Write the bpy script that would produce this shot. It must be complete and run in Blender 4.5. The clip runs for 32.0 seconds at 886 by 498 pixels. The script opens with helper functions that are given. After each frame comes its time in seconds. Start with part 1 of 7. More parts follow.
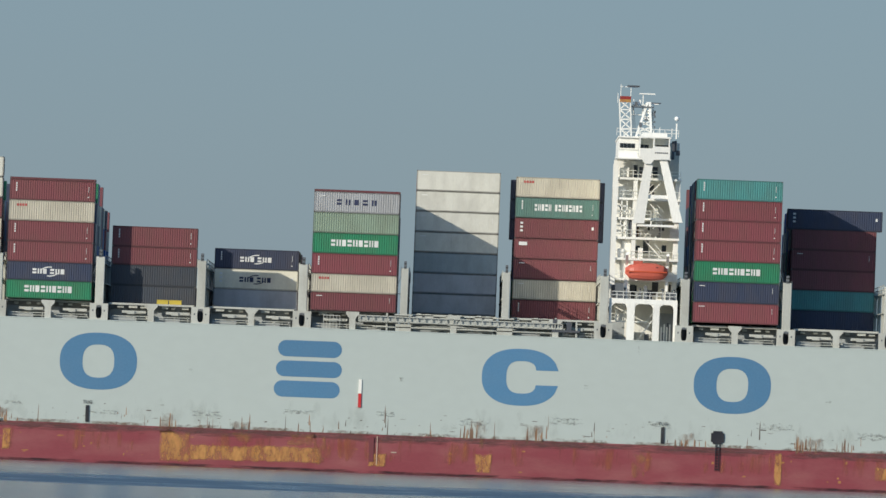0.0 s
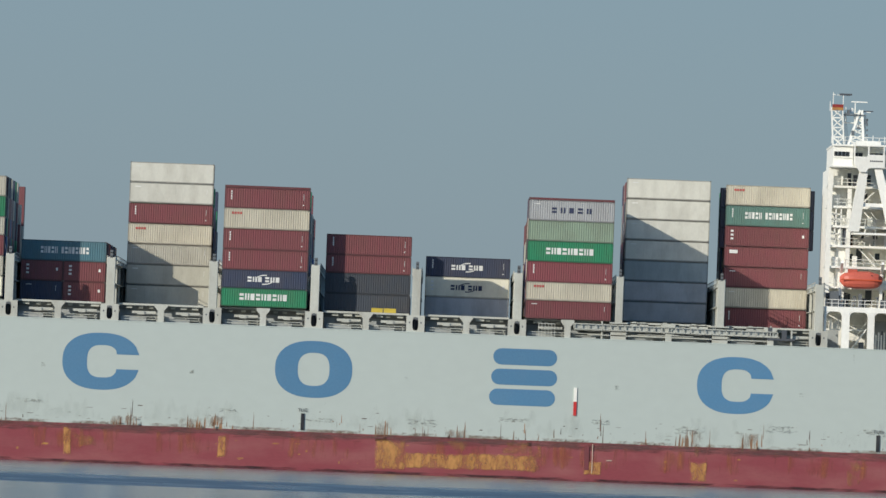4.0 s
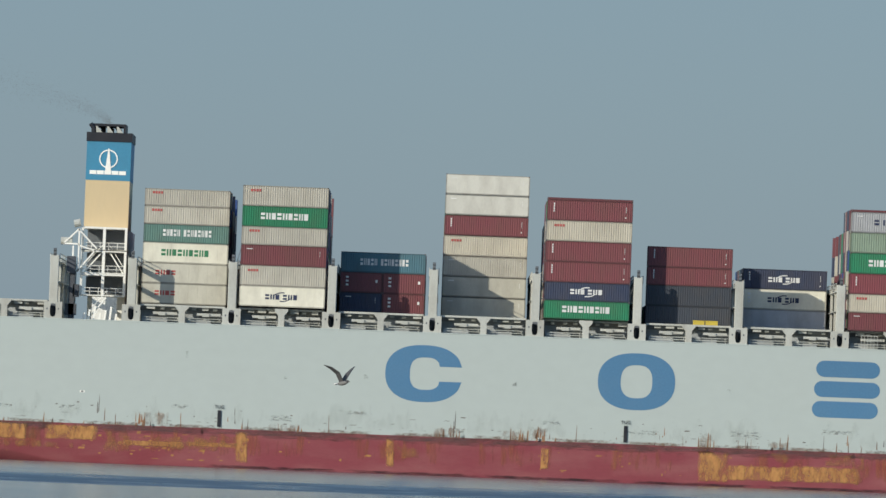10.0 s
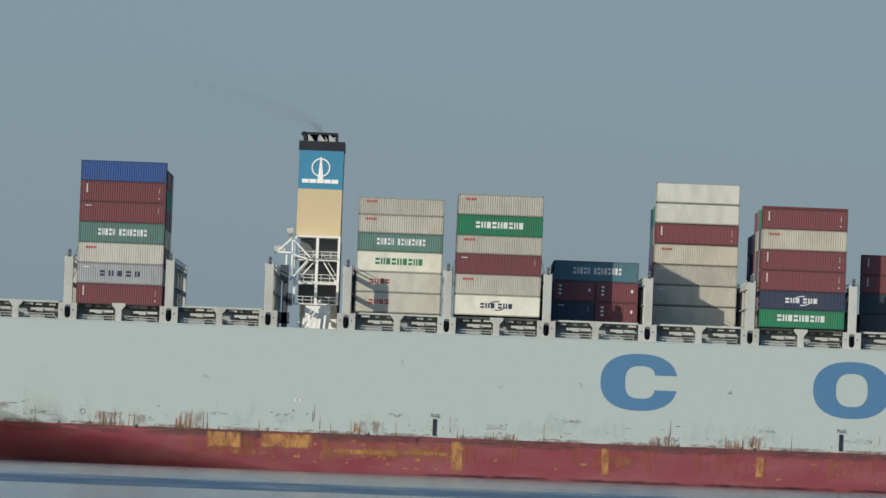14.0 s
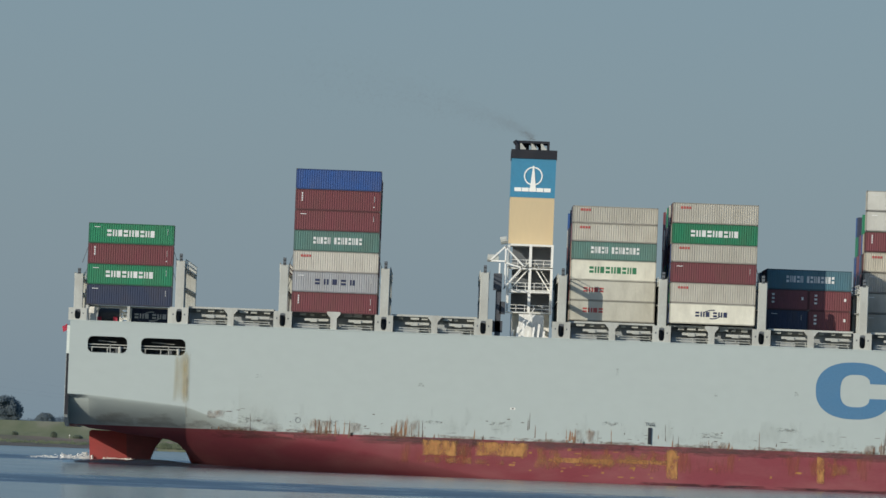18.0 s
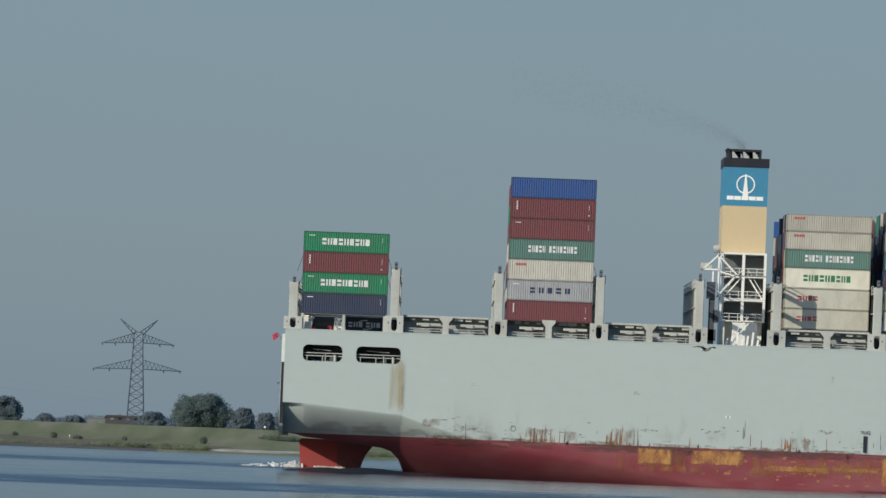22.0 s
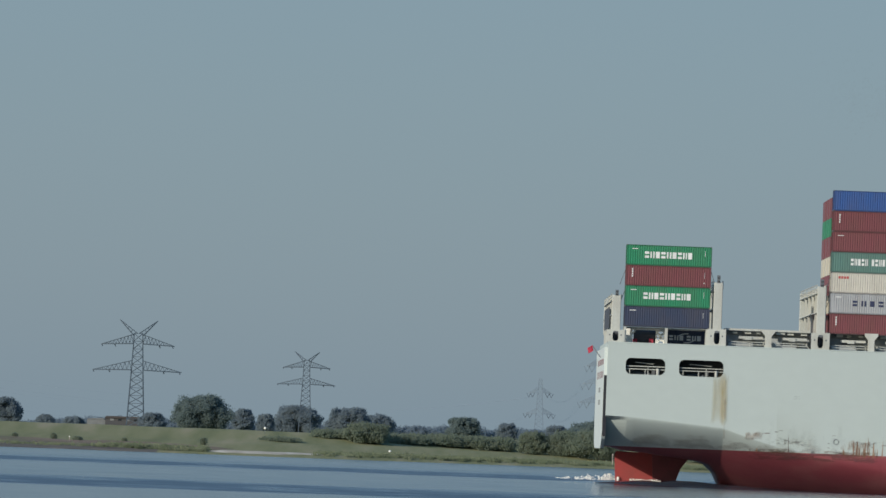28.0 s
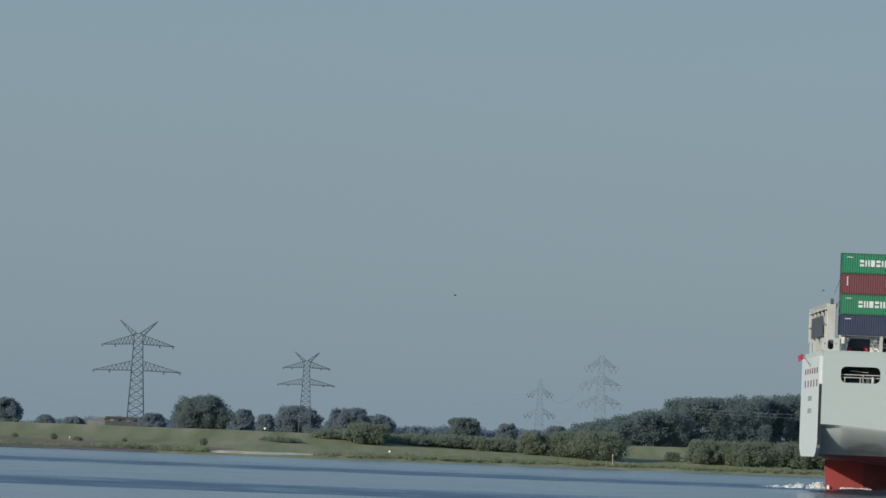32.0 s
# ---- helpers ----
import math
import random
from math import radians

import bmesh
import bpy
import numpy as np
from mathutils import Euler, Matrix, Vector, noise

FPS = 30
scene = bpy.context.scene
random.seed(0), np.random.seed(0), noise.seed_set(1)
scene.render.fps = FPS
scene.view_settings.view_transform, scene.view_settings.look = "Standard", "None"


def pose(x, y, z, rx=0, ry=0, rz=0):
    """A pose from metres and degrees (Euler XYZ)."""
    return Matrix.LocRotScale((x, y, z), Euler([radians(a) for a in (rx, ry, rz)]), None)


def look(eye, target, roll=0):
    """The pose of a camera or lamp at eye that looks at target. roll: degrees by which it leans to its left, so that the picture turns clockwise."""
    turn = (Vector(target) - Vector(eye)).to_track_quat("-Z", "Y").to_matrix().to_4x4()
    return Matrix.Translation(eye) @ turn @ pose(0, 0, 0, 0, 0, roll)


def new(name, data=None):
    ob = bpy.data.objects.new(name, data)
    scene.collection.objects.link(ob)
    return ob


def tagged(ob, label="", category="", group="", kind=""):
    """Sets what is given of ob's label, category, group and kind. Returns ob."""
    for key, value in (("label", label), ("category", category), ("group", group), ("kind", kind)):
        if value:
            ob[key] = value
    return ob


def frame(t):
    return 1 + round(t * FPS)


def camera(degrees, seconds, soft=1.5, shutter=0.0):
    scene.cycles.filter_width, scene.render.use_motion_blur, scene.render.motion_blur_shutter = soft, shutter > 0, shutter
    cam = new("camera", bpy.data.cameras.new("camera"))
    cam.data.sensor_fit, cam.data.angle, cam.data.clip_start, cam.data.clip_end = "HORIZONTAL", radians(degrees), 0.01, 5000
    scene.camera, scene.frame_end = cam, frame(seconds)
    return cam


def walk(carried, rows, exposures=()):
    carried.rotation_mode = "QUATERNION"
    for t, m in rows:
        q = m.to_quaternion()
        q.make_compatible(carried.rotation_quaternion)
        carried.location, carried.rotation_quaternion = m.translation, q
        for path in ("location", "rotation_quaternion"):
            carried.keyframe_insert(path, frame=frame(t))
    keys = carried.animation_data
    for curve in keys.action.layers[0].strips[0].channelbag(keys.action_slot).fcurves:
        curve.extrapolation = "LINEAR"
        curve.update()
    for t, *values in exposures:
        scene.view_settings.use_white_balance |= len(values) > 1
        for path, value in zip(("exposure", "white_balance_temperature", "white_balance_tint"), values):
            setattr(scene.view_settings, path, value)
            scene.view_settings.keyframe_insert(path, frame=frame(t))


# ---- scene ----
# The camera stands still on the near bank and looks through a long lens over the river; a slow tilt of a few hundredths of a degree.
EYE = (0.0, 0.0, 5.0)
SHIP_Y = 1030.0      # the ship's near side
SPEED = 7.657        # metres a second, to the right


def aim(tilt):
    return look(EYE, (0.0, 1000.0, 5.0 + 1000 * math.tan(math.radians(1.5145 + tilt))), 2.2)


cam = camera(7.0, 32.0, soft=1.5)
walk(cam, [(0, aim(0)), (9, aim(0)), (16, aim(0.006)), (25, aim(0.012)), (28, aim(0.017)), (32, aim(0.020))], exposures=[(0, -0.08), (8, -0.07), (10, -0.05), (13, -0.18), (19, -0.20), (22, -0.21), (24, -0.13), (28, -0.10), (32, -0.09)])

# ---- light ----
SUN_TRAVEL = Vector((1.04, 1.0, -0.50)).normalized()
SUN_ELEV = math.asin(-SUN_TRAVEL.z)
SUN_ROT = math.atan2(-SUN_TRAVEL.x, -SUN_TRAVEL.y)
world = bpy.data.worlds.new("sky")
scene.world = world
world.use_nodes = True
wn, wl = world.node_tree.nodes, world.node_tree.links
sky = wn.new("ShaderNodeTexSky")
sky.sky_type, sky.sun_disc = "NISHITA", False
sky.sun_elevation, sky.sun_rotation = SUN_ELEV, SUN_ROT
sky.air_density, sky.dust_density, sky.ozone_density = 1.0, 1.0, 2.0
hue = wn.new("ShaderNodeHueSaturation")
hue.inputs["Saturation"].default_value, hue.inputs["Value"].default_value = 1.35, 2.1
tint = wn.new("ShaderNodeMix")
tint.data_type = "RGBA"
tint.inputs[0].default_value = 0.80          # summer haze over the clear sky
tint.inputs[7].default_value = (1.90, 2.74, 3.60, 1)
# the haze is thickest along the horizon
wco = wn.new("ShaderNodeTexCoord")
wsep = wn.new("ShaderNodeSeparateXYZ")
wmap = wn.new("ShaderNodeMapRange")
wmap.inputs["From Min"].default_value, wmap.inputs["From Max"].default_value = 0.07, 0.6
wmap.inputs["To Min"].default_value, wmap.inputs["To Max"].default_value = 0.90, 0.25
wl.new(wco.outputs["Generated"], wsep.inputs["Vector"])
wl.new(wsep.outputs["Z"], wmap.inputs["Value"])
wl.new(wmap.outputs["Result"], tint.inputs[0])
wl.new(sky.outputs["Color"], hue.inputs["Color"])
wl.new(hue.outputs["Color"], tint.inputs[6])
wl.new(tint.outputs[2], wn["Background"].inputs["Color"])
wn["Background"].inputs["Strength"].default_value = 0.1

sun = new("sun", bpy.data.lights.new("sun", "SUN"))
sun.data.energy, sun.data.angle, sun.data.color = 3.4, math.radians(0.53), (1.0, 0.94, 0.83)
sun.matrix_world = look((-300, -300, 160), Vector((-300, -300, 160)) + SUN_TRAVEL)

# ---- materials ----
MATS = {}


def paint(name, colour, rough=0.55, metal=0.0, dirt=0.25, dirt_colour=(0.10, 0.08, 0.06), scale=0.6, bump=0.02, streak=1.0, spec=0.4, vary=0.12):
    """Painted steel and other solids: colour varied at two scales, blotches of dirt drawn out downwards by streak, fine bump."""
    if name in MATS:
        return MATS[name]
    m = bpy.data.materials.new(name)
    m.use_nodes = True
    n, l = m.node_tree.nodes, m.node_tree.links
    b = n["Principled BSDF"]
    b.inputs["Metallic"].default_value = metal
    b.inputs["Specular IOR Level"].default_value = spec
    co = n.new("ShaderNodeTexCoord")
    info = n.new("ShaderNodeObjectInfo")
    mp = n.new("ShaderNodeMapping")
    mp.inputs["Scale"].default_value = (1, 1, 1 / streak)
    l.new(co.outputs["Object"], mp.inputs["Vector"])
    n1 = n.new("ShaderNodeTexNoise")
    n1.noise_dimensions = "4D"
    n1.inputs["Scale"].default_value, n1.inputs["Detail"].default_value = scale, 6
    l.new(mp.outputs["Vector"], n1.inputs["Vector"])
    w = n.new("ShaderNodeMath")
    w.operation = "MULTIPLY"
    w.inputs[1].default_value = 37.0
    l.new(info.outputs["Random"], w.inputs[0])
    l.new(w.outputs[0], n1.inputs["W"])
    ramp = n.new("ShaderNodeValToRGB")
    ramp.color_ramp.elements[0].position, ramp.color_ramp.elements[1].position = 0.42, 0.78
    ramp.color_ramp.elements[0].color, ramp.color_ramp.elements[1].color = (0, 0, 0, 1), (dirt, dirt, dirt, 1)
    l.new(n1.outputs["Fac"], ramp.inputs["Fac"])
    mix = n.new("ShaderNodeMix")
    mix.data_type = "RGBA"
    mix.inputs[6].default_value, mix.inputs[7].default_value = (*colour, 1), (*dirt_colour, 1)
    l.new(ramp.outputs["Color"], mix.inputs[0])
    n2 = n.new("ShaderNodeTexNoise")
    n2.inputs["Scale"].default_value, n2.inputs["Detail"].default_value = scale * 9, 3
    l.new(mp.outputs["Vector"], n2.inputs["Vector"])
    val = n.new("ShaderNodeMapRange")
    val.inputs["To Min"].default_value, val.inputs["To Max"].default_value = 1 - vary, 1 + vary
    l.new(n2.outputs["Fac"], val.inputs["Value"])
    each = n.new("ShaderNodeMapRange")
    each.inputs["To Min"].default_value, each.inputs["To Max"].default_value = 0.92, 1.08
    l.new(info.outputs["Random"], each.inputs["Value"])
    both = n.new("ShaderNodeMath")
    both.operation = "MULTIPLY"
    l.new(val.outputs["Result"], both.inputs[0])
    l.new(each.outputs["Result"], both.inputs[1])
    hs = n.new("ShaderNodeHueSaturation")
    l.new(both.outputs[0], hs.inputs["Value"])
    l.new(mix.outputs[2], hs.inputs["Color"])
    l.new(hs.outputs["Color"], b.inputs["Base Color"])
    r = n.new("ShaderNodeMapRange")
    r.inputs["To Min"].default_value, r.inputs["To Max"].default_value = max(0.05, rough - 0.1), min(1, rough + 0.15)
    l.new(n1.outputs["Fac"], r.inputs["Value"])
    l.new(r.outputs["Result"], b.inputs["Roughness"])
    if bump:
        bp = n.new("ShaderNodeBump")
        bp.inputs["Strength"].default_value, bp.inputs["Distance"].default_value = 0.4, bump
        l.new(n2.outputs["Fac"], bp.inputs["Height"])
        l.new(bp.outputs["Normal"], b.inputs["Normal"])
    MATS[name] = m
    return m


def water_material():
    """River water: glossy, dark inside; the ruffled streaks and the smooth lanes differ in the height of their ripples."""
    m = bpy.data.materials.new("river_water")
    m.use_nodes = True
    n, l = m.node_tree.nodes, m.node_tree.links
    b = n["Principled BSDF"]
    b.inputs["Base Color"].default_value = (0.050, 0.072, 0.098, 1)
    b.inputs["IOR"].default_value = 1.33
    co = n.new("ShaderNodeTexCoord")

    def stretched(sx, sy, scale, detail):
        mp = n.new("ShaderNodeMapping")
        mp.inputs["Scale"].default_value = (sx, sy, 1)
        l.new(co.outputs["Object"], mp.inputs["Vector"])
        t = n.new("ShaderNodeTexNoise")
        t.inputs["Scale"].default_value, t.inputs["Detail"].default_value = scale, detail
        l.new(mp.outputs["Vector"], t.inputs["Vector"])
        return t

    ripple = stretched(0.3, 1.0, 0.45, 4)
    wander = stretched(0.8, 1.0, 0.035, 8)
    # bands of wind-ruffled water between smooth lanes, along the river
    sep = n.new("ShaderNodeSeparateXYZ")
    l.new(co.outputs["Object"], sep.inputs["Vector"])
    shift = n.new("ShaderNodeMath")
    shift.operation, shift.inputs[1].default_value = "MULTIPLY_ADD", 70.0
    l.new(wander.outputs["Fac"], shift.inputs[0])
    l.new(sep.outputs["Y"], shift.inputs[2])
    yy = n.new("ShaderNodeMapRange")
    yy.inputs["From Min"].default_value, yy.inputs["From Max"].default_value = 541.0, 1541.0
    l.new(shift.outputs[0], yy.inputs["Value"])
    ramp = n.new("ShaderNodeValToRGB")
    els = ramp.color_ramp.elements
    stops = ((0.0, 0.06), (0.135, 0.06), (0.150, 1.0), (0.21, 1.0), (0.235, 0.70), (0.27, 0.16), (0.46, 0.10), (0.575, 0.14), (0.605, 1.0), (0.70, 1.0), (0.75, 0.30), (0.90, 0.14), (1.0, 0.10))
    while len(els) < len(stops):
        els.new(0.5)
    for e, (p, v) in zip(els, stops):
        e.position, e.color = p, (v, v, v, 1)
    l.new(yy.outputs["Result"], ramp.inputs["Fac"])
    fine = stretched(2.0, 1.0, 0.05, 6)
    fr = n.new("ShaderNodeMapRange")
    fr.inputs["From Min"].default_value, fr.inputs["From Max"].default_value = 0.35, 0.65
    fr.inputs["To Min"].default_value, fr.inputs["To Max"].default_value = 0.45, 1.5
    l.new(fine.outputs["Fac"], fr.inputs["Value"])
    ruff = n.new("ShaderNodeMath")
    ruff.operation, ruff.use_clamp = "MULTIPLY", True
    l.new(ramp.outputs["Color"], ruff.inputs[0])
    l.new(fr.outputs["Result"], ruff.inputs[1])
    rg = n.new("ShaderNodeMapRange")
    rg.inputs["To Min"].default_value, rg.inputs["To Max"].default_value = 0.13, 0.40
    l.new(ruff.outputs[0], rg.inputs["Value"])
    l.new(rg.outputs["Result"], b.inputs["Roughness"])
    bp = n.new("ShaderNodeBump")
    bp.inputs["Distance"].default_value = 0.25
    l.new(ruff.outputs[0], bp.inputs["Strength"])
    l.new(ripple.outputs["Fac"], bp.inputs["Height"])
    l.new(bp.outputs["Normal"], b.inputs["Normal"])
    return m


def stain_material(name, colour, colour2, scale, streak, cover, soft=0.25, rise=0.0, rough=0.85, edges=4.0, most=1.0):
    """A stain with soft, broken edges: noise lets the paint below show through. cover: how much of it holds; rise: thins out upwards."""
    m = bpy.data.materials.new(name)
    m.use_nodes = True
    n, l = m.node_tree.nodes, m.node_tree.links
    b = n["Principled BSDF"]
    b.inputs["Roughness"].default_value = rough
    b.inputs["Specular IOR Level"].default_value = 0.2
    co = n.new("ShaderNodeTexCoord")

    def field(s, k, detail):
        mp = n.new("ShaderNodeMapping")
        mp.inputs["Scale"].default_value = (1, 1, 1 / k)
        l.new(co.outputs["Object"], mp.inputs["Vector"])
        t = n.new("ShaderNodeTexNoise")
        t.inputs["Scale"].default_value, t.inputs["Detail"].default_value, t.inputs["Roughness"].default_value = s, detail, 0.65
        l.new(mp.outputs["Vector"], t.inputs["Vector"])
        return t.outputs["Fac"]

    def op(kind, a, c, clamp=False):
        q = n.new("ShaderNodeMath")
        q.operation, q.use_clamp = kind, clamp
        for i, v in enumerate((a, c)):
            if isinstance(v, (int, float)):
                q.inputs[i].default_value = v
            else:
                l.new(v, q.inputs[i])
        return q.outputs[0]

    sep = n.new("ShaderNodeSeparateXYZ")
    l.new(co.outputs["Generated"], sep.inputs["Vector"])

    def edge(v):
        d = op("ABSOLUTE", op("MULTIPLY_ADD", v, 2.0), 0)
        d.node.inputs[0].links[0].from_node.inputs[2].default_value = -1.0
        return op("POWER", d, edges)

    out = op("MAXIMUM", edge(sep.outputs["X"]), edge(sep.outputs["Z"]))
    f = field(scale, streak, 7)
    f = op("SUBTRACT", f, op("MULTIPLY", out, 0.35))
    if rise:
        f = op("SUBTRACT", f, op("MULTIPLY", sep.outputs["Z"], rise))
    f = op("MULTIPLY", op("SUBTRACT", f, 0.62 - 0.3 * cover), 1.0 / soft, True)
    f = op("MULTIPLY", f, most)
    mix = n.new("ShaderNodeMix")
    mix.data_type = "RGBA"
    mix.inputs[6].default_value, mix.inputs[7].default_value = (*colour, 1), (*colour2, 1)
    l.new(op("MULTIPLY", op("SUBTRACT", field(scale * 3.1, streak * 0.7, 4), 0.35), 3.0, True), mix.inputs[0])
    l.new(mix.outputs[2], b.inputs["Base Color"])
    tr = n.new("ShaderNodeBsdfTransparent")
    ms = n.new("ShaderNodeMixShader")
    l.new(f, ms.inputs[0])
    l.new(tr.outputs[0], ms.inputs[1])
    l.new(b.outputs[0], ms.inputs[2])
    l.new(ms.outputs[0], n["Material Output"].inputs["Surface"])
    MATS[name] = m
    return m


def blend_material(name, colours, scale, detail=5, rough=0.9, bump=0.0, flat=(1, 1, 1), leafy=0.0):
    """Earth, grass, foliage: a ramp of colours over noise."""
    m = bpy.data.materials.new(name)
    m.use_nodes = True
    n, l = m.node_tree.nodes, m.node_tree.links
    b = n["Principled BSDF"]
    b.inputs["Roughness"].default_value = rough
    b.inputs["Specular IOR Level"].default_value = 0.15
    co = n.new("ShaderNodeTexCoord")
    mp = n.new("ShaderNodeMapping")
    mp.inputs["Scale"].default_value = flat
    l.new(co.outputs["Object"], mp.inputs["Vector"])
    t = n.new("ShaderNodeTexNoise")
    t.inputs["Scale"].default_value, t.inputs["Detail"].default_value = scale, detail
    l.new(mp.outputs["Vector"], t.inputs["Vector"])
    ramp = n.new("ShaderNodeValToRGB")
    els = ramp.color_ramp.elements
    while len(els) < len(colours):
        els.new(0.5)
    for i, c in enumerate(colours):
        els[i].position = 0.3 + 0.4 * i / max(1, len(colours) - 1)
        els[i].color = (*c, 1)
    l.new(t.outputs["Fac"], ramp.inputs["Fac"])
    l.new(ramp.outputs["Color"], b.inputs["Base Color"])
    if leafy:
        tr = n.new("ShaderNodeBsdfTranslucent")
        l.new(ramp.outputs["Color"], tr.inputs["Color"])
        mx = n.new("ShaderNodeMixShader")
        mx.inputs[0].default_value = leafy
        l.new(b.outputs[0], mx.inputs[1])
        l.new(tr.outputs[0], mx.inputs[2])
        l.new(mx.outputs[0], n["Material Output"].inputs["Surface"])
    if bump:
        bp = n.new("ShaderNodeBump")
        bp.inputs["Strength"].default_value, bp.inputs["Distance"].default_value = 0.6, bump
        l.new(t.outputs["Fac"], bp.inputs["Height"])
        l.new(bp.outputs["Normal"], b.inputs["Normal"])
    MATS[name] = m
    return m


HULL_GREY = paint("hull_grey_paint", (0.475, 0.535, 0.50), 0.5, dirt=0.07, dirt_colour=(0.36, 0.38, 0.35), scale=0.05, streak=0.6, bump=0.0, vary=0.045)
SHIP_GREY = paint("deck_grey_paint", (0.52, 0.53, 0.47), 0.55, dirt=0.35, dirt_colour=(0.25, 0.20, 0.14), scale=0.8, streak=3)
BOOT_RED = paint("antifouling_red", (0.275, 0.060, 0.072), 0.45, dirt=0.8, dirt_colour=(0.36, 0.13, 0.125), scale=0.16, streak=0.35)
RUDDER_RED = paint("rudder_red", (0.38, 0.06, 0.055), 0.5, dirt=0.3, scale=0.5)
MARK_BLUE = paint("hull_mark_blue", (0.085, 0.215, 0.36), 0.5, dirt=0.15, dirt_colour=(0.15, 0.25, 0.33), scale=0.4, bump=0.0)
WHITE = paint("white_paint", (0.94, 0.93, 0.85), 0.45, dirt=0.10, dirt_colour=(0.45, 0.33, 0.2), scale=0.5, streak=3)
BUFF = paint("buff_paint", (0.70, 0.55, 0.32), 0.5, dirt=0.25, dirt_colour=(0.5, 0.42, 0.28), scale=0.25, streak=3, vary=0.03, bump=0.0)
FUNNEL_BLUE = paint("funnel_blue", (0.06, 0.27, 0.42), 0.5, dirt=0.1, scale=0.4)
BLACK = paint("black_paint", (0.02, 0.022, 0.028), 0.5, dirt=0.3, dirt_colour=(0.06, 0.05, 0.05))
PYLON_STEEL = paint("dark_pylon_steel", (0.07, 0.10, 0.13), 0.7, dirt=0.2)
# paler than the near pylons' steel: distance haze is put into this colour
PALE_STEEL = paint("pale_hazed_steel", (0.19, 0.245, 0.295), 0.7, dirt=0.2)
# for dark gear, and for sheets that stand in for shade in openings
DARK = paint("dark_gear_and_shade", (0.075, 0.085, 0.10), 0.7, dirt=0.3)
GLASS = paint("dark_window_glass", (0.02, 0.025, 0.03), 0.08, dirt=0.05, bump=0.0, spec=0.6)
ORANGE = paint("lifeboat_orange", (0.60, 0.13, 0.085), 0.4, dirt=0.15, dirt_colour=(0.5, 0.15, 0.08))
YELLOW = paint("yellow_paint", (0.58, 0.44, 0.06), 0.5, dirt=0.2)
STEEL = paint("galvanised_steel", (0.13, 0.145, 0.155), 0.6, dirt=0.2)
RUST = paint("rust", (0.21, 0.10, 0.05), 0.85, dirt=0.6, dirt_colour=(0.12, 0.06, 0.04), scale=1.5, streak=4)
PRIMER = paint("ochre_primer", (0.46, 0.24, 0.065), 0.75, dirt=0.9, dirt_colour=(0.30, 0.09, 0.065), scale=1.4, streak=2)
MARK_PALE = paint("bare_scratch", (0.62, 0.50, 0.40), 0.7, dirt=0.3, bump=0.0)
STAIN = paint("grime", (0.30, 0.32, 0.30), 0.8, dirt=0.5, dirt_colour=(0.18, 0.17, 0.15), scale=1.2)
RED = paint("signal_red", (0.55, 0.03, 0.03), 0.5, dirt=0.1)
FOAM = paint("foam_white", (0.78, 0.76, 0.70), 0.9, dirt=0.3, dirt_colour=(0.45, 0.48, 0.48), scale=2)
GULL_GREY = paint("gull_dark_plumage", (0.09, 0.09, 0.09), 0.8, dirt=0.2)
GULL_WHITE = paint("gull_white_plumage", (0.65, 0.65, 0.62), 0.8, dirt=0.2)

# ---- mesh helpers ----


def box(bm, x0, x1, y0, y1, z0, z1):
    v = [bm.verts.new(p) for p in ((x0, y0, z0), (x1, y0, z0), (x1, y1, z0), (x0, y1, z0), (x0, y0, z1), (x1, y0, z1), (x1, y1, z1), (x0, y1, z1))]
    for f in ((3, 2, 1, 0), (4, 5, 6, 7), (0, 1, 5, 4), (1, 2, 6, 5), (2, 3, 7, 6), (3, 0, 4, 7)):
        bm.faces.new([v[i] for i in f])


def bar(bm, a, b, r, sides=4):
    """A straight bar from a to b, r its half width."""
    a, b = Vector(a), Vector(b)
    d = (b - a).normalized()
    u = d.cross(Vector((0, 0, 1)) if abs(d.z) < 0.9 else Vector((1, 0, 0))).normalized()
    w = d.cross(u)
    rings = []
    for p in (a, b):
        rings.append([bm.verts.new(p + (u * math.cos(k) + w * math.sin(k)) * r * 1.414 ** (sides == 4))
                      for k in (2 * math.pi * (i + 0.5) / sides for i in range(sides))])
    for i in range(sides):
        j = (i + 1) % sides
        bm.faces.new((rings[0][i], rings[0][j], rings[1][j], rings[1][i]))
    bm.faces.new(rings[0][::-1])
    bm.faces.new(rings[1])


def slab(bm, outline, y0, y1):
    """An outline of (x, z) points carried from y0 to y1."""
    f = [bm.verts.new((x, y0, z)) for x, z in outline]
    g = [bm.verts.new((x, y1, z)) for x, z in outline]
    n = len(outline)
    bm.faces.new(f)
    bm.faces.new(g[::-1])
    for i in range(n):
        bm.faces.new((f[i], g[i], g[(i + 1) % n], f[(i + 1) % n]))


def ring(bm, outer, inner, y0, y1, closed=True):
    """A band between two outlines of (x, z) points of equal count, with thickness."""
    n = len(outer)
    rows = [[bm.verts.new((x, y, z)) for x, z in o] for o, y in ((outer, y0), (inner, y0), (inner, y1), (outer, y1))]
    for i in range(n if closed else n - 1):
        j = (i + 1) % n
        for k in range(4):
            p, q = rows[k], rows[(k + 1) % 4]
            bm.faces.new((p[i], p[j], q[j], q[i]))
    if not closed:
        for i in (0, n - 1):
            bm.faces.new([r[i] for r in rows])


def mesh_of(bm, name, material, recalc=True):
    if recalc:
        bmesh.ops.recalc_face_normals(bm, faces=bm.faces)
    me = bpy.data.meshes.new(name)
    bm.to_mesh(me)
    bm.free()
    me.materials.append(material)
    return me


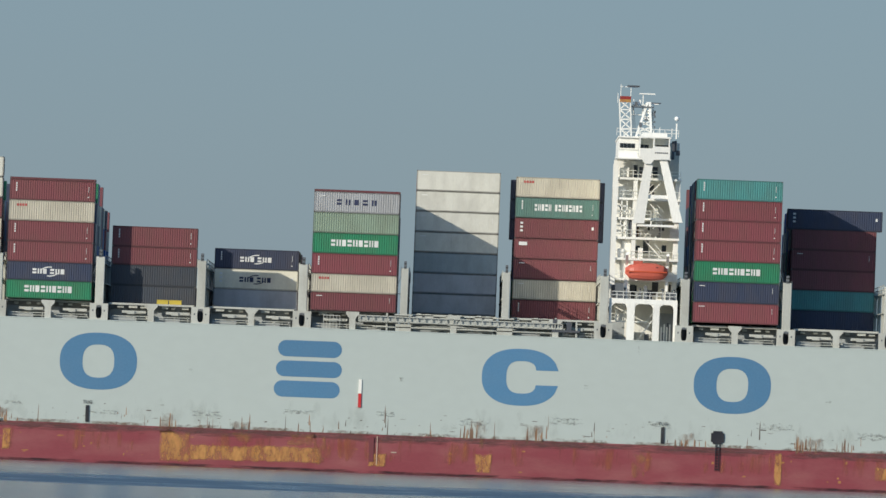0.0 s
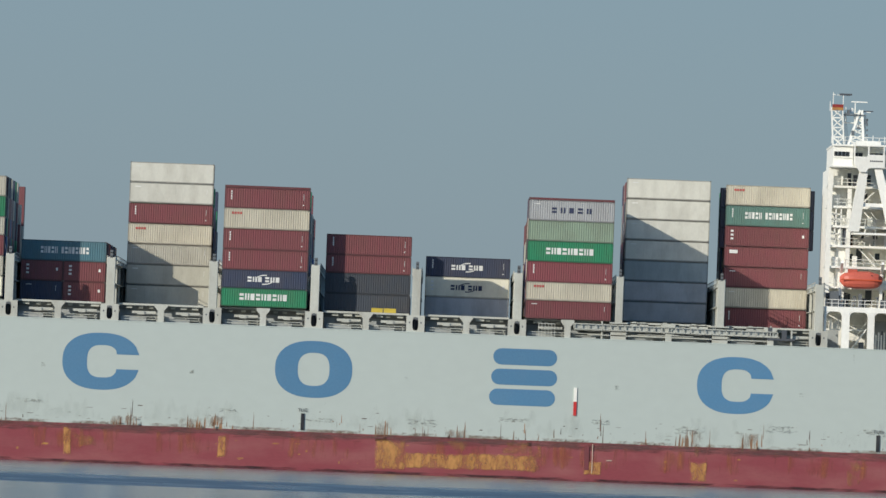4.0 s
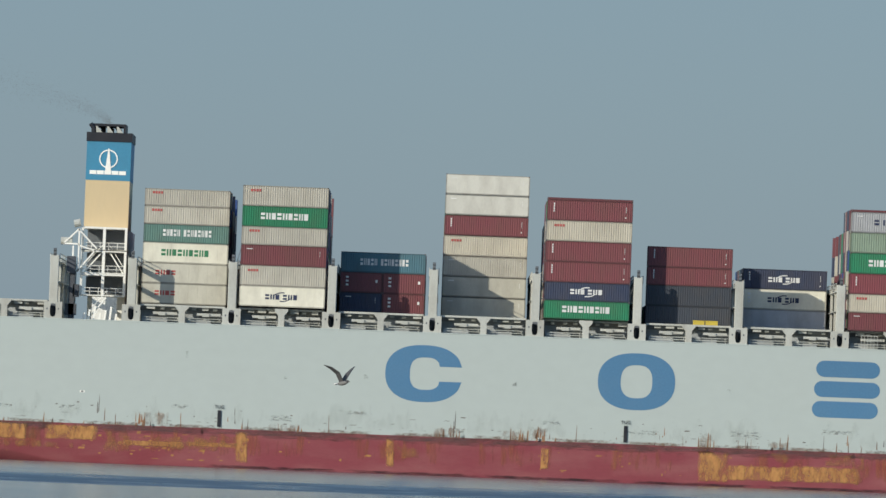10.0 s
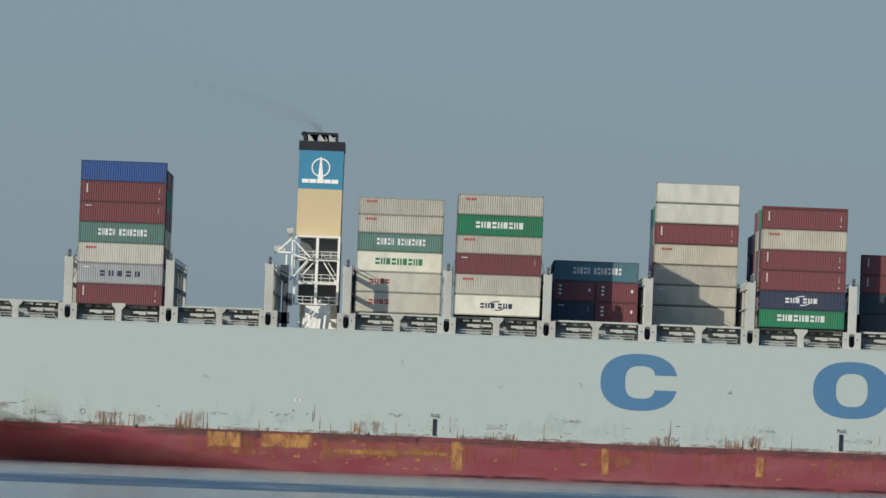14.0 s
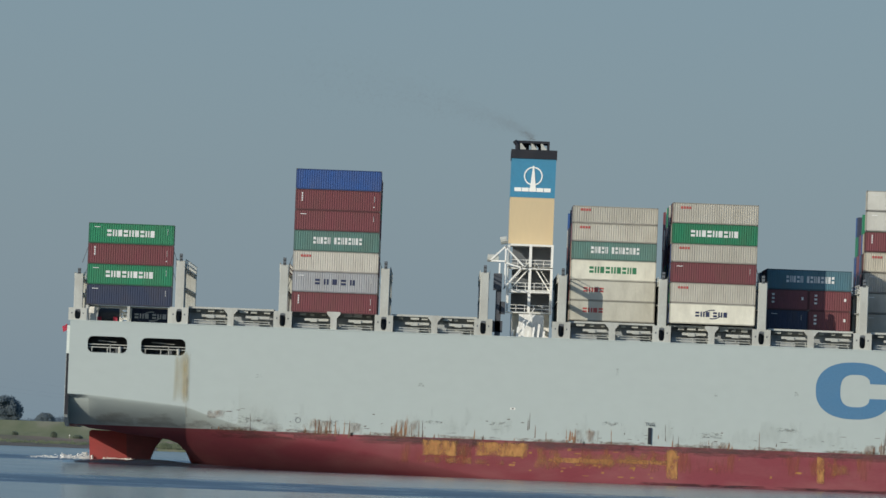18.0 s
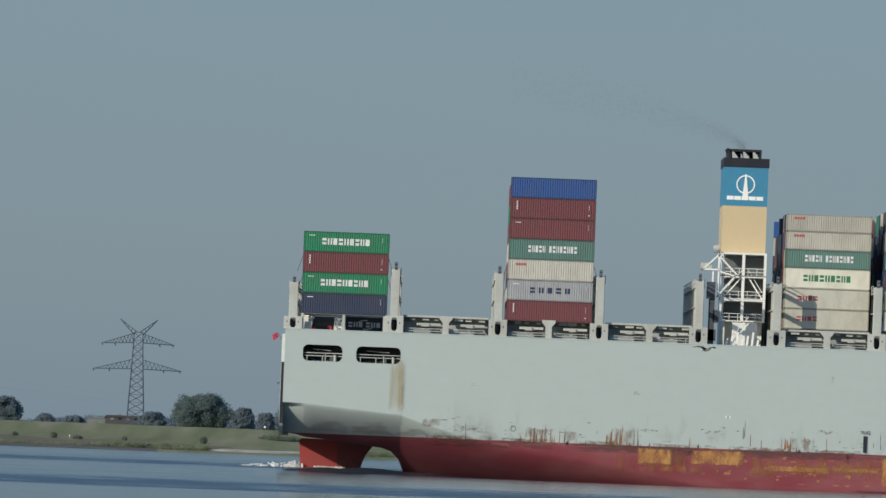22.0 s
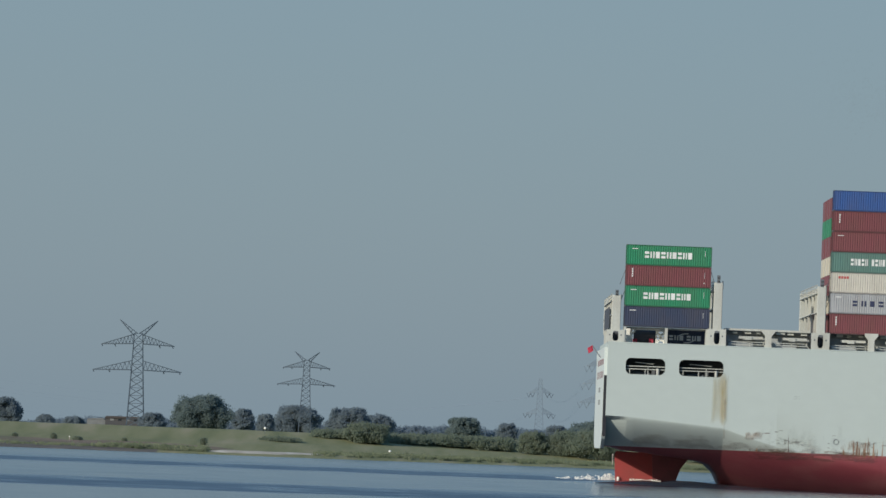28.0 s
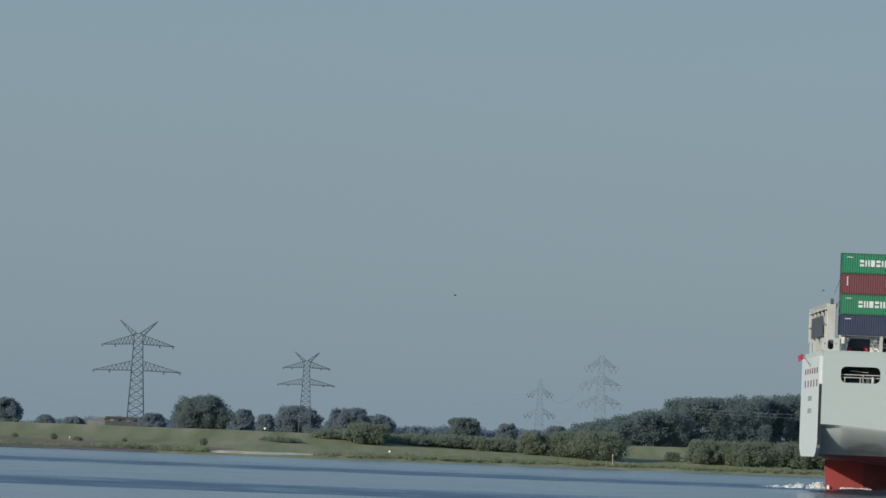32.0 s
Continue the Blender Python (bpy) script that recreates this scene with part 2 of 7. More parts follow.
def part(name, bm, material, parent, label="", m=None, kind=""):
    """One mesh under a thing or a part. bm: a bmesh, or a mesh shared by alike parts."""
    me = bm if isinstance(bm, bpy.types.Mesh) else mesh_of(bm, name, material)
    ob = new(name, me)
    ob.parent = parent
    if m is not None:
        ob.matrix_basis = m
    return tagged(ob, label=label, kind=kind)


ABOARD = []          # things carried by the ship, with their poses on it


def aboard(ob, x, y, z):
    m = Matrix.Translation((x, y, z))
    ob.matrix_basis = Matrix.Translation((0, SHIP_Y, 0)) @ m
    ABOARD.append((ob, m))
    return ob


def boxes(*bs):
    bm = bmesh.new()
    for b in bs:
        box(bm, *b)
    return bm


def bars(r, *ps):
    bm = bmesh.new()
    for a, b in ps:
        bar(bm, a, b, r)
    return bm

# ---- river, banks and distance ----


def sheet(name, xs, ys, height, material):
    verts = [(x, y, height(x, y)) for y in ys for x in xs]
    w = len(xs)
    faces = [(j * w + i, j * w + i + 1, (j + 1) * w + i + 1, (j + 1) * w + i) for j in range(len(ys) - 1) for i in range(w - 1)]
    me = bpy.data.meshes.new(name)
    me.from_pydata(verts, [], faces)
    me.materials.append(material)
    for p in me.polygons:
        p.use_smooth = True
    return new(name, me)


def shore(x):
    """Where the far bank's waterline runs."""
    return 1800 + 45 * math.tanh(x / 45) + 10 * noise.noise((x * 0.02, 3.1, 0)) - 0.08 * x


def smooth(a, b, t):
    t = min(1, max(0, (t - a) / (b - a)))
    return t * t * (3 - 2 * t)


def land(x, y):
    near = 3.4 - 6.4 * smooth(15, 60, y)
    d = y - shore(x)
    far = -3.0 + 3.9 * smooth(-30, 14, d) + 2.2 * smooth(25, 90, d) + 3.2 * smooth(90, 150, d) - 3.8 * smooth(165, 240, d)
    far += 0.25 * noise.noise((x * 0.05, y * 0.05, 0)) * smooth(0, 40, d)
    return near if y < 600 else far


span = [-3000, -2000, -1200, -700, -400] + list(range(-300, 301, 10)) + [400, 700, 1200, 2000, 3000]
GRASS = blend_material("bank_grass", [(0.18, 0.185, 0.085), (0.225, 0.222, 0.105), (0.265, 0.25, 0.13), (0.33, 0.285, 0.17)], 0.16, 8, bump=0.1, flat=(1, 0.07, 1))
ground = tagged(sheet("ground", span, [-3000, -1000, -300, -100, 0, 15, 30, 45, 60, 200, 900, 1500] + list(range(1690, 2140, 6)) + [2200, 2500, 3000, 3600, 4300, 4950], land, GRASS),
                label="green grassy river bank with a low dike", kind="structure")
MUD = blend_material("river_mud", [(0.10, 0.085, 0.07), (0.15, 0.13, 0.105), (0.21, 0.18, 0.145)], 0.25, 6, flat=(0.3, 1, 1))
SAND = blend_material("pale_sand", [(0.34, 0.28, 0.21), (0.50, 0.44, 0.35), (0.62, 0.56, 0.46)], 0.22, 5)
EARTH = blend_material("bare_earth", [(0.15, 0.15, 0.085), (0.20, 0.16, 0.105), (0.235, 0.17, 0.12), (0.27, 0.20, 0.15)], 0.2, 7, flat=(0.35, 0.6, 1))
strip = [x * 3.0 for x in range(-50, -12)]
mud = tagged(sheet("mud_shore", strip, [0, 5, 10, 15, 20, 25, 30, 35, 40, 45], lambda x, y: land(x, shore(x) + y - 4) + 0.16 + 0.25 * abs(noise.noise((x * 0.3, y * 0.4, 5))) - 0.9 * smooth(-80, -42, x), MUD), label="dark wet mud and stones along the waterline", kind="structure")
for v in mud.data.vertices:
    v.co.y += shore(v.co.x) - 4
sand = tagged(sheet("sand_beach", [-57 + 1.5 * i for i in range(22)], [1, 3, 5, 7, 9, 11, 13], lambda x, y: land(x, shore(x) + y + 5) + 0.30 - 0.010 * (y - 7) ** 2 + 0.22 * noise.noise((x * 0.16, y * 0.3, 2)) - 0.5 * smooth(-40, -27, x) * smooth(11, 2, y) - 0.35 * smooth(-50, -57, x), SAND), label="small pale sandy beach by the river", kind="structure")
earth = tagged(sheet("bare_bank", [-132 + 3.0 * i for i in range(35)], list(range(14, 82, 4)),
                     lambda x, y: land(x, shore(x) + y) + 0.17 + 0.34 * noise.noise((x * 0.045, y * 0.05, 9)) + 0.16 * noise.noise((x * 0.2, y * 0.25, 1)) - 0.5 * smooth(52, 80, y) - 0.6 * smooth(-60, -36, x) - 0.3 * smooth(24, 14, y), EARTH), label="bare brown earth among the grass of the bank", kind="structure")
for v in earth.data.vertices:
    v.co.y += shore(v.co.x)
for v in sand.data.vertices:
    v.co.y += shore(v.co.x) + 5


def swell(x, y):
    """Long low waves that run along the river, two of them steeper."""
    z = 0.0
    for y0, a, w in ((690, 0.08, 22.0), (985, 0.12, 18.0), (1160, 0.10, 40.0)):
        yc = y0 + 6 * noise.noise((x * 0.012, y0, 0))
        z += a * (0.75 + 0.5 * noise.noise((x * 0.02, y0 * 1.3, 4))) * math.exp(-((y - yc) / w) ** 2)
    return z


WATER = water_material()
water = tagged(sheet("water", span, [20, 150, 400, 560] + [600 + 3 * i for i in range(201)] + list(range(1210, 1960, 15)), lambda x, y: swell(x, y) if 590 < y < 1200 else 0.0, WATER), label="blue-grey river with low waves", kind="structure")

# leaf colours are paled and blued: they carry the distance haze
FOLIAGE = [blend_material("foliage_dark", [(0.15, 0.20, 0.19), (0.175, 0.225, 0.215), (0.20, 0.25, 0.235)], 0.35, 4, leafy=0.62),
           blend_material("foliage_hazed", [(0.18, 0.23, 0.26), (0.205, 0.255, 0.285), (0.23, 0.28, 0.30)], 0.35, 4, leafy=0.6),
           blend_material("foliage_willow", [(0.195, 0.235, 0.17), (0.22, 0.26, 0.19), (0.25, 0.285, 0.215)], 0.4, 4, leafy=0.65)]
BARK = paint("bark", (0.09, 0.07, 0.05), 0.9, dirt=0.5, scale=2)


def leaves(rng, blobs, size, count):
    """Many small leaf clumps, tilted all ways, through a set of uneven blobs (centre, radii)."""
    g = np.random.default_rng(rng.randrange(1 << 30))
    c, r = np.array([b[0] for b in blobs]), np.array([b[1] for b in blobs])
    w = r[:, 0] * r[:, 2]
    k = g.choice(len(blobs), count, p=w / w.sum())
    d = g.normal(size=(count, 3))
    d /= np.linalg.norm(d, axis=1)[:, None]
    p = c[k] + d * r[k] * (0.45 + 0.62 * g.random((count, 1)) ** 0.6)
    p += g.normal(size=(count, 3)) * 0.22 * np.minimum(1.5, r[k][:, :1])
    p, d = p[p[:, 2] > 0.05], d[p[:, 2] > 0.05]
    m = len(p)
    n = 0.35 * d + np.array((-0.45, -0.75, 0.45)) + 0.30 * g.normal(size=(m, 3))      # leaves lean to the light
    n /= np.linalg.norm(n, axis=1)[:, None]
    u = np.cross(n, g.normal(size=(m, 3)))
    u /= np.linalg.norm(u, axis=1)[:, None]
    v = np.cross(n, u)
    s = size * (0.6 + 0.8 * g.random((m, 1)))
    quad = [p + s * (a * u * (0.7 + 0.6 * g.random((m, 1))) + b * v * (0.7 + 0.6 * g.random((m, 1)))) for a, b in ((1, 0.3), (-0.2, 1), (-1, -0.2), (0.3, -1))]
    verts = np.stack(quad, axis=1).reshape(-1, 3)
    return verts, np.arange(4 * m).reshape(-1, 4)


def crown_blobs(rng, width, height, low, n):
    out = []
    for _ in range(n):
        h = rng.random()
        z = low + (height - low) * (0.15 + 0.75 * h)
        reach = width / 2 * (1 - 0.55 * abs(h - 0.4) ** 1.3)
        a, q = rng.random() * 6.28, rng.random() ** 0.5
        reach *= 0.9 + 0.35 * noise.noise((math.cos(a) * 1.6 + width, math.sin(a) * 1.6, h * 3.5))
        r = width * (0.04 + 0.055 * rng.random())
        x, y = math.cos(a) * max(0, reach - r) * q, math.sin(a) * max(0, reach - r) * q
        out.append(((x, y, min(z, height - r * 0.8 - 0.16 * (height - low) * abs(noise.noise((x * 5 / width, y * 5 / width, height))))), (r, r, r * (0.7 + 0.25 * rng.random()))))
    return out


def leaf_mesh(name, vf, material):
    me = bpy.data.meshes.new(name)
    if isinstance(vf[0], np.ndarray):
        n = len(vf[1])
        me.vertices.add(4 * n)
        me.vertices.foreach_set("co", vf[0].astype(np.float32).ravel())
        me.loops.add(4 * n)
        me.loops.foreach_set("vertex_index", vf[1].astype(np.int32).ravel())
        me.polygons.add(n)
        me.polygons.foreach_set("loop_start", np.arange(0, 4 * n, 4, dtype=np.int32))
        me.update(calc_edges=True)
    else:
        me.from_pydata(vf[0], [], vf[1])
    me.materials.append(material)
    return me


def tree(seed, x, y, width, height, mat, label, name="tree", low=None, leaf=0.55, count=2600):
    rng = random.Random(seed)
    z = land(x, y) - 0.1
    ob = tagged(new(name), label=label, category="bush" if name == "bush" else "tree", group="trees on the far bank")
    ob.matrix_basis = pose(x, y, z)
    low = height * 0.18 if low is None else low
    bm = bmesh.new()
    r = max(0.08, height * 0.02)
    top = height * 0.6
    steps = 4
    for i in range(steps):
        a, b = i / steps, (i + 1) / steps
        ra, rb = r * (1.3 - a), r * (1.3 - b)
        vs = []
        for h, rad in ((a * top, ra), (b * top, rb)):
            vs.append([bm.verts.new((math.cos(k * 1.047) * rad, math.sin(k * 1.047) * rad, h)) for k in range(6)])
        for k in range(6):
            bm.faces.new((vs[0][k], vs[0][(k + 1) % 6], vs[1][(k + 1) % 6], vs[1][k]))
    for i in range(6):
        a, h = rng.random() * 6.28, top * (0.45 + 0.1 * i)
        bar(bm, (0, 0, h), (math.cos(a) * width * 0.3, math.sin(a) * width * 0.3, min(height * 0.9, h + height * 0.22)), r * 0.35, 5)
    part("trunk", bm, BARK, ob)
    blobs = crown_blobs(rng, width, height, low, 190)
    mid = (low + height) / 2
    for dx, q in ((-0.13, 0.9), (0.12, 1.0), (0.0, 0.8)):        # the dense heart of the crown
        blobs.append(((dx * width, 0.05 * width, mid - 0.1 * (height - low) * (1 - q)), (0.30 * q * width, 0.30 * q * width, 0.37 * q * (height - low))))
    part("crown", leaf_mesh("crown", leaves(rng, blobs, leaf, count), mat), mat, ob)
    return ob


def at(u, v, dist):
    """Where a direction, counted in thousandths of the lens, meets the distance: x and z."""
    a = math.radians(2.2)
    xr = (u - 784) * math.cos(a) + (v - 441) * math.sin(a)
    yr = -(u - 784) * math.sin(a) + (v - 441) * math.cos(a)
    return xr * dist / 12823, 5 + (342.5 - yr) * dist / 12823


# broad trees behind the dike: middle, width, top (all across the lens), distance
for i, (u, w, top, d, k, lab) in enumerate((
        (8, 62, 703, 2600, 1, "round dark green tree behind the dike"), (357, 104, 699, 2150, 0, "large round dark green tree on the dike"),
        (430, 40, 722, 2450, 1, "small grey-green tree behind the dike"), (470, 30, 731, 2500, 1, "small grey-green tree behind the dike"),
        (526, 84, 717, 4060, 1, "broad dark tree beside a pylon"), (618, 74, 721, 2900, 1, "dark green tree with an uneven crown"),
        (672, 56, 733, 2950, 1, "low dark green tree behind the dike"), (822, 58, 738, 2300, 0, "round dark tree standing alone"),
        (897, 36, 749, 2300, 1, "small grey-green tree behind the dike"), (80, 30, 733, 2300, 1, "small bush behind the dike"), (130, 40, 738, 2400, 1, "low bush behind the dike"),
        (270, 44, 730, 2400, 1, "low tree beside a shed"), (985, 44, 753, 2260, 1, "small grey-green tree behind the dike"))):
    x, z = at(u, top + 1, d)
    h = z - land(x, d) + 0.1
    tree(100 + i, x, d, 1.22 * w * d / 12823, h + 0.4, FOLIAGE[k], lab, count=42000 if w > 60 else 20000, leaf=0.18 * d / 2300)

for i, (u, w, top, base, d, lab) in enumerate((
        (498, 54, 776, 798, 1880, "low round green bush by the beach"), (600, 80, 763, 796, 1905, "wide grey-green bush on the bank"), (648, 64, 751, 800, 1895, "tall grey-green willow bush"),
        (726, 90, 771, 800, 1910, "low green bush on the bank"), (800, 80, 772, 802, 1915, "low green bush on the bank"), (866, 80, 776, 804, 1915, "low green bush on the bank"), (946, 46, 767, 806, 1900, "round grey-green bush on the bank"),
        (1010, 70, 766, 808, 1900, "grey-green willow bush by the water"), (1062, 84, 765, 812, 1890, "large grey-green willow bush"),
        (1190, 30, 800, 815, 1900, "low pale bush on the bank"), (1262, 76, 781, 818, 1895, "grey-green willow bush by the water"), (1330, 84, 783, 822, 1890, "grey-green willow bush by the water"),
        (1402, 84, 786, 824, 1890, "grey-green willow bush by the water"), (1475, 84, 790, 828, 1890, "grey-green willow bush by the water"), (1545, 84, 792, 830, 1890, "grey-green willow bush by the water"),
        (26, 9, 766, 774, 1830, "small dark bush on the bank"), (95, 11, 767, 776, 1830, "small dark bush on the bank"), (137, 16, 773, 778, 1830, "small dark bush on the bank"), (220, 8, 775, 780, 1830, "small dark bush on the bank"), (360, 12, 775, 784, 1830, "small dark bush on the bank"))):
    x, z = at(u, top, d)
    tree(300 + i, x, d, (1.6 if w > 30 else 1.2) * w * d / 12823, 1.06 * max(0.8, z - land(x, d) + 0.1), FOLIAGE[2], lab, name="bush", low=0.0, leaf=0.17, count=18000 if w > 30 else 1600)


def far_wood(seed, u0, u1, tops, d, mat, count, name, label):
    """A stretch of wood: many crowns in one sheet of leaves."""
    rng = random.Random(seed)
    blobs = []
    for i in range(int((u1 - u0) / 9)):
        u = u0 + (i + rng.random()) * 9
        k = (u - u0) / (u1 - u0) * (len(tops) - 1)
        j = min(int(k), len(tops) - 2)
        top = tops[j] + (tops[j + 1] - tops[j]) * (k - j)
        y = d + rng.random() * 60
        x, z = at(u, top - 3 + rng.random() * 9, y)
        g = land(x, y)
        for _ in range(16):
            r = 0.9 + 1.5 * rng.random()
            zz = g + 1 + (z - g - r - 1) * rng.random() ** 0.6
            blobs.append(((x + rng.gauss(0, 2.5), y + rng.gauss(0, 2), zz), (r * 1.1, r, r)))
        blobs.append(((x, y, z - 2.2), (2.6, 2.4, 2.2)))
    verts, faces = leaves(rng, blobs, 0.21 if d < 3000 else 0.32, 8 * count)
    ob = new(name, leaf_mesh(name, (verts, faces), mat))
    return tagged(ob, label=label, category="wood", kind="stuff")


far_wood(1, 1000, 1205, (760, 747, 735, 721, 726), 2250, FOLIAGE[0], 9000, "wood", "dark green wood behind the dike")
far_wood(2, 1196, 1700, (706, 703, 699, 698, 700, 706, 700), 2280, FOLIAGE[0], 26000, "wood", "tall dark green wood behind the dike")
# bluest leaves: the haze over the farthest hedges is in this colour
FAR_LEAVES = blend_material("foliage_far_hazed", [(0.19, 0.24, 0.285), (0.205, 0.26, 0.305), (0.22, 0.275, 0.315)], 0.2, 3, leafy=0.6)
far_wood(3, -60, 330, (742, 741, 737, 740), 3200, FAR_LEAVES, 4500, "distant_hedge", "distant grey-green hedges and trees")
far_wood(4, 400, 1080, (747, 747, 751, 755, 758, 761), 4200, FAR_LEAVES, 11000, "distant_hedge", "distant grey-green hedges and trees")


def reeds(seed, x0, x1, deep, tall, count, label):
    """A low belt of reeds and herbs along the waterline."""
    rng = random.Random(seed)
    blobs = []
    for i in range(int((x1 - x0) * 7)):
        x = x0 + (x1 - x0) * rng.random()
        y = shore(x) + 6 + deep * rng.random()
        h = tall * (0.5 + 0.7 * rng.random()) * (0.6 + 0.8 * noise.noise((x * 0.05, 7.7, 0)) ** 2)
        blobs.append(((x, y, land(x, y) + 0.3 * h), (1.0, 1.2, 0.8 * h)))
    ob = new("reeds", leaf_mesh("reeds", leaves(rng, blobs, 0.16, count), FOLIAGE[3]))
    return tagged(ob, label=label, category="reeds", kind="stuff")


FOLIAGE.append(blend_material("reed_green", [(0.11, 0.135, 0.08), (0.15, 0.175, 0.105), (0.19, 0.21, 0.135)], 0.3, 4, leafy=0.3))
reeds(21, -30, 140, 34, 0.65, 90000, "green reeds and herbs along the far shore")
reeds(22, -130, -58, 10, 0.5, 9000, "thin low herbs above the muddy shore")
reeds(23, -83, -56, 14, 1.25, 16000, "thick green herbs on a spit of the bank")

# ---- pylons and their cables ----


def pylon(u, v_top, dist, height, label, kind):
    x, z = at(u, v_top, dist)
    base = z - height
    ob = tagged(new("transmission_pylon"), label=label, category="pylon", group="pylons of the power line")
    ob.matrix_basis = pose(x, dist, base)
    H = height
    hw = lambda k: H * ((0.042 * (1 - k) ** 1.2 + 0.038) if kind == "v" else (0.055 * (1 - k) ** 1.2 + 0.024))
    body = H * (0.885 if kind == "v" else 0.96)
    bm = bmesh.new()
    r = H * (0.0019 if dist < 3000 else 0.0026 if kind == "v" else 0.0021)
    steel = PYLON_STEEL if kind == "v" else PALE_STEEL
    n = 13
    for i in range(n):
        a, b = i / n, (i + 1) / n
        wa, wb, za, zb = hw(a), hw(b), a * body, b * body
        ca, cb = [(-wa, -wa), (wa, -wa), (wa, wa), (-wa, wa)], [(-wb, -wb), (wb, -wb), (wb, wb), (-wb, wb)]
        for k in range(4):
            j = (k + 1) % 4
            bar(bm, (*ca[k], za), (*cb[k], zb), r * 1.6)
            bar(bm, (*ca[k], za), (*cb[j], zb), r)
            bar(bm, (*ca[j], za), (*cb[k], zb), r)
            bar(bm, (*cb[k], zb), (*cb[j], zb), r)
    foot = min(0.0, land(x, dist) - base - 0.3)
    for sx in (-1, 1):
        for sy in (-1, 1):
            bar(bm, (sx * hw(0), sy * hw(0), foot - 0.1), (sx * hw(0), sy * hw(0), 0), r * 1.6)
    part("lattice_tower", bm, steel, ob)
    tips = []
    arms = ((0.795, 0.318), (0.565, 0.388)) if kind == "v" else ((0.85, 0.16), (0.66, 0.20), (0.46, 0.22)) if kind == "e" else ((0.76, 0.17), (0.45, 0.21))
    for k, reach in arms:
        for s in (-1, 1):
            bm = bmesh.new()
            w = hw(k)
            tip = (s * H * reach, 0, H * k * 0.985)
            m = 9
            for yy in (-w, w):
                bar(bm, (s * w, yy, H * k), tip, r * (2.2 if kind == "v" else 1.5))
                bar(bm, (s * w, yy, H * (k + 0.08)), tip, r * (1.5 if kind == "v" else 1.0))
                for i in range(m):
                    f, g = i / m, (i + 0.5) / m
                    lo = [s * w + (tip[0] - s * w) * f, yy * (1 - f), H * k + (tip[2] - H * k) * f]
                    hi = [s * w + (tip[0] - s * w) * g, yy * (1 - g), H * (k + 0.08) + (tip[2] - H * (k + 0.08)) * g]
                    bar(bm, lo, hi, r * 0.65)
                    e = (i + 1) / m
                    bar(bm, hi, (s * w + (tip[0] - s * w) * e, yy * (1 - e), H * k + (tip[2] - H * k) * e), r * 0.65)
                    bar(bm, lo, (s * w + (tip[0] - s * w) * e, -yy * (1 - e), H * k + (tip[2] - H * k) * e), r * 0.65)
            part("cross_arm", bm, steel, ob)
            for f in (0.55, 0.97):
                q = Vector((s * w + (tip[0] - s * w) * f, 0, tip[2]))
                bm = bmesh.new()
                if kind == "v":
                    bar(bm, q + Vector((-0.4, 0, 0)), q - Vector((0, 0, H * 0.02)), r * 2.4)
                    tips.append(Vector((x, dist, base)) + q - Vector((0, 0, H * 0.02)))
                else:
                    bar(bm, q + Vector((-H * 0.03, 0, 0)), q - Vector((0, 0, H * 0.06)), r * 1.7)
                    bar(bm, q + Vector((H * 0.03, 0, 0)), q - Vector((0, 0, H * 0.06)), r * 1.7)
                    tips.append(Vector((x, dist, base)) + q - Vector((0, 0, H * 0.06)))
                part("insulator", bm, PALE_STEEL if kind == "e" else PYLON_STEEL, ob)
    if kind == "v":
        for s in (-1, 1):
            bm = bmesh.new()
            w = hw(0.9)
            for yy in (-w, w):
                bar(bm, (s * 0.2 * w, yy, body), (s * H * 0.165, 0, H), r * 1.5)
                bar(bm, (s * w, yy, body - H * 0.02), (s * H * 0.165, 0, H), r * 1.7)
                for i in range(5):
                    f, g = i / 5, (i + 0.5) / 5
                    bar(bm, (s * (w + (H * 0.165 - w) * f), yy * (1 - f), body - H * 0.02 + (H * 0.135) * f), (s * (0.2 * w + (H * 0.165 - 0.2 * w) * g), yy * (1 - g), body + H * 0.115 * g), r)
            part("earth_wire_horn", bm, steel, ob)
    return ob, tips


_, tips_a = pylon(246, 567, 2600, 41.0, "grey steel lattice pylon with two cross arms and raised horns", "v")
_, tips_b = pylon(544, 623, 4000, 41.0, "grey steel lattice pylon with two cross arms and raised horns", "v")
_, tips_c = pylon(957, 666, 4260, 40.0, "distant slender grey pylon with two cross arms", "d")
_, tips_d = pylon(1066, 622, 4600, 60.0, "distant tall grey pylon with three cross arms", "e")


def cable(a, b, sag, r):
    bm = bmesh.new()
    pts = [a.lerp(b, i / 14) - Vector((0, 0, sag * 4 * (i / 14) * (1 - i / 14))) for i in range(15)]
    loops = [[bm.verts.new(p + Vector(o) * r) for o in ((0, 0, 1), (0.5, 0.8, -0.5), (-0.5, -0.8, -0.5))] for p in pts]
    for p, q in zip(loops, loops[1:]):
        for i in range(3):
            bm.faces.new((p[i], p[(i + 1) % 3], q[(i + 1) % 3], q[i]))
    ob = new("power_cable", mesh_of(bm, "power_cable", PALE_STEEL))
    tagged(ob, label="thin grey overhead power cable between pylons", category="cable", group="cables of the power line")


def sight(u, v, d):
    x, z = at(u, v, d)
    return Vector((x, d, z))


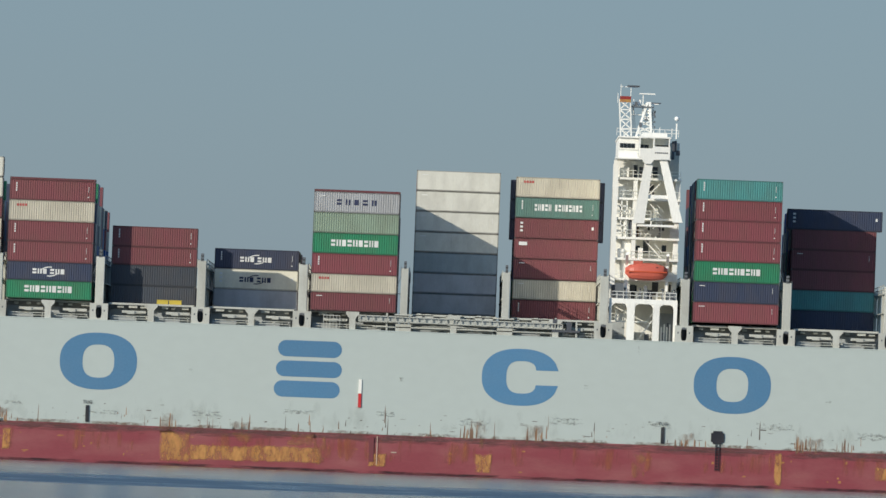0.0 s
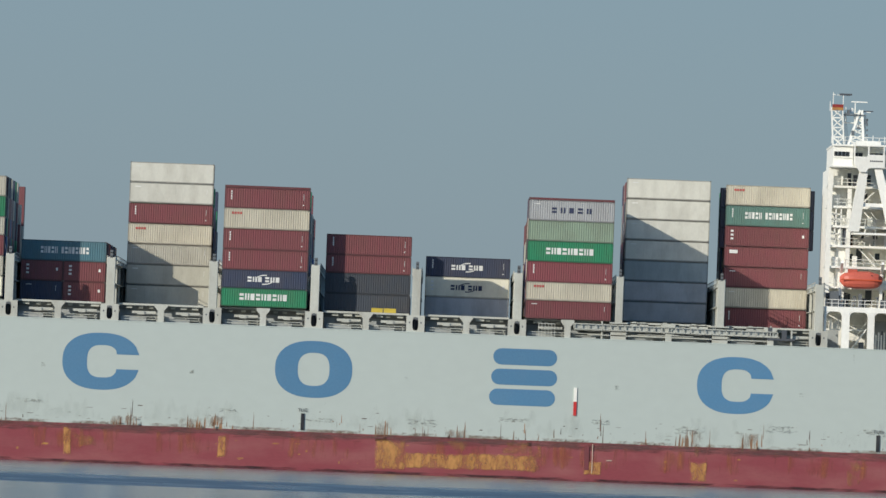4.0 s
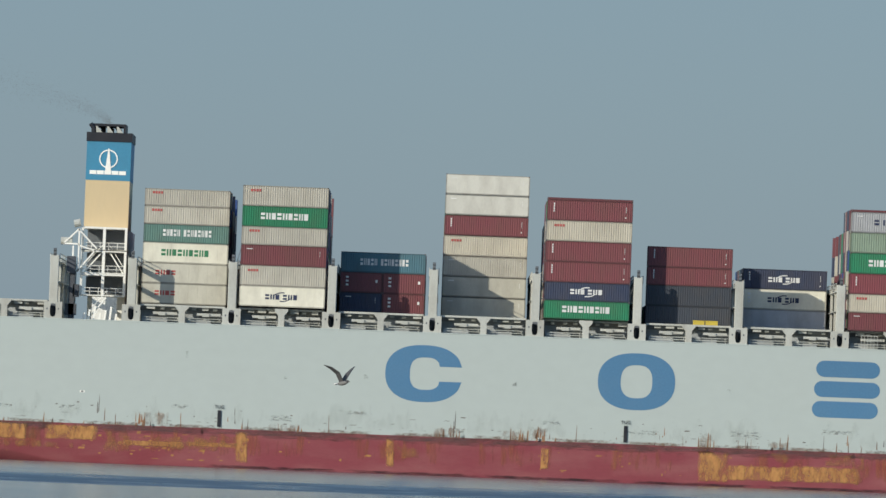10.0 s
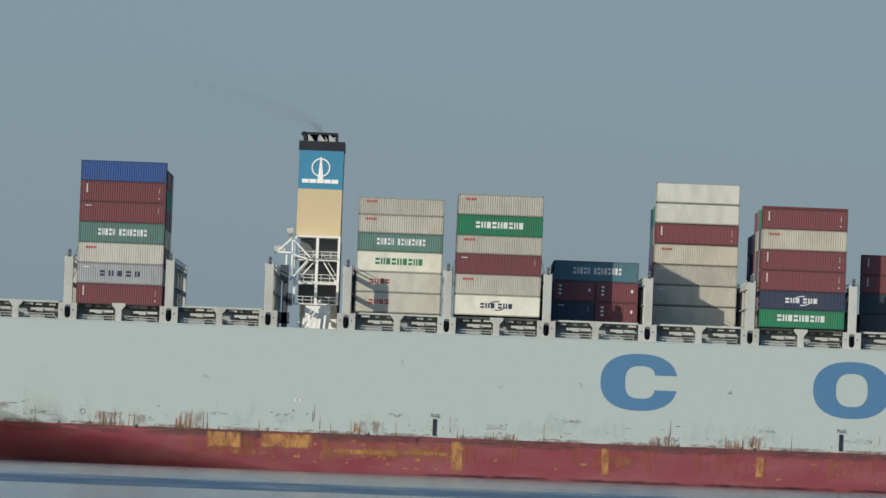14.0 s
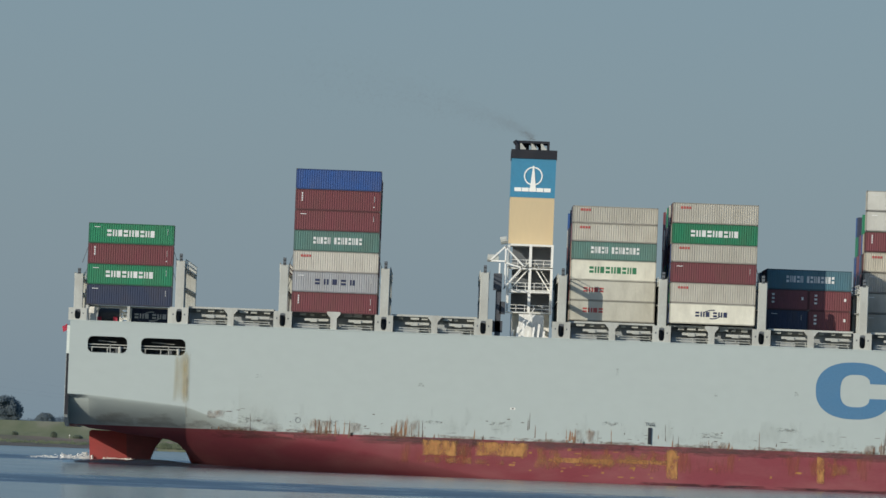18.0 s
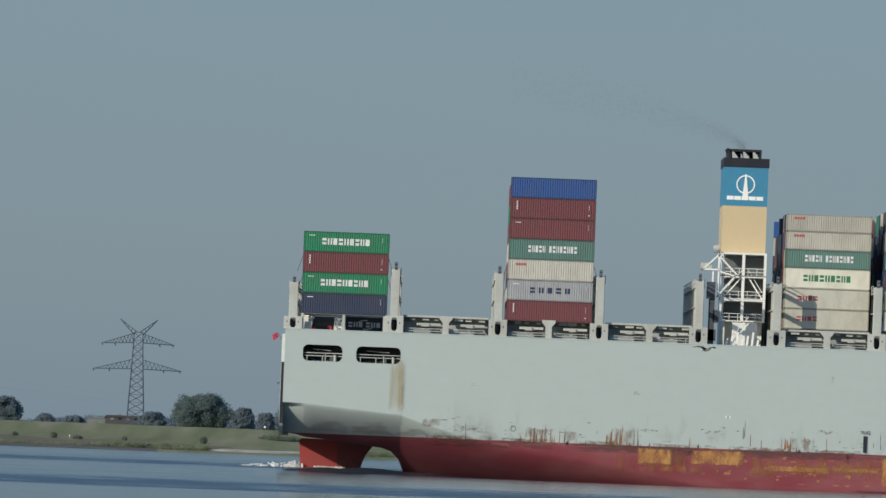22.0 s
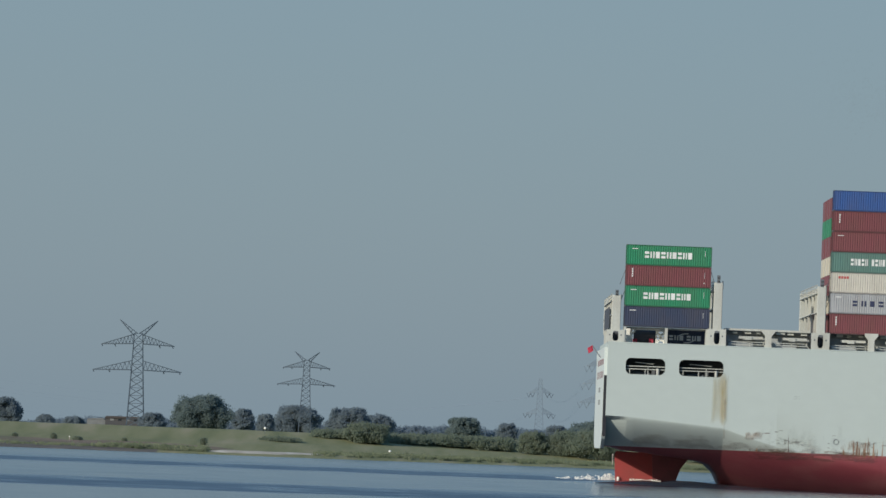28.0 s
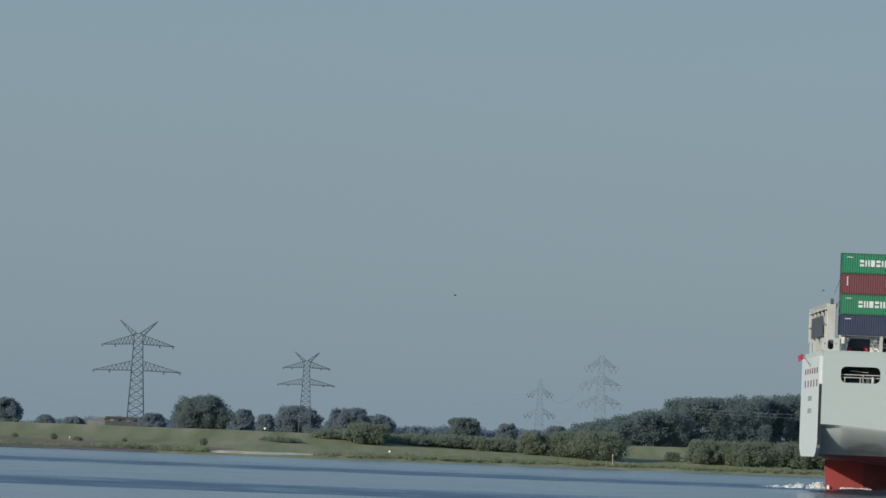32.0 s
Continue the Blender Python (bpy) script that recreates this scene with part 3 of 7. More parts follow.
# the cables of a second line run on from the slender pylon, low behind the trees
for i, (u, v) in enumerate(((560, 727), (560, 732), (700, 752), (700, 756))):
    cable(tips_c[(0, 1, 4, 5)[i]], sight(u, v, 4500), 2.5, 0.075)
for i in (2, 3, 6, 7):
    cable(tips_c[i], tips_d[(0, 1, 4, 5)[(2, 3, 6, 7).index(i)]], 9, 0.03)
for a, b, d in (((-80, 676), (330, 722), 3300), ((-80, 683), (330, 727), 3300), ((-80, 702), (110, 736), 3300), ((-80, 660), (246, 700), 3300)):
    cable(sight(*a, d), sight(*b, d), 0.8, 0.042)
# two bright wires cross before the wood
for dv in (0, 6):
    cable(sight(1225, 722 + dv, 2200), sight(1620, 736 + dv, 2200), 0.9, 0.035)

# ---- sheds, beacon, markers ----
DARK_WALL = paint("shed_dark_wall", (0.075, 0.075, 0.078), 0.8, dirt=0.3)
SHED_WALL = paint("shed_wall", (0.20, 0.21, 0.21), 0.8, dirt=0.3)
SHED_ROOF = paint("shed_roof", (0.06, 0.052, 0.05), 0.8, dirt=0.3)
x0, _ = at(154, 745, 2660)
x1, shed_top = at(271, 739, 2660)
zb = land((x0 + x1) / 2, 2660) - 0.1
S = shed_top - zb
shed = tagged(new("shed"), label="long low farm shed with a dark roof behind the dike", category="shed")
shed.matrix_basis = pose((x0 + x1) / 2, 2660, zb)
L = (x1 - x0) / 2
part("wall", boxes((-L, -L * 0.45, 0, 6, 0, S - 1.5)), SHED_WALL, shed, "pale wall")
part("wall", boxes((-L * 0.45, L, 0, 6, 0, S - 0.7)), DARK_WALL, shed, "dark timber wall")
bm = bmesh.new()
slab(bm, [(-L * 0.48, S - 0.8), (L + 0.3, S - 0.8), (L + 0.1, S - 0.1), (-L * 0.42, S)], -0.4, 6.4)
part("roof", bm, SHED_ROOF, shed, "dark brown roof")
bm = bmesh.new()
slab(bm, [(-L - 0.3, S - 1.48), (-L * 0.46, S - 1.48), (-L * 0.5, S - 0.9), (-L * 0.9, S - 1.1)], -0.2, 6.2)
part("low_roof", bm, SHED_WALL, shed, "pale grey low roof")
for k in range(5):
    part("window", boxes((-L * 0.3 + k * 2.9, -L * 0.3 + k * 2.9 + 1.3, -0.06, 0.02, S - 1.7, S - 1.0)), GLASS if k % 2 else SHED_WALL, shed)

for u, v, d in ((469, 758, 1900), (690, 799, 1850)):
    x, z = at(u, v, d)
    mk = tagged(new("marker_buoy"), label="small white round marker on the bank", category="marker")
    mk.matrix_basis = pose(x, d, z)
    bm = bmesh.new()
    bmesh.ops.create_icosphere(bm, subdivisions=2, radius=0.34)
    part("float", bm, WHITE, mk)
    part("stake", bars(0.05, ((0, 0, -max(0.6, z - land(x, d))), (0, 0, -0.3))), STEEL, mk)
MARKER_PALE = paint("faded_marker_paint", (0.48, 0.40, 0.35), 0.7, dirt=0.3)
x, z = at(1084, 806, 1840)
bc = tagged(new("beacon_post"), label="thin pale beacon post standing in shallow water", category="beacon")
bc.matrix_basis = pose(x, 1838, -1.0)
part("post", bars(0.07, ((0, 0, 0), (0, 0, z + 1.0))), MARKER_PALE, bc)
part("topmark", boxes((-0.16, 0.16, -0.12, 0.12, z + 0.9, z + 1.4)), MARKER_PALE, bc)
x, z = at(123, 771, 1830)
bc = tagged(new("beacon_post"), label="small white post on the bank", category="beacon")
bc.matrix_basis = pose(x, 1830, land(x, 1830) - 0.1)
part("post", bars(0.06, ((0, 0, 0), (0, 0, 0.8))), MARKER_PALE, bc)
part("topmark", boxes((-0.11, 0.11, -0.1, 0.1, 0.75, 1.05)), WHITE, bc)

# ---- the ship ----
BEAM = 51.2
DECK = 20.3
BOOT = 5.5           # top of the red bottom paint
STERN = -190.4
ship = tagged(new("container_ship"), label="large grey container ship with red bottom, under way", category="ship")
aboard(ship, 0, 0, 0)


def curve_at(points, x):
    if x <= points[0][0]:
        return points[0][1]
    for (a, p), (b, q) in zip(points, points[1:]):
        if x <= b:
            return p + (q - p) * (x - a) / (b - a)
    return points[-1][1]


KNUCKLE = ((-190.4, 9.8), (-187, 9.7), (-173.5, 8.6), (-170, 7.4), (-165, 6.0), (-158, 4.7), (-148, 3.3), (-138, 1.7), (-128, -0.3), (-116, -2.6), (-100, -3.0))
BOTTOM = ((-190.4, 5.48), (-188.6, 5.35), (-187.2, 4.95), (-184.5, 4.75), (-182.2, 4.4), (-176.2, 3.8), (-174.8, 3.3), (-173.7, 2.2), (-173.1, 0.6), (-172.8, -3.0))


def inward(x, z):
    d = max(0.0, curve_at(KNUCKLE, x) - z)
    k = smooth(-174, -160, x)
    y = (0.65 - 0.1 * k) * d + (0.20 + 0.02 * k) * d * d
    if x < -187.4 and d > 0:
        y += (-187.4 - x) * 0.5
    if x > 118:
        k = min(1.0, (x - 118) / 57)
        y += (BEAM / 2 - 0.4) * k ** 2.2 * (1.15 - 0.15 * z / 20)
    return min(y, BEAM / 2 - 0.2)


STATIONS = [STERN, -189.4, -188.3, -187.8, -187.4, -186, -184.5, -182.2, -180.2, -178, -176.2, -174.8, -173.9, -173.7, -173.5, -173.4, -173.1, -172.8] + [-170 + 4 * i for i in range(19)] + [-94 + 8 * i for i in range(27)] + [122 + 4 * i for i in range(14)]
HOLES = ((-187.8, -182.2), (-180.2, -173.9))
HOLE_Z = (15.8, 18.1)


def topside_levels(x):
    k = min(12.0, max(BOOT + 0.06, curve_at(KNUCKLE, x)))
    return [DECK, HOLE_Z[1], HOLE_Z[0], 13.0, k] + [k + (BOOT - k) * i / 9 for i in range(1, 9)] + [BOOT]


def bottom_levels(x):
    k = min(BOOT - 0.05, max(-2.5, curve_at(KNUCKLE, x)))
    return [BOOT, k] + [k + (-3.0 - k) * i / 10 for i in range(1, 10)] + [-3.0]


def shell(levels_at):
    bm = bmesh.new()
    levels = levels_at(STERN)
    for side in (0, 1):
        grid = []
        for x in STATIONS:
            zb = curve_at(BOTTOM, x)
            col = []
            for z in levels_at(x):
                zz = max(z, zb)
                y = inward(x, zz)
                col.append(bm.verts.new((x, y if side == 0 else BEAM - y, zz)))
            grid.append(col)
        for i in range(len(STATIONS) - 1):
            for j in range(len(levels) - 1):
                if side == 0 and levels[j] == HOLE_Z[1] and any(a <= STATIONS[i] < b for a, b in HOLES):
                    continue
                q = [grid[i][j], grid[i + 1][j], grid[i + 1][j + 1], grid[i][j + 1]]
                if len({tuple(v.co) for v in q}) >= 3:
                    keep = []
                    for v in q:
                        if all((v.co - k.co).length > 1e-5 for k in keep):
                            keep.append(v)
                    bm.faces.new(keep)
        if side == 0:
            near = grid
        else:
            for i in (0, len(STATIONS) - 1):
                for j in range(len(levels) - 1):
                    q = [near[i][j], near[i][j + 1], grid[i][j + 1], grid[i][j]]
                    if (q[0].co - q[1].co).length > 1e-4:
                        bm.faces.new(q)
            for i in range(len(STATIONS) - 1):
                if levels[-1] < 0:
                    bm.faces.new((near[i][-1], near[i + 1][-1], grid[i + 1][-1], grid[i][-1]))
    bmesh.ops.remove_doubles(bm, verts=bm.verts, dist=0.001)
    return bm


hull = part("hull", shell(topside_levels), HULL_GREY, ship, "light grey painted topsides with rust streaks")
bottom = part("hull_bottom", shell(bottom_levels), BOOT_RED, ship, "weathered red antifouling with ochre patches")
for f in bottom.data.polygons:
    f.use_smooth = True
for f in hull.data.polygons:
    f.use_smooth = f.center.z < 9.6 and -187.3 < f.center.x < -100
part("deck", boxes((STERN + 0.3, 118, 0.25, BEAM - 0.25, DECK - 0.5, DECK - 0.3)), SHIP_GREY, ship)
part("gunwale", boxes((STERN, 118, -0.05, 0.25, DECK - 0.12, DECK + 0.02)), HULL_GREY, ship)

# rudder and skeg under the counter
bm = bmesh.new()
slab(bm, [(-188.3, 4.4), (-188.0, 4.75), (-183.0, 4.7), (-182.7, 4.4), (-182.4, -2.5), (-187.8, -2.5), (-188.1, 1.2)], 25.1, 26.1)
part("rudder", bm, RUDDER_RED, ship, "faded red rudder blade")
bm = bmesh.new()
slab(bm, [(-182.85, 4.5), (-176.6, 4.5), (-177.6, 3.9), (-178.6, 2.6), (-179.2, 1.0), (-179.5, -2.5), (-182.5, -2.5), (-182.7, 2.0)], 24.3, 26.9)
# the horn is a darker red than the rudder blade
part("rudder_horn", bm, paint("horn_dark_red", (0.20, 0.055, 0.06), 0.6, dirt=0.5, dirt_colour=(0.07, 0.05, 0.05), scale=0.5), ship, "dark red rudder horn")

MOOR = paint("mooring_deck_grey", (0.12, 0.13, 0.13), 0.7, dirt=0.4)
# mooring openings in the quarter, with the room behind them
for a, b in HOLES:
    z0, z1 = HOLE_Z
    rm = part("mooring_recess", boxes((a - 0.6, b + 0.6, 5.0, 5.2, 14.5, 19.7), (a - 0.6, b + 0.6, 0.3, 5.0, 14.5, 14.7), (a - 0.6, b + 0.6, 0.3, 5.0, 19.5, 19.7), (a - 0.7, a - 0.6, 0.3, 5.2, 14.5, 19.7), (b + 0.6, b + 0.7, 0.3, 5.2, 14.5, 19.7)), MOOR, ship, "shaded mooring deck behind the opening")
    bm = bmesh.new()
    r = 0.75
    rim = []
    for cx, cz, s in ((b - r, z1 - r, 0), (a + r, z1 - r, 90), (a + r, z0 + r, 180), (b - r, z0 + r, 270)):
        for k in range(7):
            g = math.radians(s + 15 * k)
            rim.append((cx + r * math.cos(g), cz + r * math.sin(g)))
    outer = []
    for x, z in rim:
        ex = b + 0.02 if x > b - r - 1e-6 else (a - 0.02 if x < a + r + 1e-6 else x)
        ez = z1 + 0.02 if z > z1 - r - 1e-6 else z0 - 0.02
        outer.append((ex, ez))
    ring(bm, outer, rim, -0.02, 0.22)
    part("opening_rim", bm, HULL_GREY, rm)
    part("guard_rail", bars(0.055, ((a, 0.5, z0 + 0.75), (b, 0.5, z0 + 0.75)), ((a, 0.5, z0 + 1.15), (b, 0.5, z0 + 1.15)), ((a + 1.4, 1.5, z0 + 1.7), (b - 1.6, 1.5, z0 + 1.55)), ((b - 2.4, 0.5, z0 - 1), (b - 2.4, 0.5, z0 + 1.15)), ((a + 0.6, 0.5, z0 - 1), (a + 0.6, 0.5, z0 + 0.7)), ((a + 2.8, 0.5, z0 - 1), (a + 2.8, 0.5, z0 + 0.7))), SHIP_GREY, rm)
    bm = bmesh.new()
    bar(bm, (a + 1.2, 3.6, z0 - 0.1), (a + 3.6, 3.6, z0 - 0.1), 0.5, 10)
    box(bm, a + 3.8, a + 4.3, 3.2, 4.2, z0 - 1.8, z0 + 0.7)
    part("mooring_winch", bm, STEEL, rm)
    bm = bmesh.new()
    bar(bm, (b - 1.0, 0.2, z0 - 0.05), (b - 1.0, 0.2, z0 + 0.9), 0.22, 8)
    part("fairlead", bm, SHIP_GREY, rm)

# the stern's flat transom: plate, marks, a black strip for shade along its edge
bm = bmesh.new()
rim = [(1.0, 19.5), (1.0, 7.4)] + [(9.0 - 8.0 * math.cos(math.radians(a)), 7.4 - 2.3 * math.sin(math.radians(a))) for a in (12, 25, 40, 55, 70, 85)]
rim += [(BEAM - y, z) for y, z in rim[::-1]]
fa = [bm.verts.new((STERN - 0.45, y, z)) for y, z in rim]
fb = [bm.verts.new((STERN + 0.05, y, z)) for y, z in rim]
bm.faces.new(fa)
bm.faces.new(fb[::-1])
for i in range(len(rim)):
    bm.faces.new((fa[i], fb[i], fb[(i + 1) % len(rim)], fa[(i + 1) % len(rim)]))
part("transom", bm, paint("transom_white", (0.62, 0.67, 0.63), 0.5, dirt=0.12, dirt_colour=(0.4, 0.42, 0.38), scale=0.3, bump=0.0), ship, "flat pale grey transom plate")
part("transom_edge", boxes((STERN - 0.4, STERN + 0.12, 0.80, 0.98, 6.8, 15.5)), BLACK, ship)
TXT = bpy.data.materials["black_paint"]
NAME_RED = paint("name_dark_red", (0.17, 0.035, 0.045), 0.6, dirt=0.2, bump=0.0)
for k in range(6):
    part("name_bar", boxes((STERN - 0.48, STERN - 0.44, 5 + 6.4 * k, 7.6 + 6.4 * k, 17.1, 17.9)), NAME_RED, ship)
for k in range(5):
    part("name_bar", boxes((STERN - 0.48, STERN - 0.44, 5 + 8 * k, 7.4 + 8 * k, 15.2, 16.2)), NAME_RED, ship)
for z in (13.2, 11.4):
    part("name_bar", boxes((STERN - 0.48, STERN - 0.44, 19, 29, z, z + 0.7)), STAIN, ship)

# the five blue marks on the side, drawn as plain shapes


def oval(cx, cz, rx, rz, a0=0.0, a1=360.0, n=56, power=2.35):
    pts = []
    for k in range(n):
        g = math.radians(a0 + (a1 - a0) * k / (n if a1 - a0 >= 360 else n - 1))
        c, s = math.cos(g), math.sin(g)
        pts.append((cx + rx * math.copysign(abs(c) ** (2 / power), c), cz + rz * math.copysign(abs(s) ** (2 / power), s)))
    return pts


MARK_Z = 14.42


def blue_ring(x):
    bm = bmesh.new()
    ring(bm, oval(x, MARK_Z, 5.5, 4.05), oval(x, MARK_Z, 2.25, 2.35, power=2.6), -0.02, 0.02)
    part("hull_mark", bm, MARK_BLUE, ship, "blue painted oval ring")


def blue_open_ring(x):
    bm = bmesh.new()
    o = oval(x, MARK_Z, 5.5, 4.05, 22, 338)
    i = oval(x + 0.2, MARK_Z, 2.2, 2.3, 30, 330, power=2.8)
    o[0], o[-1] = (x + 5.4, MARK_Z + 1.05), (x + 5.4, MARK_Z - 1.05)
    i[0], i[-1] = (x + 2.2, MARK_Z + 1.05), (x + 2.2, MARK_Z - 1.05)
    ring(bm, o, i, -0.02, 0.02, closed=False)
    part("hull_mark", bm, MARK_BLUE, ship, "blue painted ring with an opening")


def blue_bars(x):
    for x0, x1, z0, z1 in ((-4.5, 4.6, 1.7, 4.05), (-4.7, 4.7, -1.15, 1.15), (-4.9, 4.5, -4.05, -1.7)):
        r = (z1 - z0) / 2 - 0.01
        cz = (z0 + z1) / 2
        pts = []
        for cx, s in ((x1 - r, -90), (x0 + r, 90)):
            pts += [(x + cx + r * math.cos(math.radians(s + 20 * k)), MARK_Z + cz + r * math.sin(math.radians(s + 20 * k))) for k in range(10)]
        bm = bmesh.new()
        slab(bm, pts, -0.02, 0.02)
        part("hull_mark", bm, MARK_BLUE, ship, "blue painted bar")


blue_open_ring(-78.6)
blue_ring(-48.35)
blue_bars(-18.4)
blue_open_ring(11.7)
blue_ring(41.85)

# writing and marks near the waterline
for x in (-107.45, -49.65, 32.2):
    c = bpy.data.curves.new("tug_text", "FONT")
    c.body, c.size, c.align_x, c.extrude = "TUG", 0.68, "CENTER", 0.01
    t = new("tug_lettering", c)
    c.materials.append(TXT)
    t.parent = ship
    t.matrix_basis = pose(x, -0.15, 8.35, 90, 0, 0)
    part("tug_mark", boxes((x - 0.25, x + 0.25, -0.15, 0.01, 5.75, 8.1)), BLACK, ship)
part("draught_mark", boxes((-11.25, -10.8, -0.15, 0.01, 11.25, 13.25)), WHITE, ship, "white upper half of a mark")
part("draught_mark", boxes((-11.25, -10.8, -0.15, 0.01, 9.25, 11.25)), RED, ship, "red lower half of a mark")
bm = boxes((39.1, 40.95, -0.18, 0.02, 6.0, 7.85))
bmesh.ops.bevel(bm, geom=[e for e in bm.edges if abs(e.verts[0].co.y - e.verts[1].co.y) > 0.1], offset=0.3, segments=3, affect="EDGES")
part("pilot_door", bm, BLACK, ship, "black closed side door")
part("pilot_ladder", bars(0.05, ((39.8, -0.2, 6), (39.8, -0.2, 2.2)), ((40.3, -0.2, 6), (40.3, -0.2, 2.2)), *[((39.8, -0.2, 2.4 + 0.4 * k), (40.3, -0.2, 2.4 + 0.4 * k)) for k in range(9)]), BLACK, ship, "dark rope ladder")
bm = bmesh.new()
ring(bm, oval(-157.5, 7.25, 0.40, 0.40, n=20, power=2), oval(-157.5, 7.25, 0.32, 0.32, n=20, power=2), -0.05, 0.01)
part("round_mark", bm, STEEL, ship)


S_OCHRE = stain_material("ochre_stain", (0.62, 0.335, 0.115), (0.50, 0.235, 0.09), 0.8, 2.2, 1.2, 0.32, edges=8.0, most=0.88)
S_TOP = stain_material("top_line_stain", (0.15, 0.095, 0.09), (0.23, 0.12, 0.115), 0.3, 0.10, 1.25, 0.6)
S_WET = stain_material("wet_line_stain", (0.045, 0.03, 0.032), (0.08, 0.045, 0.05), 0.4, 0.15, 1.2, 0.4)
S_OCHRE_THIN = stain_material("ochre_worn_stain", (0.46, 0.24, 0.09), (0.36, 0.14, 0.075), 0.8, 1.6, 0.72, 0.3, edges=7.0, most=0.75)
S_BLEED = stain_material("rust_bleed_stain", (0.37, 0.11, 0.06), (0.46, 0.19, 0.08), 0.75, 6.0, 0.52, 0.35)
S_RUST = stain_material("rust_stain", (0.19, 0.085, 0.045), (0.34, 0.19, 0.10), 1.1, 2.4, 0.74, 0.4, most=0.85)
S_COUNTER = stain_material("counter_dirt_stain", (0.15, 0.10, 0.085), (0.22, 0.16, 0.13), 0.35, 0.4, 1.45, 0.8, rise=0.55)
S_FADE = stain_material("faded_grime_stain", (0.36, 0.37, 0.33), (0.42, 0.40, 0.34), 0.5, 2.6, 0.78, 0.7, rise=0.22, most=0.5)
S_EDGE = stain_material("edge_rust_stain", (0.15, 0.085, 0.06), (0.30, 0.17, 0.09), 1.0, 0.5, 0.80, 0.35, edges=3.0, most=0.8)
S_GRIME = stain_material("grime_stain", (0.20, 0.21, 0.19), (0.32, 0.31, 0.27), 1.2, 0.45, 0.56, 0.35)
S_WEEP = stain_material("weep_stain", (0.44, 0.31, 0.10), (0.48, 0.39, 0.19), 0.6, 14.0, 1.05, 0.6)
S_DARK = stain_material("weed_stain", (0.15, 0.075, 0.07), (0.20, 0.105, 0.10), 0.35, 0.16, 0.95, 0.45)
decals, turn = [], [0]


def decal(name, x0, x1, z0, z1, mat, label):
    """A thin stain on the ship's side; each lies a little further out than the last."""
    if mat not in decals:
        decals.append(mat)
    turn[0] += 1
    y = -0.010 - 0.014 * decals.index(mat) - 0.0045 * (turn[0] % 3)
    me = bpy.data.meshes.new(name)
    if x0 > -126 or z0 > 8.5:
        nx, nz = 1, 1
    else:
        nx, nz = max(1, int((x1 - x0) / 1.5)), max(1, int((z1 - z0) / 0.4))
    pts = [(x0 + (x1 - x0) * i / nx, z0 + (z1 - z0) * j / nz) for j in range(nz + 1) for i in range(nx + 1)]
    w = nx + 1
    me.from_pydata([(x, y + (inward(x, z) - 0.03 * (inward(x, z) > 0.01)), z) for x, z in pts], [], [(j * w + i, j * w + i + 1, (j + 1) * w + i + 1, (j + 1) * w + i) for j in range(nz) for i in range(nx)])
    me.materials.append(mat)
    part(name, me, None, ship, label)


for a in range(-172, 70, 22):
    decal("weed_line", a, min(a + 22, 72), BOOT - 1.3, BOOT + 0.25, S_DARK, "dark weed and dirt along the top of the red paint")
for a in range(-150, 70, 20):
    decal("weed_line", a, min(a + 20.5, 72), BOOT - 0.85, BOOT + 0.02, S_TOP, "dull grey-brown band along the top of the red paint")
for a in range(-110, 70, 20):
    decal("wet_line", a, min(a + 20.5, 72), -0.4, 0.42, S_WET, "dark wet line at the waterline")
for a in range(-172, 70, 11):
    decal("rust_edge", a, min(a + 11.4, 72), BOOT - 0.22, BOOT + 0.55, S_EDGE, "broken rust line where grey and red paint meet")
for k in range(18):
    q = random.Random(900 + k)
    a, z = -171 + 13.3 * k + 4 * q.random(), 5.9 + 2.2 * q.random()
    decal("scuff", a, a + 2.5 + 5 * q.random(), z, z + 0.7 + 0.9 * q.random(), S_GRIME, "grey scuffs on the hull")
for a in range(-146, 66, 18):
    decal("rust_bleed", a, a + 18.3, 1.2, BOOT - 0.2, S_BLEED, "rust bleeding down over the red paint")
for a, b, z0, z1 in ((-39.3, -34.8, 0.5, 4.9), (-35.4, -25.0, 0.9, 3.2), (-26.0, -15.9, 1.0, 3.4), (-140.0, -134.6, 2.9, 5.3), (-132.6, -124.4, 3.1, 5.3), (62.3, 71, 1.6, 3.6), (-105.0, -103.2, 0.6, 5.2), (-121.6, -112.0, 2.6, 3.4), (-112.4, -104.6, 2.85, 3.5), (-61.6, -60.4, 1.4, 4.6), (-9.6, -6.9, 0.9, 2.9), (5.6, 8.1, 0.5, 3.4), (48.2, 49.3, 0.3, 5.2), (-83.6, -82.4, 0.8, 5.0)):
    decal("primer_patch", a, b, z0, z1, S_OCHRE, "ochre primer patch on the red paint")
for a, b, z0, z1 in ((-29.0, -25.4, 3.6, 5.1), (-21.5, -17.0, 3.4, 5.3), (-17.6, -15.4, 0.6, 5.2), (-140.6, -127.0, 1.9, 2.9), (27.8, 30.0, 0.6, 4.6), (-82.4, -78.5, 2.2, 4.0), (-120, -104.4, 2.1, 4.3), (-124.2, -119.5, 1.4, 5.0), (-112, -104, 3.0, 4.6)):
    decal("primer_patch", a, b, z0, z1, S_OCHRE_THIN, "worn ochre primer on the red paint")
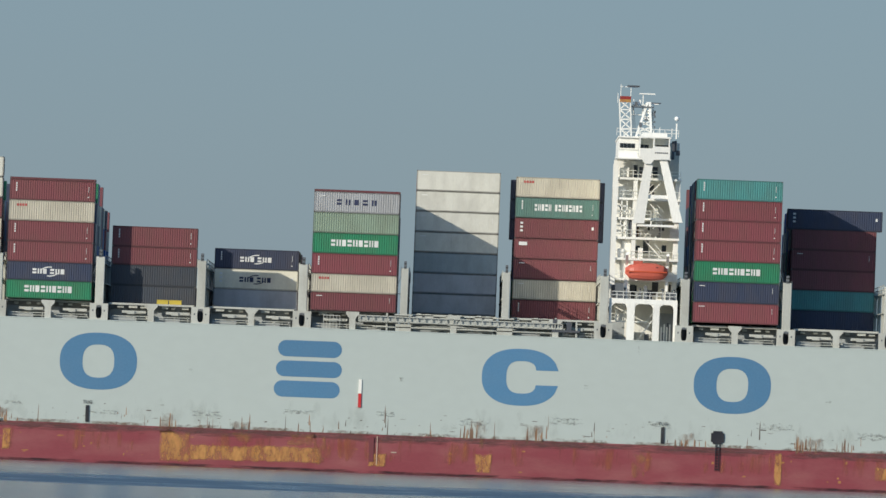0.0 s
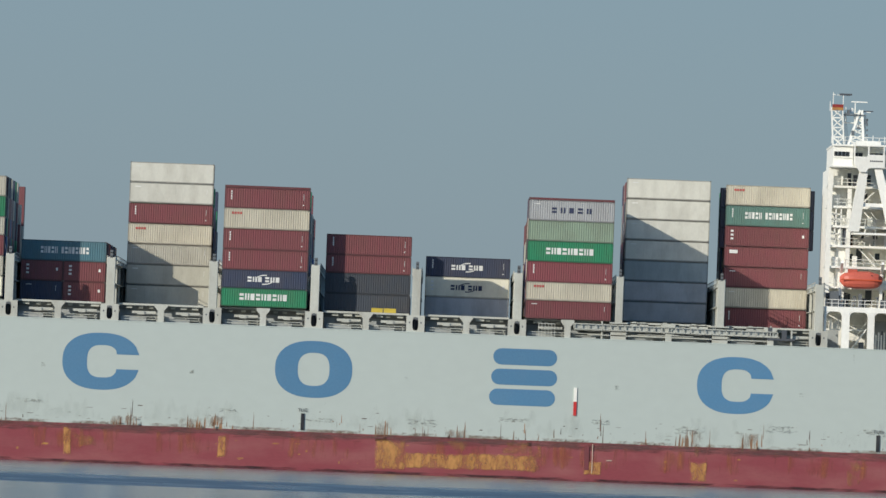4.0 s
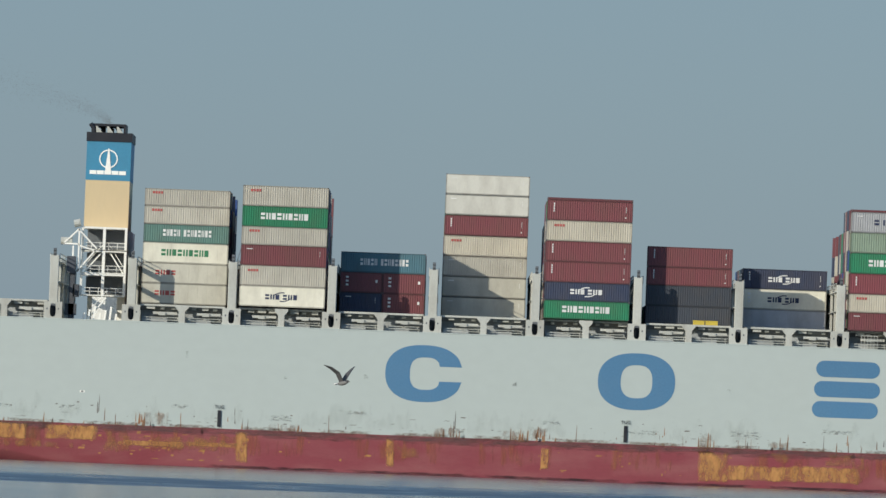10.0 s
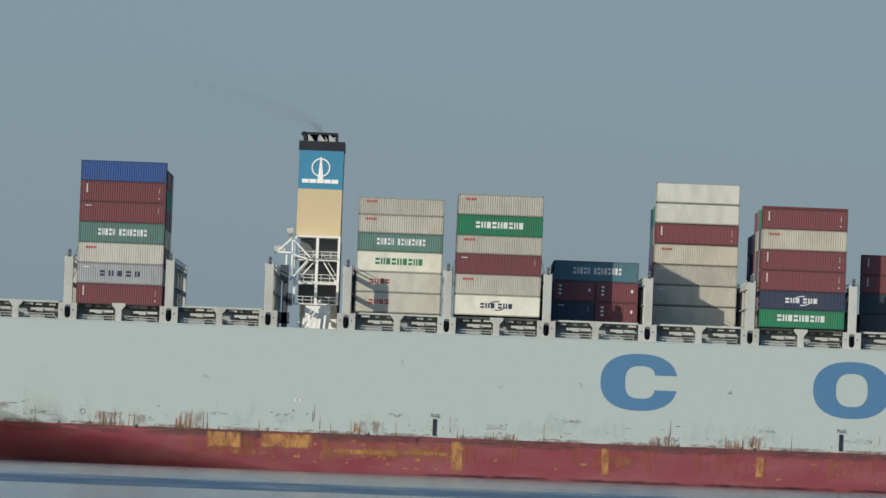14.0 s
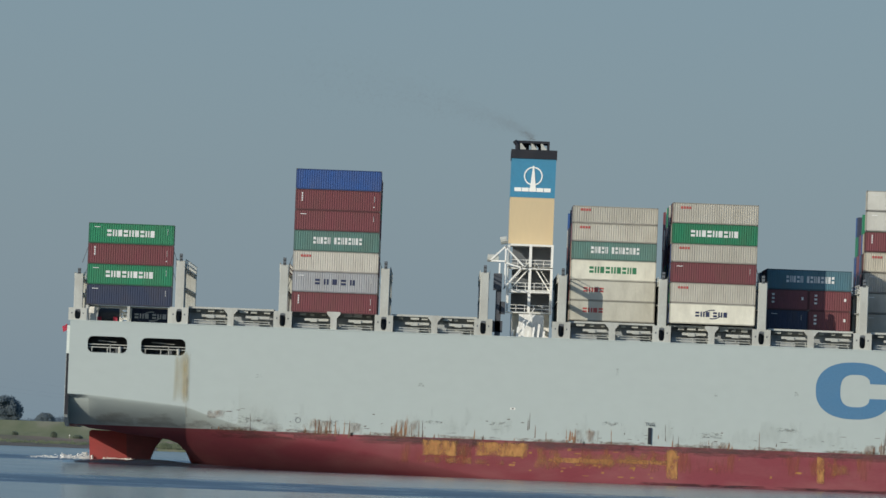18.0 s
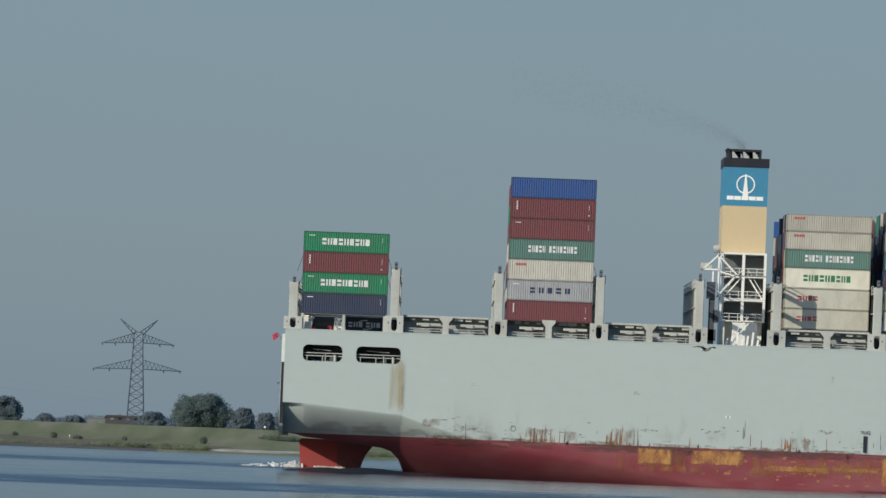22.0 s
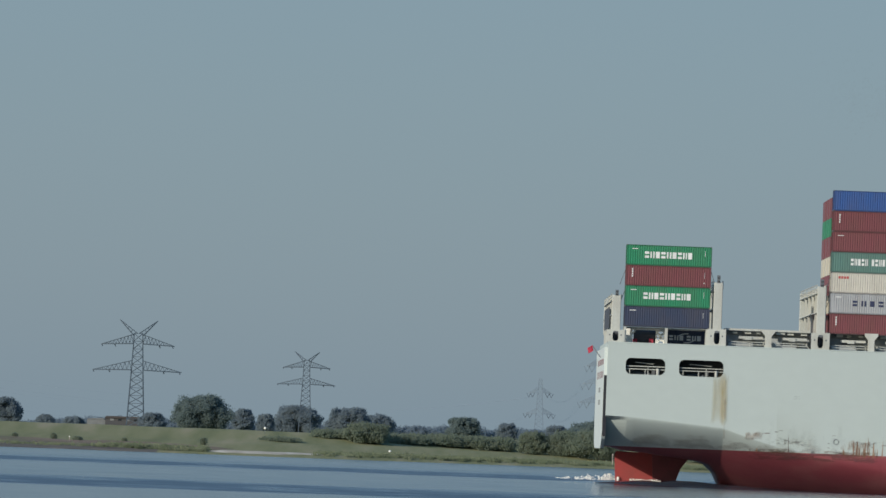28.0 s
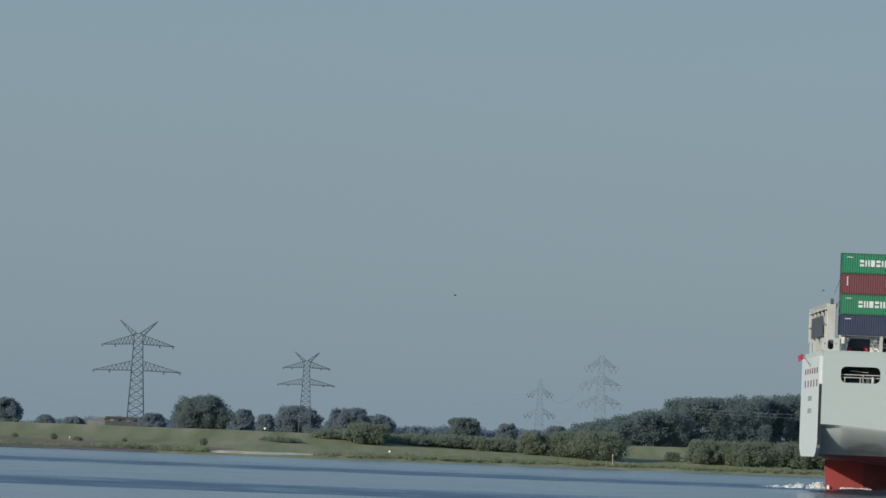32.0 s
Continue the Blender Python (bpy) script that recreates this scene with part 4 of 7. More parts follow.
for a, b, z0, z1 in ((-135.4, -132.0, 2.7, 5.3), (-145.0, -139.8, 4.6, 8.3), (-157.2, -152.0, 4.4, 7.8), (-119, -114.0, 5.3, 7.8), (-101, -95, 5.3, 6.6), (-64, -60.4, 5.3, 7.6), (-171, -167.6, 6.9, 8.4), (34.2, 36.9, 5.4, 7.6),
                     (-30, -25.6, 5.3, 6.8), (12.2, 15.6, 5.3, 8.0), (-77.4, -72.6, 5.3, 7.0), (-67.8, -63.6, 5.3, 7.0), (-39.4, -37.2, 4.6, 8.0), (5.2, 7.2, 3.4, 8.4), (52, 55.5, 5.3, 7.6), (-150.5, -148.0, 5.2, 7.4)):
    decal("rust_patch", a, b, z0, z1, S_RUST, "brown rust patch on the hull")
decal("rust_weep", -175.7, -172.8, 8.6, 16.8, S_WEEP, "ochre rust weeping below the mooring opening")
decal("plate_seam", -173.62, -173.3, 5.8, 15.8, S_RUST, "rusty plate seam")
for k, (x, z, w, h) in enumerate(((-112.6, 14.9, 0.5, 1.7), (-98.6, 12.7, 0.8, 0.8), (-87.2, 13.2, 0.9, 0.9), (-164, 13.0, 1.3, 0.7), (-140.8, 12.5, 1.2, 0.8), (-66.2, 13.0, 1.0, 0.8), (-35.6, 13.1, 0.9, 0.9), (-5.6, 13.0, 1.0, 0.9), (28.2, 18.0, 0.35, 2.2), (20.6, 13.0, 1.0, 0.8), (55, 12.0, 1.1, 0.9))):
    decal("scuff", x, x + w, z, z + h, S_GRIME, "small dark scuff on the hull")
# rust runs in groups under old welds, each its own: narrow, ragged, thinning upwards
srng = random.Random(7)
RUNS = [paint("run_" + k, c, 0.85, dirt=0.7, dirt_colour=d, scale=1.8, streak=5, bump=0.0) for k, c, d in (("dark", (0.10, 0.085, 0.075), (0.20, 0.14, 0.10)), ("brown", (0.19, 0.11, 0.07), (0.30, 0.22, 0.15)), ("orange", (0.30, 0.15, 0.07), (0.40, 0.30, 0.20)))]


def rust_run(cx, z, w, h, mat, k):
    bm = bmesh.new()
    lean = srng.gauss(0, 0.04)
    slab(bm, [(cx - w, z), (cx + w, z), (cx + w * 0.7 + lean, z + h * 0.45), (cx + w * 0.8 + lean, z + h * 0.75), (cx + lean, z + h), (cx - w * 0.6 + lean, z + h * 0.6), (cx - w * 0.8, z + h * 0.3)], -0.004 - 0.0005 * (k % 9), 0.004)
    part("rust_run", bm, mat, ship, "narrow brown rust run")


k = 0
for group in range(44):
    gx = -170 + 5.45 * group + srng.uniform(-2, 2)
    for _ in range(srng.choice((1, 2, 3, 5, 7))):
        k += 1
        h = 0.25 + 2.6 * srng.random() ** 2.6
        rust_run(gx + srng.gauss(0, 1.1), BOOT + (0.0 if srng.random() < 0.75 else srng.uniform(0.4, 1.8)), 0.035 + 0.06 * srng.random(), h, RUNS[srng.choice((0, 0, 1, 1, 2))], k)
for x, h, w in ((-39.2, 2.0, 0.13), (-27.6, 2.4, 0.10), (-26.6, 2.9, 0.12), (-19.6, 1.9, 0.10), (5.0, 3.3, 0.10), (51.3, 3.0, 0.10), (-150.2, 2.6, 0.10), (-74.5, 2.4, 0.10), (13.0, 2.6, 0.11)):
    k += 1
    rust_run(x, BOOT - 0.5, w, h, RUNS[1], k)
# dense rusty clusters: where they begin, how wide, how high, how many runs
for x0, wide, high, n in ((-155.2, 4.4, 2.6, 16), (-144.2, 2.2, 3.0, 16), (-119.6, 1.6, 2.0, 9), (-37.9, 0.9, 2.4, 6), (-97.0, 1.4, 1.4, 6), (-66.5, 3.2, 2.0, 10), (-62.8, 2.4, 2.2, 9), (12.5, 3.4, 2.4, 12), (33.8, 4.6, 1.6, 14), (50.8, 3.6, 2.4, 12), (57.0, 2.6, 2.0, 8), (2.0, 4.0, 2.4, 9), (-76.8, 4.0, 1.6, 9)):
    for _ in range(n):
        k += 1
        rust_run(x0 + wide * srng.random(), BOOT - 0.3 + (0.9 * srng.random() if srng.random() < 0.4 else 0), 0.06 + 0.12 * srng.random() ** 2, high * (0.25 + 0.75 * srng.random()), RUNS[srng.choice((1, 2, 2))], k)
# small ochre flakes along the red paint
for n in range(90):
    k += 1
    cx, z, w, h = srng.choice((srng.uniform(-128, -102), srng.uniform(-140, 66))), 0.8 + 3.6 * srng.random(), 0.08 + 0.5 * srng.random() ** 2, 0.06 + 0.28 * srng.random() ** 2
    bm = bmesh.new()
    slab(bm, [(cx - w, z), (cx + w * 0.7, z - 0.03), (cx + w, z + h), (cx - w * 0.5, z + h * 1.1)], inward(cx, z) - 0.006 - 0.0005 * (k % 9), inward(cx, z) + 0.004)
    part("primer_flake", bm, PRIMER, ship, "small ochre flake on the red paint")
# thin grey-brown dashes left by fenders, in lines along the side
for n in range(120):
    k += 1
    cx, z, w, h = -168 + 236 * srng.random(), 6.2 + 2.4 * srng.random() ** 1.4, 0.12 + 0.5 * srng.random() ** 2, 0.035 + 0.09 * srng.random() ** 2
    bm = bmesh.new()
    slab(bm, [(cx - w, z), (cx + w * 0.6, z - 0.02), (cx + w, z + h), (cx - w * 0.4, z + h * 1.2)], -0.004 - 0.0005 * (k % 9), 0.004)
    part("fender_scrape", bm, RUNS[0] if n % 3 else STAIN, ship, "short grey scrape along the side")
# small painted symbols on the plating
part("hull_symbol", boxes((-127.4, -126.7, -0.012, 0.004, 9.9, 10.2)), WHITE, ship, "small white painted symbol")
part("hull_symbol", boxes((-127.2, -126.9, -0.018, 0.004, 9.96, 10.14)), BLACK, ship, "small black painted symbol")
# old repaired panels: a dark vertical lap and a pale scratch beside it
part("plate_lap", boxes((-9.45, -8.75, -0.165, -0.16, 1.6, 5.0)), paint("dull_dark_red", (0.19, 0.045, 0.055), 0.7, dirt=0.4), ship, "dull dark red plate lap")
part("plate_scratch", boxes((-8.35, -8.25, -0.17, -0.165, 1.2, 5.3)), MARK_PALE, ship, "pale vertical scratch")
part("plate_scratch", boxes((-6.3, -5.5, -0.17, -0.165, 3.0, 3.12)), MARK_PALE, ship, "pale short scratch")
for a in range(-187, -160, 6):
    decal("counter_dirt", a, a + 6.4, BOOT + 0.05, curve_at(KNUCKLE, a + 3) - 0.2 if a < -176 else 7.4, S_COUNTER, "brown dirt rising from the waterline under the counter")
for a in range(-172, 60, 24):
    decal("hull_grime", a, a + 25, BOOT + 0.1, BOOT + 5.5, S_FADE, "faint grime rising from the red paint")

# ---- gallery, coamings and lashing bridges along the deck ----
BAYS = [-188.3, -173.75, -159.1, -144.75, -119.45, -105.3, -91.15, -76.5, -61.95, -47.3, -33.0, -18.6, -4.2, 10.3, 35.85, 50.3]
BASE = 22.9
CON = 12.192


# deck grey made darker and bluer: shade behind the openings is in its colour
SHADE_GREY = paint("shade_toned_grey", (0.40, 0.43, 0.43), 0.6, dirt=0.4, dirt_colour=(0.22, 0.20, 0.17), scale=0.9)
COVER = paint("hatch_cover_grey", (0.27, 0.28, 0.26), 0.65, dirt=0.4, scale=0.8)
SHELF = mesh_of(boxes((1.6, 5.0, 1.2, 2.6, 21.45, 21.8), (2.4, 3.4, 1.0, 1.2, 21.3, 21.75)), "side_shelf", SHIP_GREY)
DUCT = mesh_of(boxes((0.2, 3.2, 2.6, 3.3, 20.7, 21.1)), "side_duct", SHIP_GREY)
PADS = [mesh_of(boxes((0, 0.6 + 0.3 * k, 2.2 - 0.2 * k, 2.98, 22.2, 22.5 + 0.12 * k)), "cover_pad", SHIP_GREY) for k in range(3)]


def coaming(x):
    c = part("hatch_coaming", boxes((x - 0.2, x + CON + 0.2, 6.4, 44.8, DECK - 0.3, 22.0)), SHIP_GREY, ship)
    part("hatch_cover", boxes(*[(x, x + CON, 3.0 + 15.1 * k, 17.95 + 15.1 * k, 22.0, BASE - 0.03) for k in range(3)]), COVER, c, "grey steel hatch covers")
    rng = random.Random(int(x * 10))
    for s in (0.35, 6.6):
        part("side_shelf", SHELF, None, c, m=Matrix.Translation((x + s, 0, 0)))
        if rng.random() < 0.6:
            part("side_duct", DUCT, None, c, m=Matrix.Translation((x + s + rng.random(), 0, 0)))
        for k in range(3):
            part("cover_pad", PADS[rng.randrange(3)], None, c, m=Matrix.Translation((x + s + 0.6 + 1.6 * k + 0.4 * rng.random(), 0, 0)))
    pipe = []
    for s in (0.5, 6.5):
        pipe += [((x + s + 0.1, 1.0, h), (x + s + 5.2, 1.0, h)) for h in (20.65, 21.0)]
        pipe += [((x + s + 2.9 + 1.9 * k + rng.random(), 1.0, DECK - 0.3), (x + s + 2.9 + 1.9 * k + rng.random() * 0.02, 1.0, 21.1)) for k in range(0, 2)]
    part("deck_rail", bars(0.045, *pipe[:len(pipe) // 2]), SHIP_GREY, c)
    part("deck_rail", bars(0.045, *pipe[len(pipe) // 2:]), SHIP_GREY, c)
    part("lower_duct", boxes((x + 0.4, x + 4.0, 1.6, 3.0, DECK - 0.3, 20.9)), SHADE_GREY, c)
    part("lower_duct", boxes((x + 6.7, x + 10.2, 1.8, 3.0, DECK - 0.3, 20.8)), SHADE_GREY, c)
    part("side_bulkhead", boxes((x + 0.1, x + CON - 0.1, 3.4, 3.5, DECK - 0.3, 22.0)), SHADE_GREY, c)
    bm = bmesh.new()
    for cx in (x + 6.1,):
        slab(bm, [(cx - 0.45, DECK), (cx + 0.45, DECK), (cx + 0.45, 21.9), (cx + 0.95, 22.5), (cx + 0.95, BASE - 0.06), (cx - 0.95, BASE - 0.06), (cx - 0.95, 22.5), (cx - 0.45, 21.9)], 0.25, 1.1)
    part("stanchion", bm, SHIP_GREY, c)
    part("support_beam", boxes((x + 0.05, x + CON - 0.05, 1.5, 2.7, 22.6, BASE - 0.03)), SHIP_GREY, c)
    return c


for x in BAYS[1:]:
    coaming(x)

PILLARS = [-189.4, -175.0, -160.25, -145.85, -131.7, -120.6, -106.3, -92.1, -77.7, -63.1, -48.6, -34.15, -19.7, -5.25, 9.2, 23.2, 34.7, 49.2, 63.7]
PTOP = 29.3
bm = boxes((-0.62, 0.62, 0.3, 1.2, 22.6, PTOP))
bmesh.ops.bevel(bm, geom=bm.edges[:], offset=0.06, segments=1, affect="EDGES")
PILLAR = mesh_of(bm, "pillar", SHIP_GREY)
INNER = mesh_of(boxes((-0.55, -0.2, -0.25, 0.25, DECK - 0.2, PTOP - 0.3), (0.25, 0.55, -0.25, 0.25, DECK - 0.2, PTOP - 0.3)), "column", SHIP_GREY)
WALKWAY = mesh_of(boxes((-0.7, 0.7, 1.2, BEAM - 1.2, -0.12, 0.0)), "walkway", SHIP_GREY)
RAIL = mesh_of(bars(0.04, *[((s * 0.68, 1.2, h), (s * 0.68, BEAM - 1.2, h)) for s in (-1, 1) for h in (0.55, 1.1)], *[((s * 0.68, 1.3 + 4 * k, 0), (s * 0.68, 1.3 + 4 * k, 1.1)) for s in (-1, 1) for k in range(12)]), "rail", SHIP_GREY)
bm = bmesh.new()
o = oval(0, 21.45, 0.42, 0.95, n=24, power=3)
sq = []
for k in range(24):
    g = math.radians(15 * k)
    c, s = math.cos(g), math.sin(g)
    m_ = max(abs(c), abs(s))
    sq.append((1.3 * c / m_, 21.45 + 1.2 * s / m_))
ring(bm, sq, o, 0.15, 0.75)
BLOCK = mesh_of(bm, "base_block", SHIP_GREY)
MARKS2 = [mesh_of(boxes(b), "block_mark", STEEL) for b in ((-0.92, -0.74, 0.13, 0.16, 21.5, 21.75), (0.7, 0.88, 0.13, 0.16, 21.5, 21.75), (-0.35, 0.35, 0.12, 0.3, 22.1, 22.35))]
# dark sheets behind the oval hole stand for the shade inside it
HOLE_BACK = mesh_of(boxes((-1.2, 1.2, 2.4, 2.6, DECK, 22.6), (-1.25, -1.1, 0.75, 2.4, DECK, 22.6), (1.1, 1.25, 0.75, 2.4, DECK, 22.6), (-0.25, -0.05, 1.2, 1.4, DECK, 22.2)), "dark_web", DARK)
bm = bmesh.new()
for dz in (0.25, 0.75):
    bar(bm, (-0.2, 0.2, PTOP + dz), (0.2, 0.2, PTOP + dz), 0.14, 8)
bar(bm, (0, 0.5, PTOP - 0.1), (0, 0.5, PTOP + 1.0), 0.22)
LAMP = mesh_of(bm, "light_bracket", STEEL)
SOLID = mesh_of(boxes((-1.3, 1.3, 0.3, 1.0, DECK, 21.35), (-1.5, 1.5, 0.2, 1.4, 22.55, 22.75)), "base_block", SHIP_GREY)
for x in PILLARS:
    low = 0.74 if x < -189 else 1.0
    m = Matrix.Translation((x, 0, DECK * (1 - low))) @ Matrix.Diagonal((0.85 if -6 < x < 10 else 1, 1, low, 1))
    lb = part("lashing_bridge", PILLAR, None, ship, "pale grey steel lashing bridge", m)
    if -6 < x < 10:
        part("base_block", SOLID, None, lb)
    else:
        part("base_block", BLOCK, None, lb)
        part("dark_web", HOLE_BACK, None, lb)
        for me in MARKS2:
            part("block_mark", me, None, lb)
    part("light_bracket", LAMP, None, lb, "dark lamp bracket")
    for y in range(8, 51, 10):
        part("column", INNER, None, lb, m=Matrix.Translation((0, y, 0)))
    if x < -189:
        # no opening is cut: a dark panel stands for its shade
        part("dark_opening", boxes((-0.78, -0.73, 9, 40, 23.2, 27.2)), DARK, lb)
    part("far_pillar", PILLAR, None, lb, m=Matrix.Translation((0, BEAM - 1.5, 0)))
    for z in (25.6, 28.4):
        w = part("walkway", WALKWAY, None, lb, m=Matrix.Translation((0, 0, z)))
        if z > 27:
            part("rail", RAIL, None, lb, m=Matrix.Translation((0, 0, z)))

# gangway stowed along the side, in front of two deep bays
lad = tagged(new("accommodation_ladder"), label="long grey lattice gangway stowed along the deck edge", category="gangway")
aboard(lad, -11.6, 0.0, 21.55)
bs, ps = [], []
for y in (0.05, 0.95):
    ps += [((0, y, 0.1), (29, y, -0.1)), ((0, y, 0.85), (29, y, 0.65))]
    for k in range(29):
        e = 29 * k / 28
        ps.append(((e, y, 0.1 - 0.2 * k / 28), (e, y, 0.85 - 0.2 * k / 28)))
part("side_truss", bars(0.06, *ps), SHIP_GREY, lad)
bm = bmesh.new()
slab(bm, [(0.1, 0.15), (28.9, -0.05), (28.9, 0.62), (0.1, 0.82)], 0.42, 0.5)
part("side_panel", bm, paint("gangway_mesh_grey", (0.42, 0.44, 0.41), 0.6, dirt=0.4, scale=1.2), lad)
for a in (4.2, 8.0, 12.4, 16.5, 20.2, 24.6):
    part("stowage_pad", boxes((a, a + 2.6, 1.5, 2.6, 0.75, 1.2), (a + 0.3, a + 0.9, 1.45, 2.6, 1.2, 1.4), (a + 1.5, a + 2.3, 1.45, 2.6, 1.2, 1.36)), SHIP_GREY, lad)
    part("pad_slot", boxes((a + 1.0, a + 1.3, 1.42, 1.5, 0.9, 1.12)), DARK, lad)
part("lower_rail", boxes((2.0, 27.5, 0.3, 0.5, -0.75, -0.62), (9, 17, 0.2, 0.4, -0.45, -0.38)), SHIP_GREY, lad)
part("treads", boxes((0, 29, 0.1, 0.9, -0.08, 0.08)), SHIP_GREY, lad)
part("turntable", boxes((27.5, 31.5, 0.1, 1.4, -0.5, -0.2), (27.6, 28.2, 0.2, 0.9, -0.3, 1.3), (29.6, 30.3, 0.2, 0.9, -0.3, 1.0)), DARK, lad)
part("davit", bars(0.12, ((4, 0.6, -1.2), (4, 0.6, 1.3)), ((28, 0.6, -1.2), (28, 0.6, 1.5)), ((31, 0.6, -1.2), (31, 0.6, 1.0))), SHIP_GREY, lad)
grid = tagged(new("deck_grating"), label="small pale grey steel grating standing at the deck edge", category="grating")
aboard(grid, -16.6, 0.5, DECK)
part("frame", bars(0.04, *[((0, 0, z), (2.3, 0, z)) for z in (0.1, 0.7, 1.3, 1.9)]), SHIP_GREY, grid)
part("bars", bars(0.035, *[((0.46 * k, 0, 0), (0.46 * k, 0, 2.0)) for k in range(6)]), SHIP_GREY, grid)
rack = tagged(new("yellow_gear_box"), label="yellow gear box on the deck beside the containers", category="box")
aboard(rack, -40.5, 3.2, 22.87)
part("box", boxes((0, 1.6, 0, 0.9, 0, 0.6)), YELLOW, rack)
part("box", boxes((1.75, 3.5, 0, 0.9, 0, 0.6)), YELLOW, rack)
part("lid", boxes((-0.04, 1.64, -0.04, 0.94, 0.6, 0.66)), YELLOW, rack)
part("lid", boxes((1.71, 3.54, -0.04, 0.94, 0.6, 0.66)), YELLOW, rack)

FLAG_RED = paint("faded_flag_red", (0.46, 0.045, 0.08), 0.8, dirt=0.2)
# gear on the poop, under the aftermost boxes
gear = tagged(new("tank_container"), label="red and white tank frame on the poop deck", category="tank")
aboard(gear, -188.0, 4.0, DECK - 0.3)
part("frame", bars(0.12, *[((x, y, 0), (x, y, 2.4)) for x in (0, 5.9) for y in (0, 2.4)], *[((0, y, z), (5.9, y, z)) for y in (0, 2.4) for z in (0.15, 2.3)], ((0, 0, 0.1), (1.6, 0, 2.3)), ((5.9, 0, 0.1), (4.4, 0, 2.3))), WHITE, gear)
bm = bmesh.new()
bar(bm, (1.3, 1.2, 1.25), (4.6, 1.2, 1.25), 1.0, 14)
part("tank", bm, DARK, gear)
part("cradle", boxes((1.2, 1.8, -0.1, 2.3, 0.1, 0.9)), FLAG_RED, gear)
part("cradle", boxes((3.5, 4.1, -0.1, 2.3, 0.1, 1.0)), FLAG_RED, gear)
part("locker", boxes((0.2, 1.1, -0.2, 0.5, 0.1, 2.2)), WHITE, gear)
part("end_ladder", bars(0.09, ((4.5, -0.2, 0.1), (4.5, -0.2, 2.3)), ((5.7, -0.2, 0.1), (5.7, -0.2, 2.3)), *[((4.5, -0.2, 0.3 + 0.45 * k), (5.7, -0.2, 0.3 + 0.45 * k)) for k in range(5)], ((4.5, -0.2, 0.1), (5.7, -0.2, 2.2))), WHITE, gear)
part("poop_support", boxes((-188.3, -187.9, 0.3, 2.8, DECK - 0.3, 22.5), (-182.4, -182.0, 0.3, 2.8, DECK - 0.3, 22.5), (-176.6, -176.2, 0.3, 2.8, DECK - 0.3, 22.5), (-188.3, -176.1, 1.6, 2.8, 22.3, 22.53)), SHIP_GREY, ship)

# ensign
fl = tagged(new("ensign"), label="red flag on a short staff at the stern", category="flag")
aboard(fl, STERN - 0.4, 25.0, 17.5)
part("staff", bars(0.06, ((0.5, 0, 0), (-1.3, 0, 2.5))), STEEL, fl)
bm = bmesh.new()
g = [[bm.verts.new((-1.3 + 0.06 * j - 0.72 * i / 5, 0.12 * math.sin(i * 1.4 + j), 2.55 - 0.27 * j - 0.09 * i + 0.04 * math.sin(i * 1.9))) for j in range(4)] for i in range(6)]
for i in range(5):
    for j in range(3):
        bm.faces.new((g[i][j], g[i + 1][j], g[i + 1][j + 1], g[i][j + 1]))
part("cloth", bm, FLAG_RED, fl)

# ---- bridge house ----
BX0, BX1 = 23.95, 33.75


def stairs(bm, x0, z0, x1, z1, y):
    for yy in (y, y + 0.7):
        bar(bm, (x0, yy, z0), (x1, yy, z1), 0.08)
        bar(bm, (x0, yy, z0 + 0.95), (x1, yy, z1 + 0.95), 0.035)
    n = 10
    for k in range(n):
        f = (k + 0.5) / n
        x, z = x0 + (x1 - x0) * f, z0 + (z1 - z0) * f
        box(bm, x - 0.12, x + 0.12, y, y + 0.7, z - 0.02, z + 0.02)


def railing(bm, x0, x1, y, z, step=1.2):
    n = max(1, int(abs(x1 - x0) / step))
    for h in (0.5, 1.0):
        bar(bm, (x0, y, z + h), (x1, y, z + h), 0.035)
    for k in range(n + 1):
        x = x0 + (x1 - x0) * k / n
        bar(bm, (x, y, z), (x, y, z + 1.0), 0.035)


house = part("bridge_house", boxes((BX0 + 0.4, BX1 - 0.5, 9.0, 26.0, DECK - 0.3, 46.2)), WHITE, ship, "tall narrow white accommodation block")
for z in (26.3, 29.2, 32.1, 35.1, 37.9, 40.7, 43.6):
    d = part("side_deck", boxes((BX0, BX1 - 0.1, 4.2, 9.05, z - 0.32, z)), WHITE, house)
    bm = bmesh.new()
    railing(bm, BX0 + 0.1, BX1 - 0.2, 4.3, z)
    part("rail", bm, WHITE, d)
bm = bmesh.new()
for k, z in enumerate((32.1, 35.1, 37.9, 40.7)):
    a, b = (BX0 + 4.6, BX0 + 7.4) if k % 2 else (BX0 + 7.4, BX0 + 4.6)
    stairs(bm, a, z, b, z + 2.85, 5.2)
part("outside_stairs", bm, WHITE, house, "white zigzag outside stairs")
# columns and walls of the outer face
part("corner_column", boxes((BX0, BX0 + 0.7, 4.0, 5.0, 26, 46.0)), WHITE, house)
part("corner_column", boxes((BX0 + 2.9, BX0 + 3.5, 4.4, 5.0, 29, 43.6)), WHITE, house)
part("corner_column", boxes((BX1 - 0.9, BX1 - 0.2, 5.0, 9.0, 26, 43.5)), WHITE, house)
part("stair_wall", boxes((BX0 + 0.7, BX0 + 2.9, 6.4, 6.7, 26.3, 46.0)), WHITE, house)
for x, z in ((2.2, 41.5), (2.2, 44.0), (5.3, 36.2), (7.0, 36.2), (3.6, 33.0), (7.4, 33.2), (3.2, 38.6), (3.4, 27.3), (5.4, 30.0)):
    part("window", boxes((BX0 + x, BX0 + x + 0.65, 8.94, 9.02, z, z + 1.0)), GLASS, house)
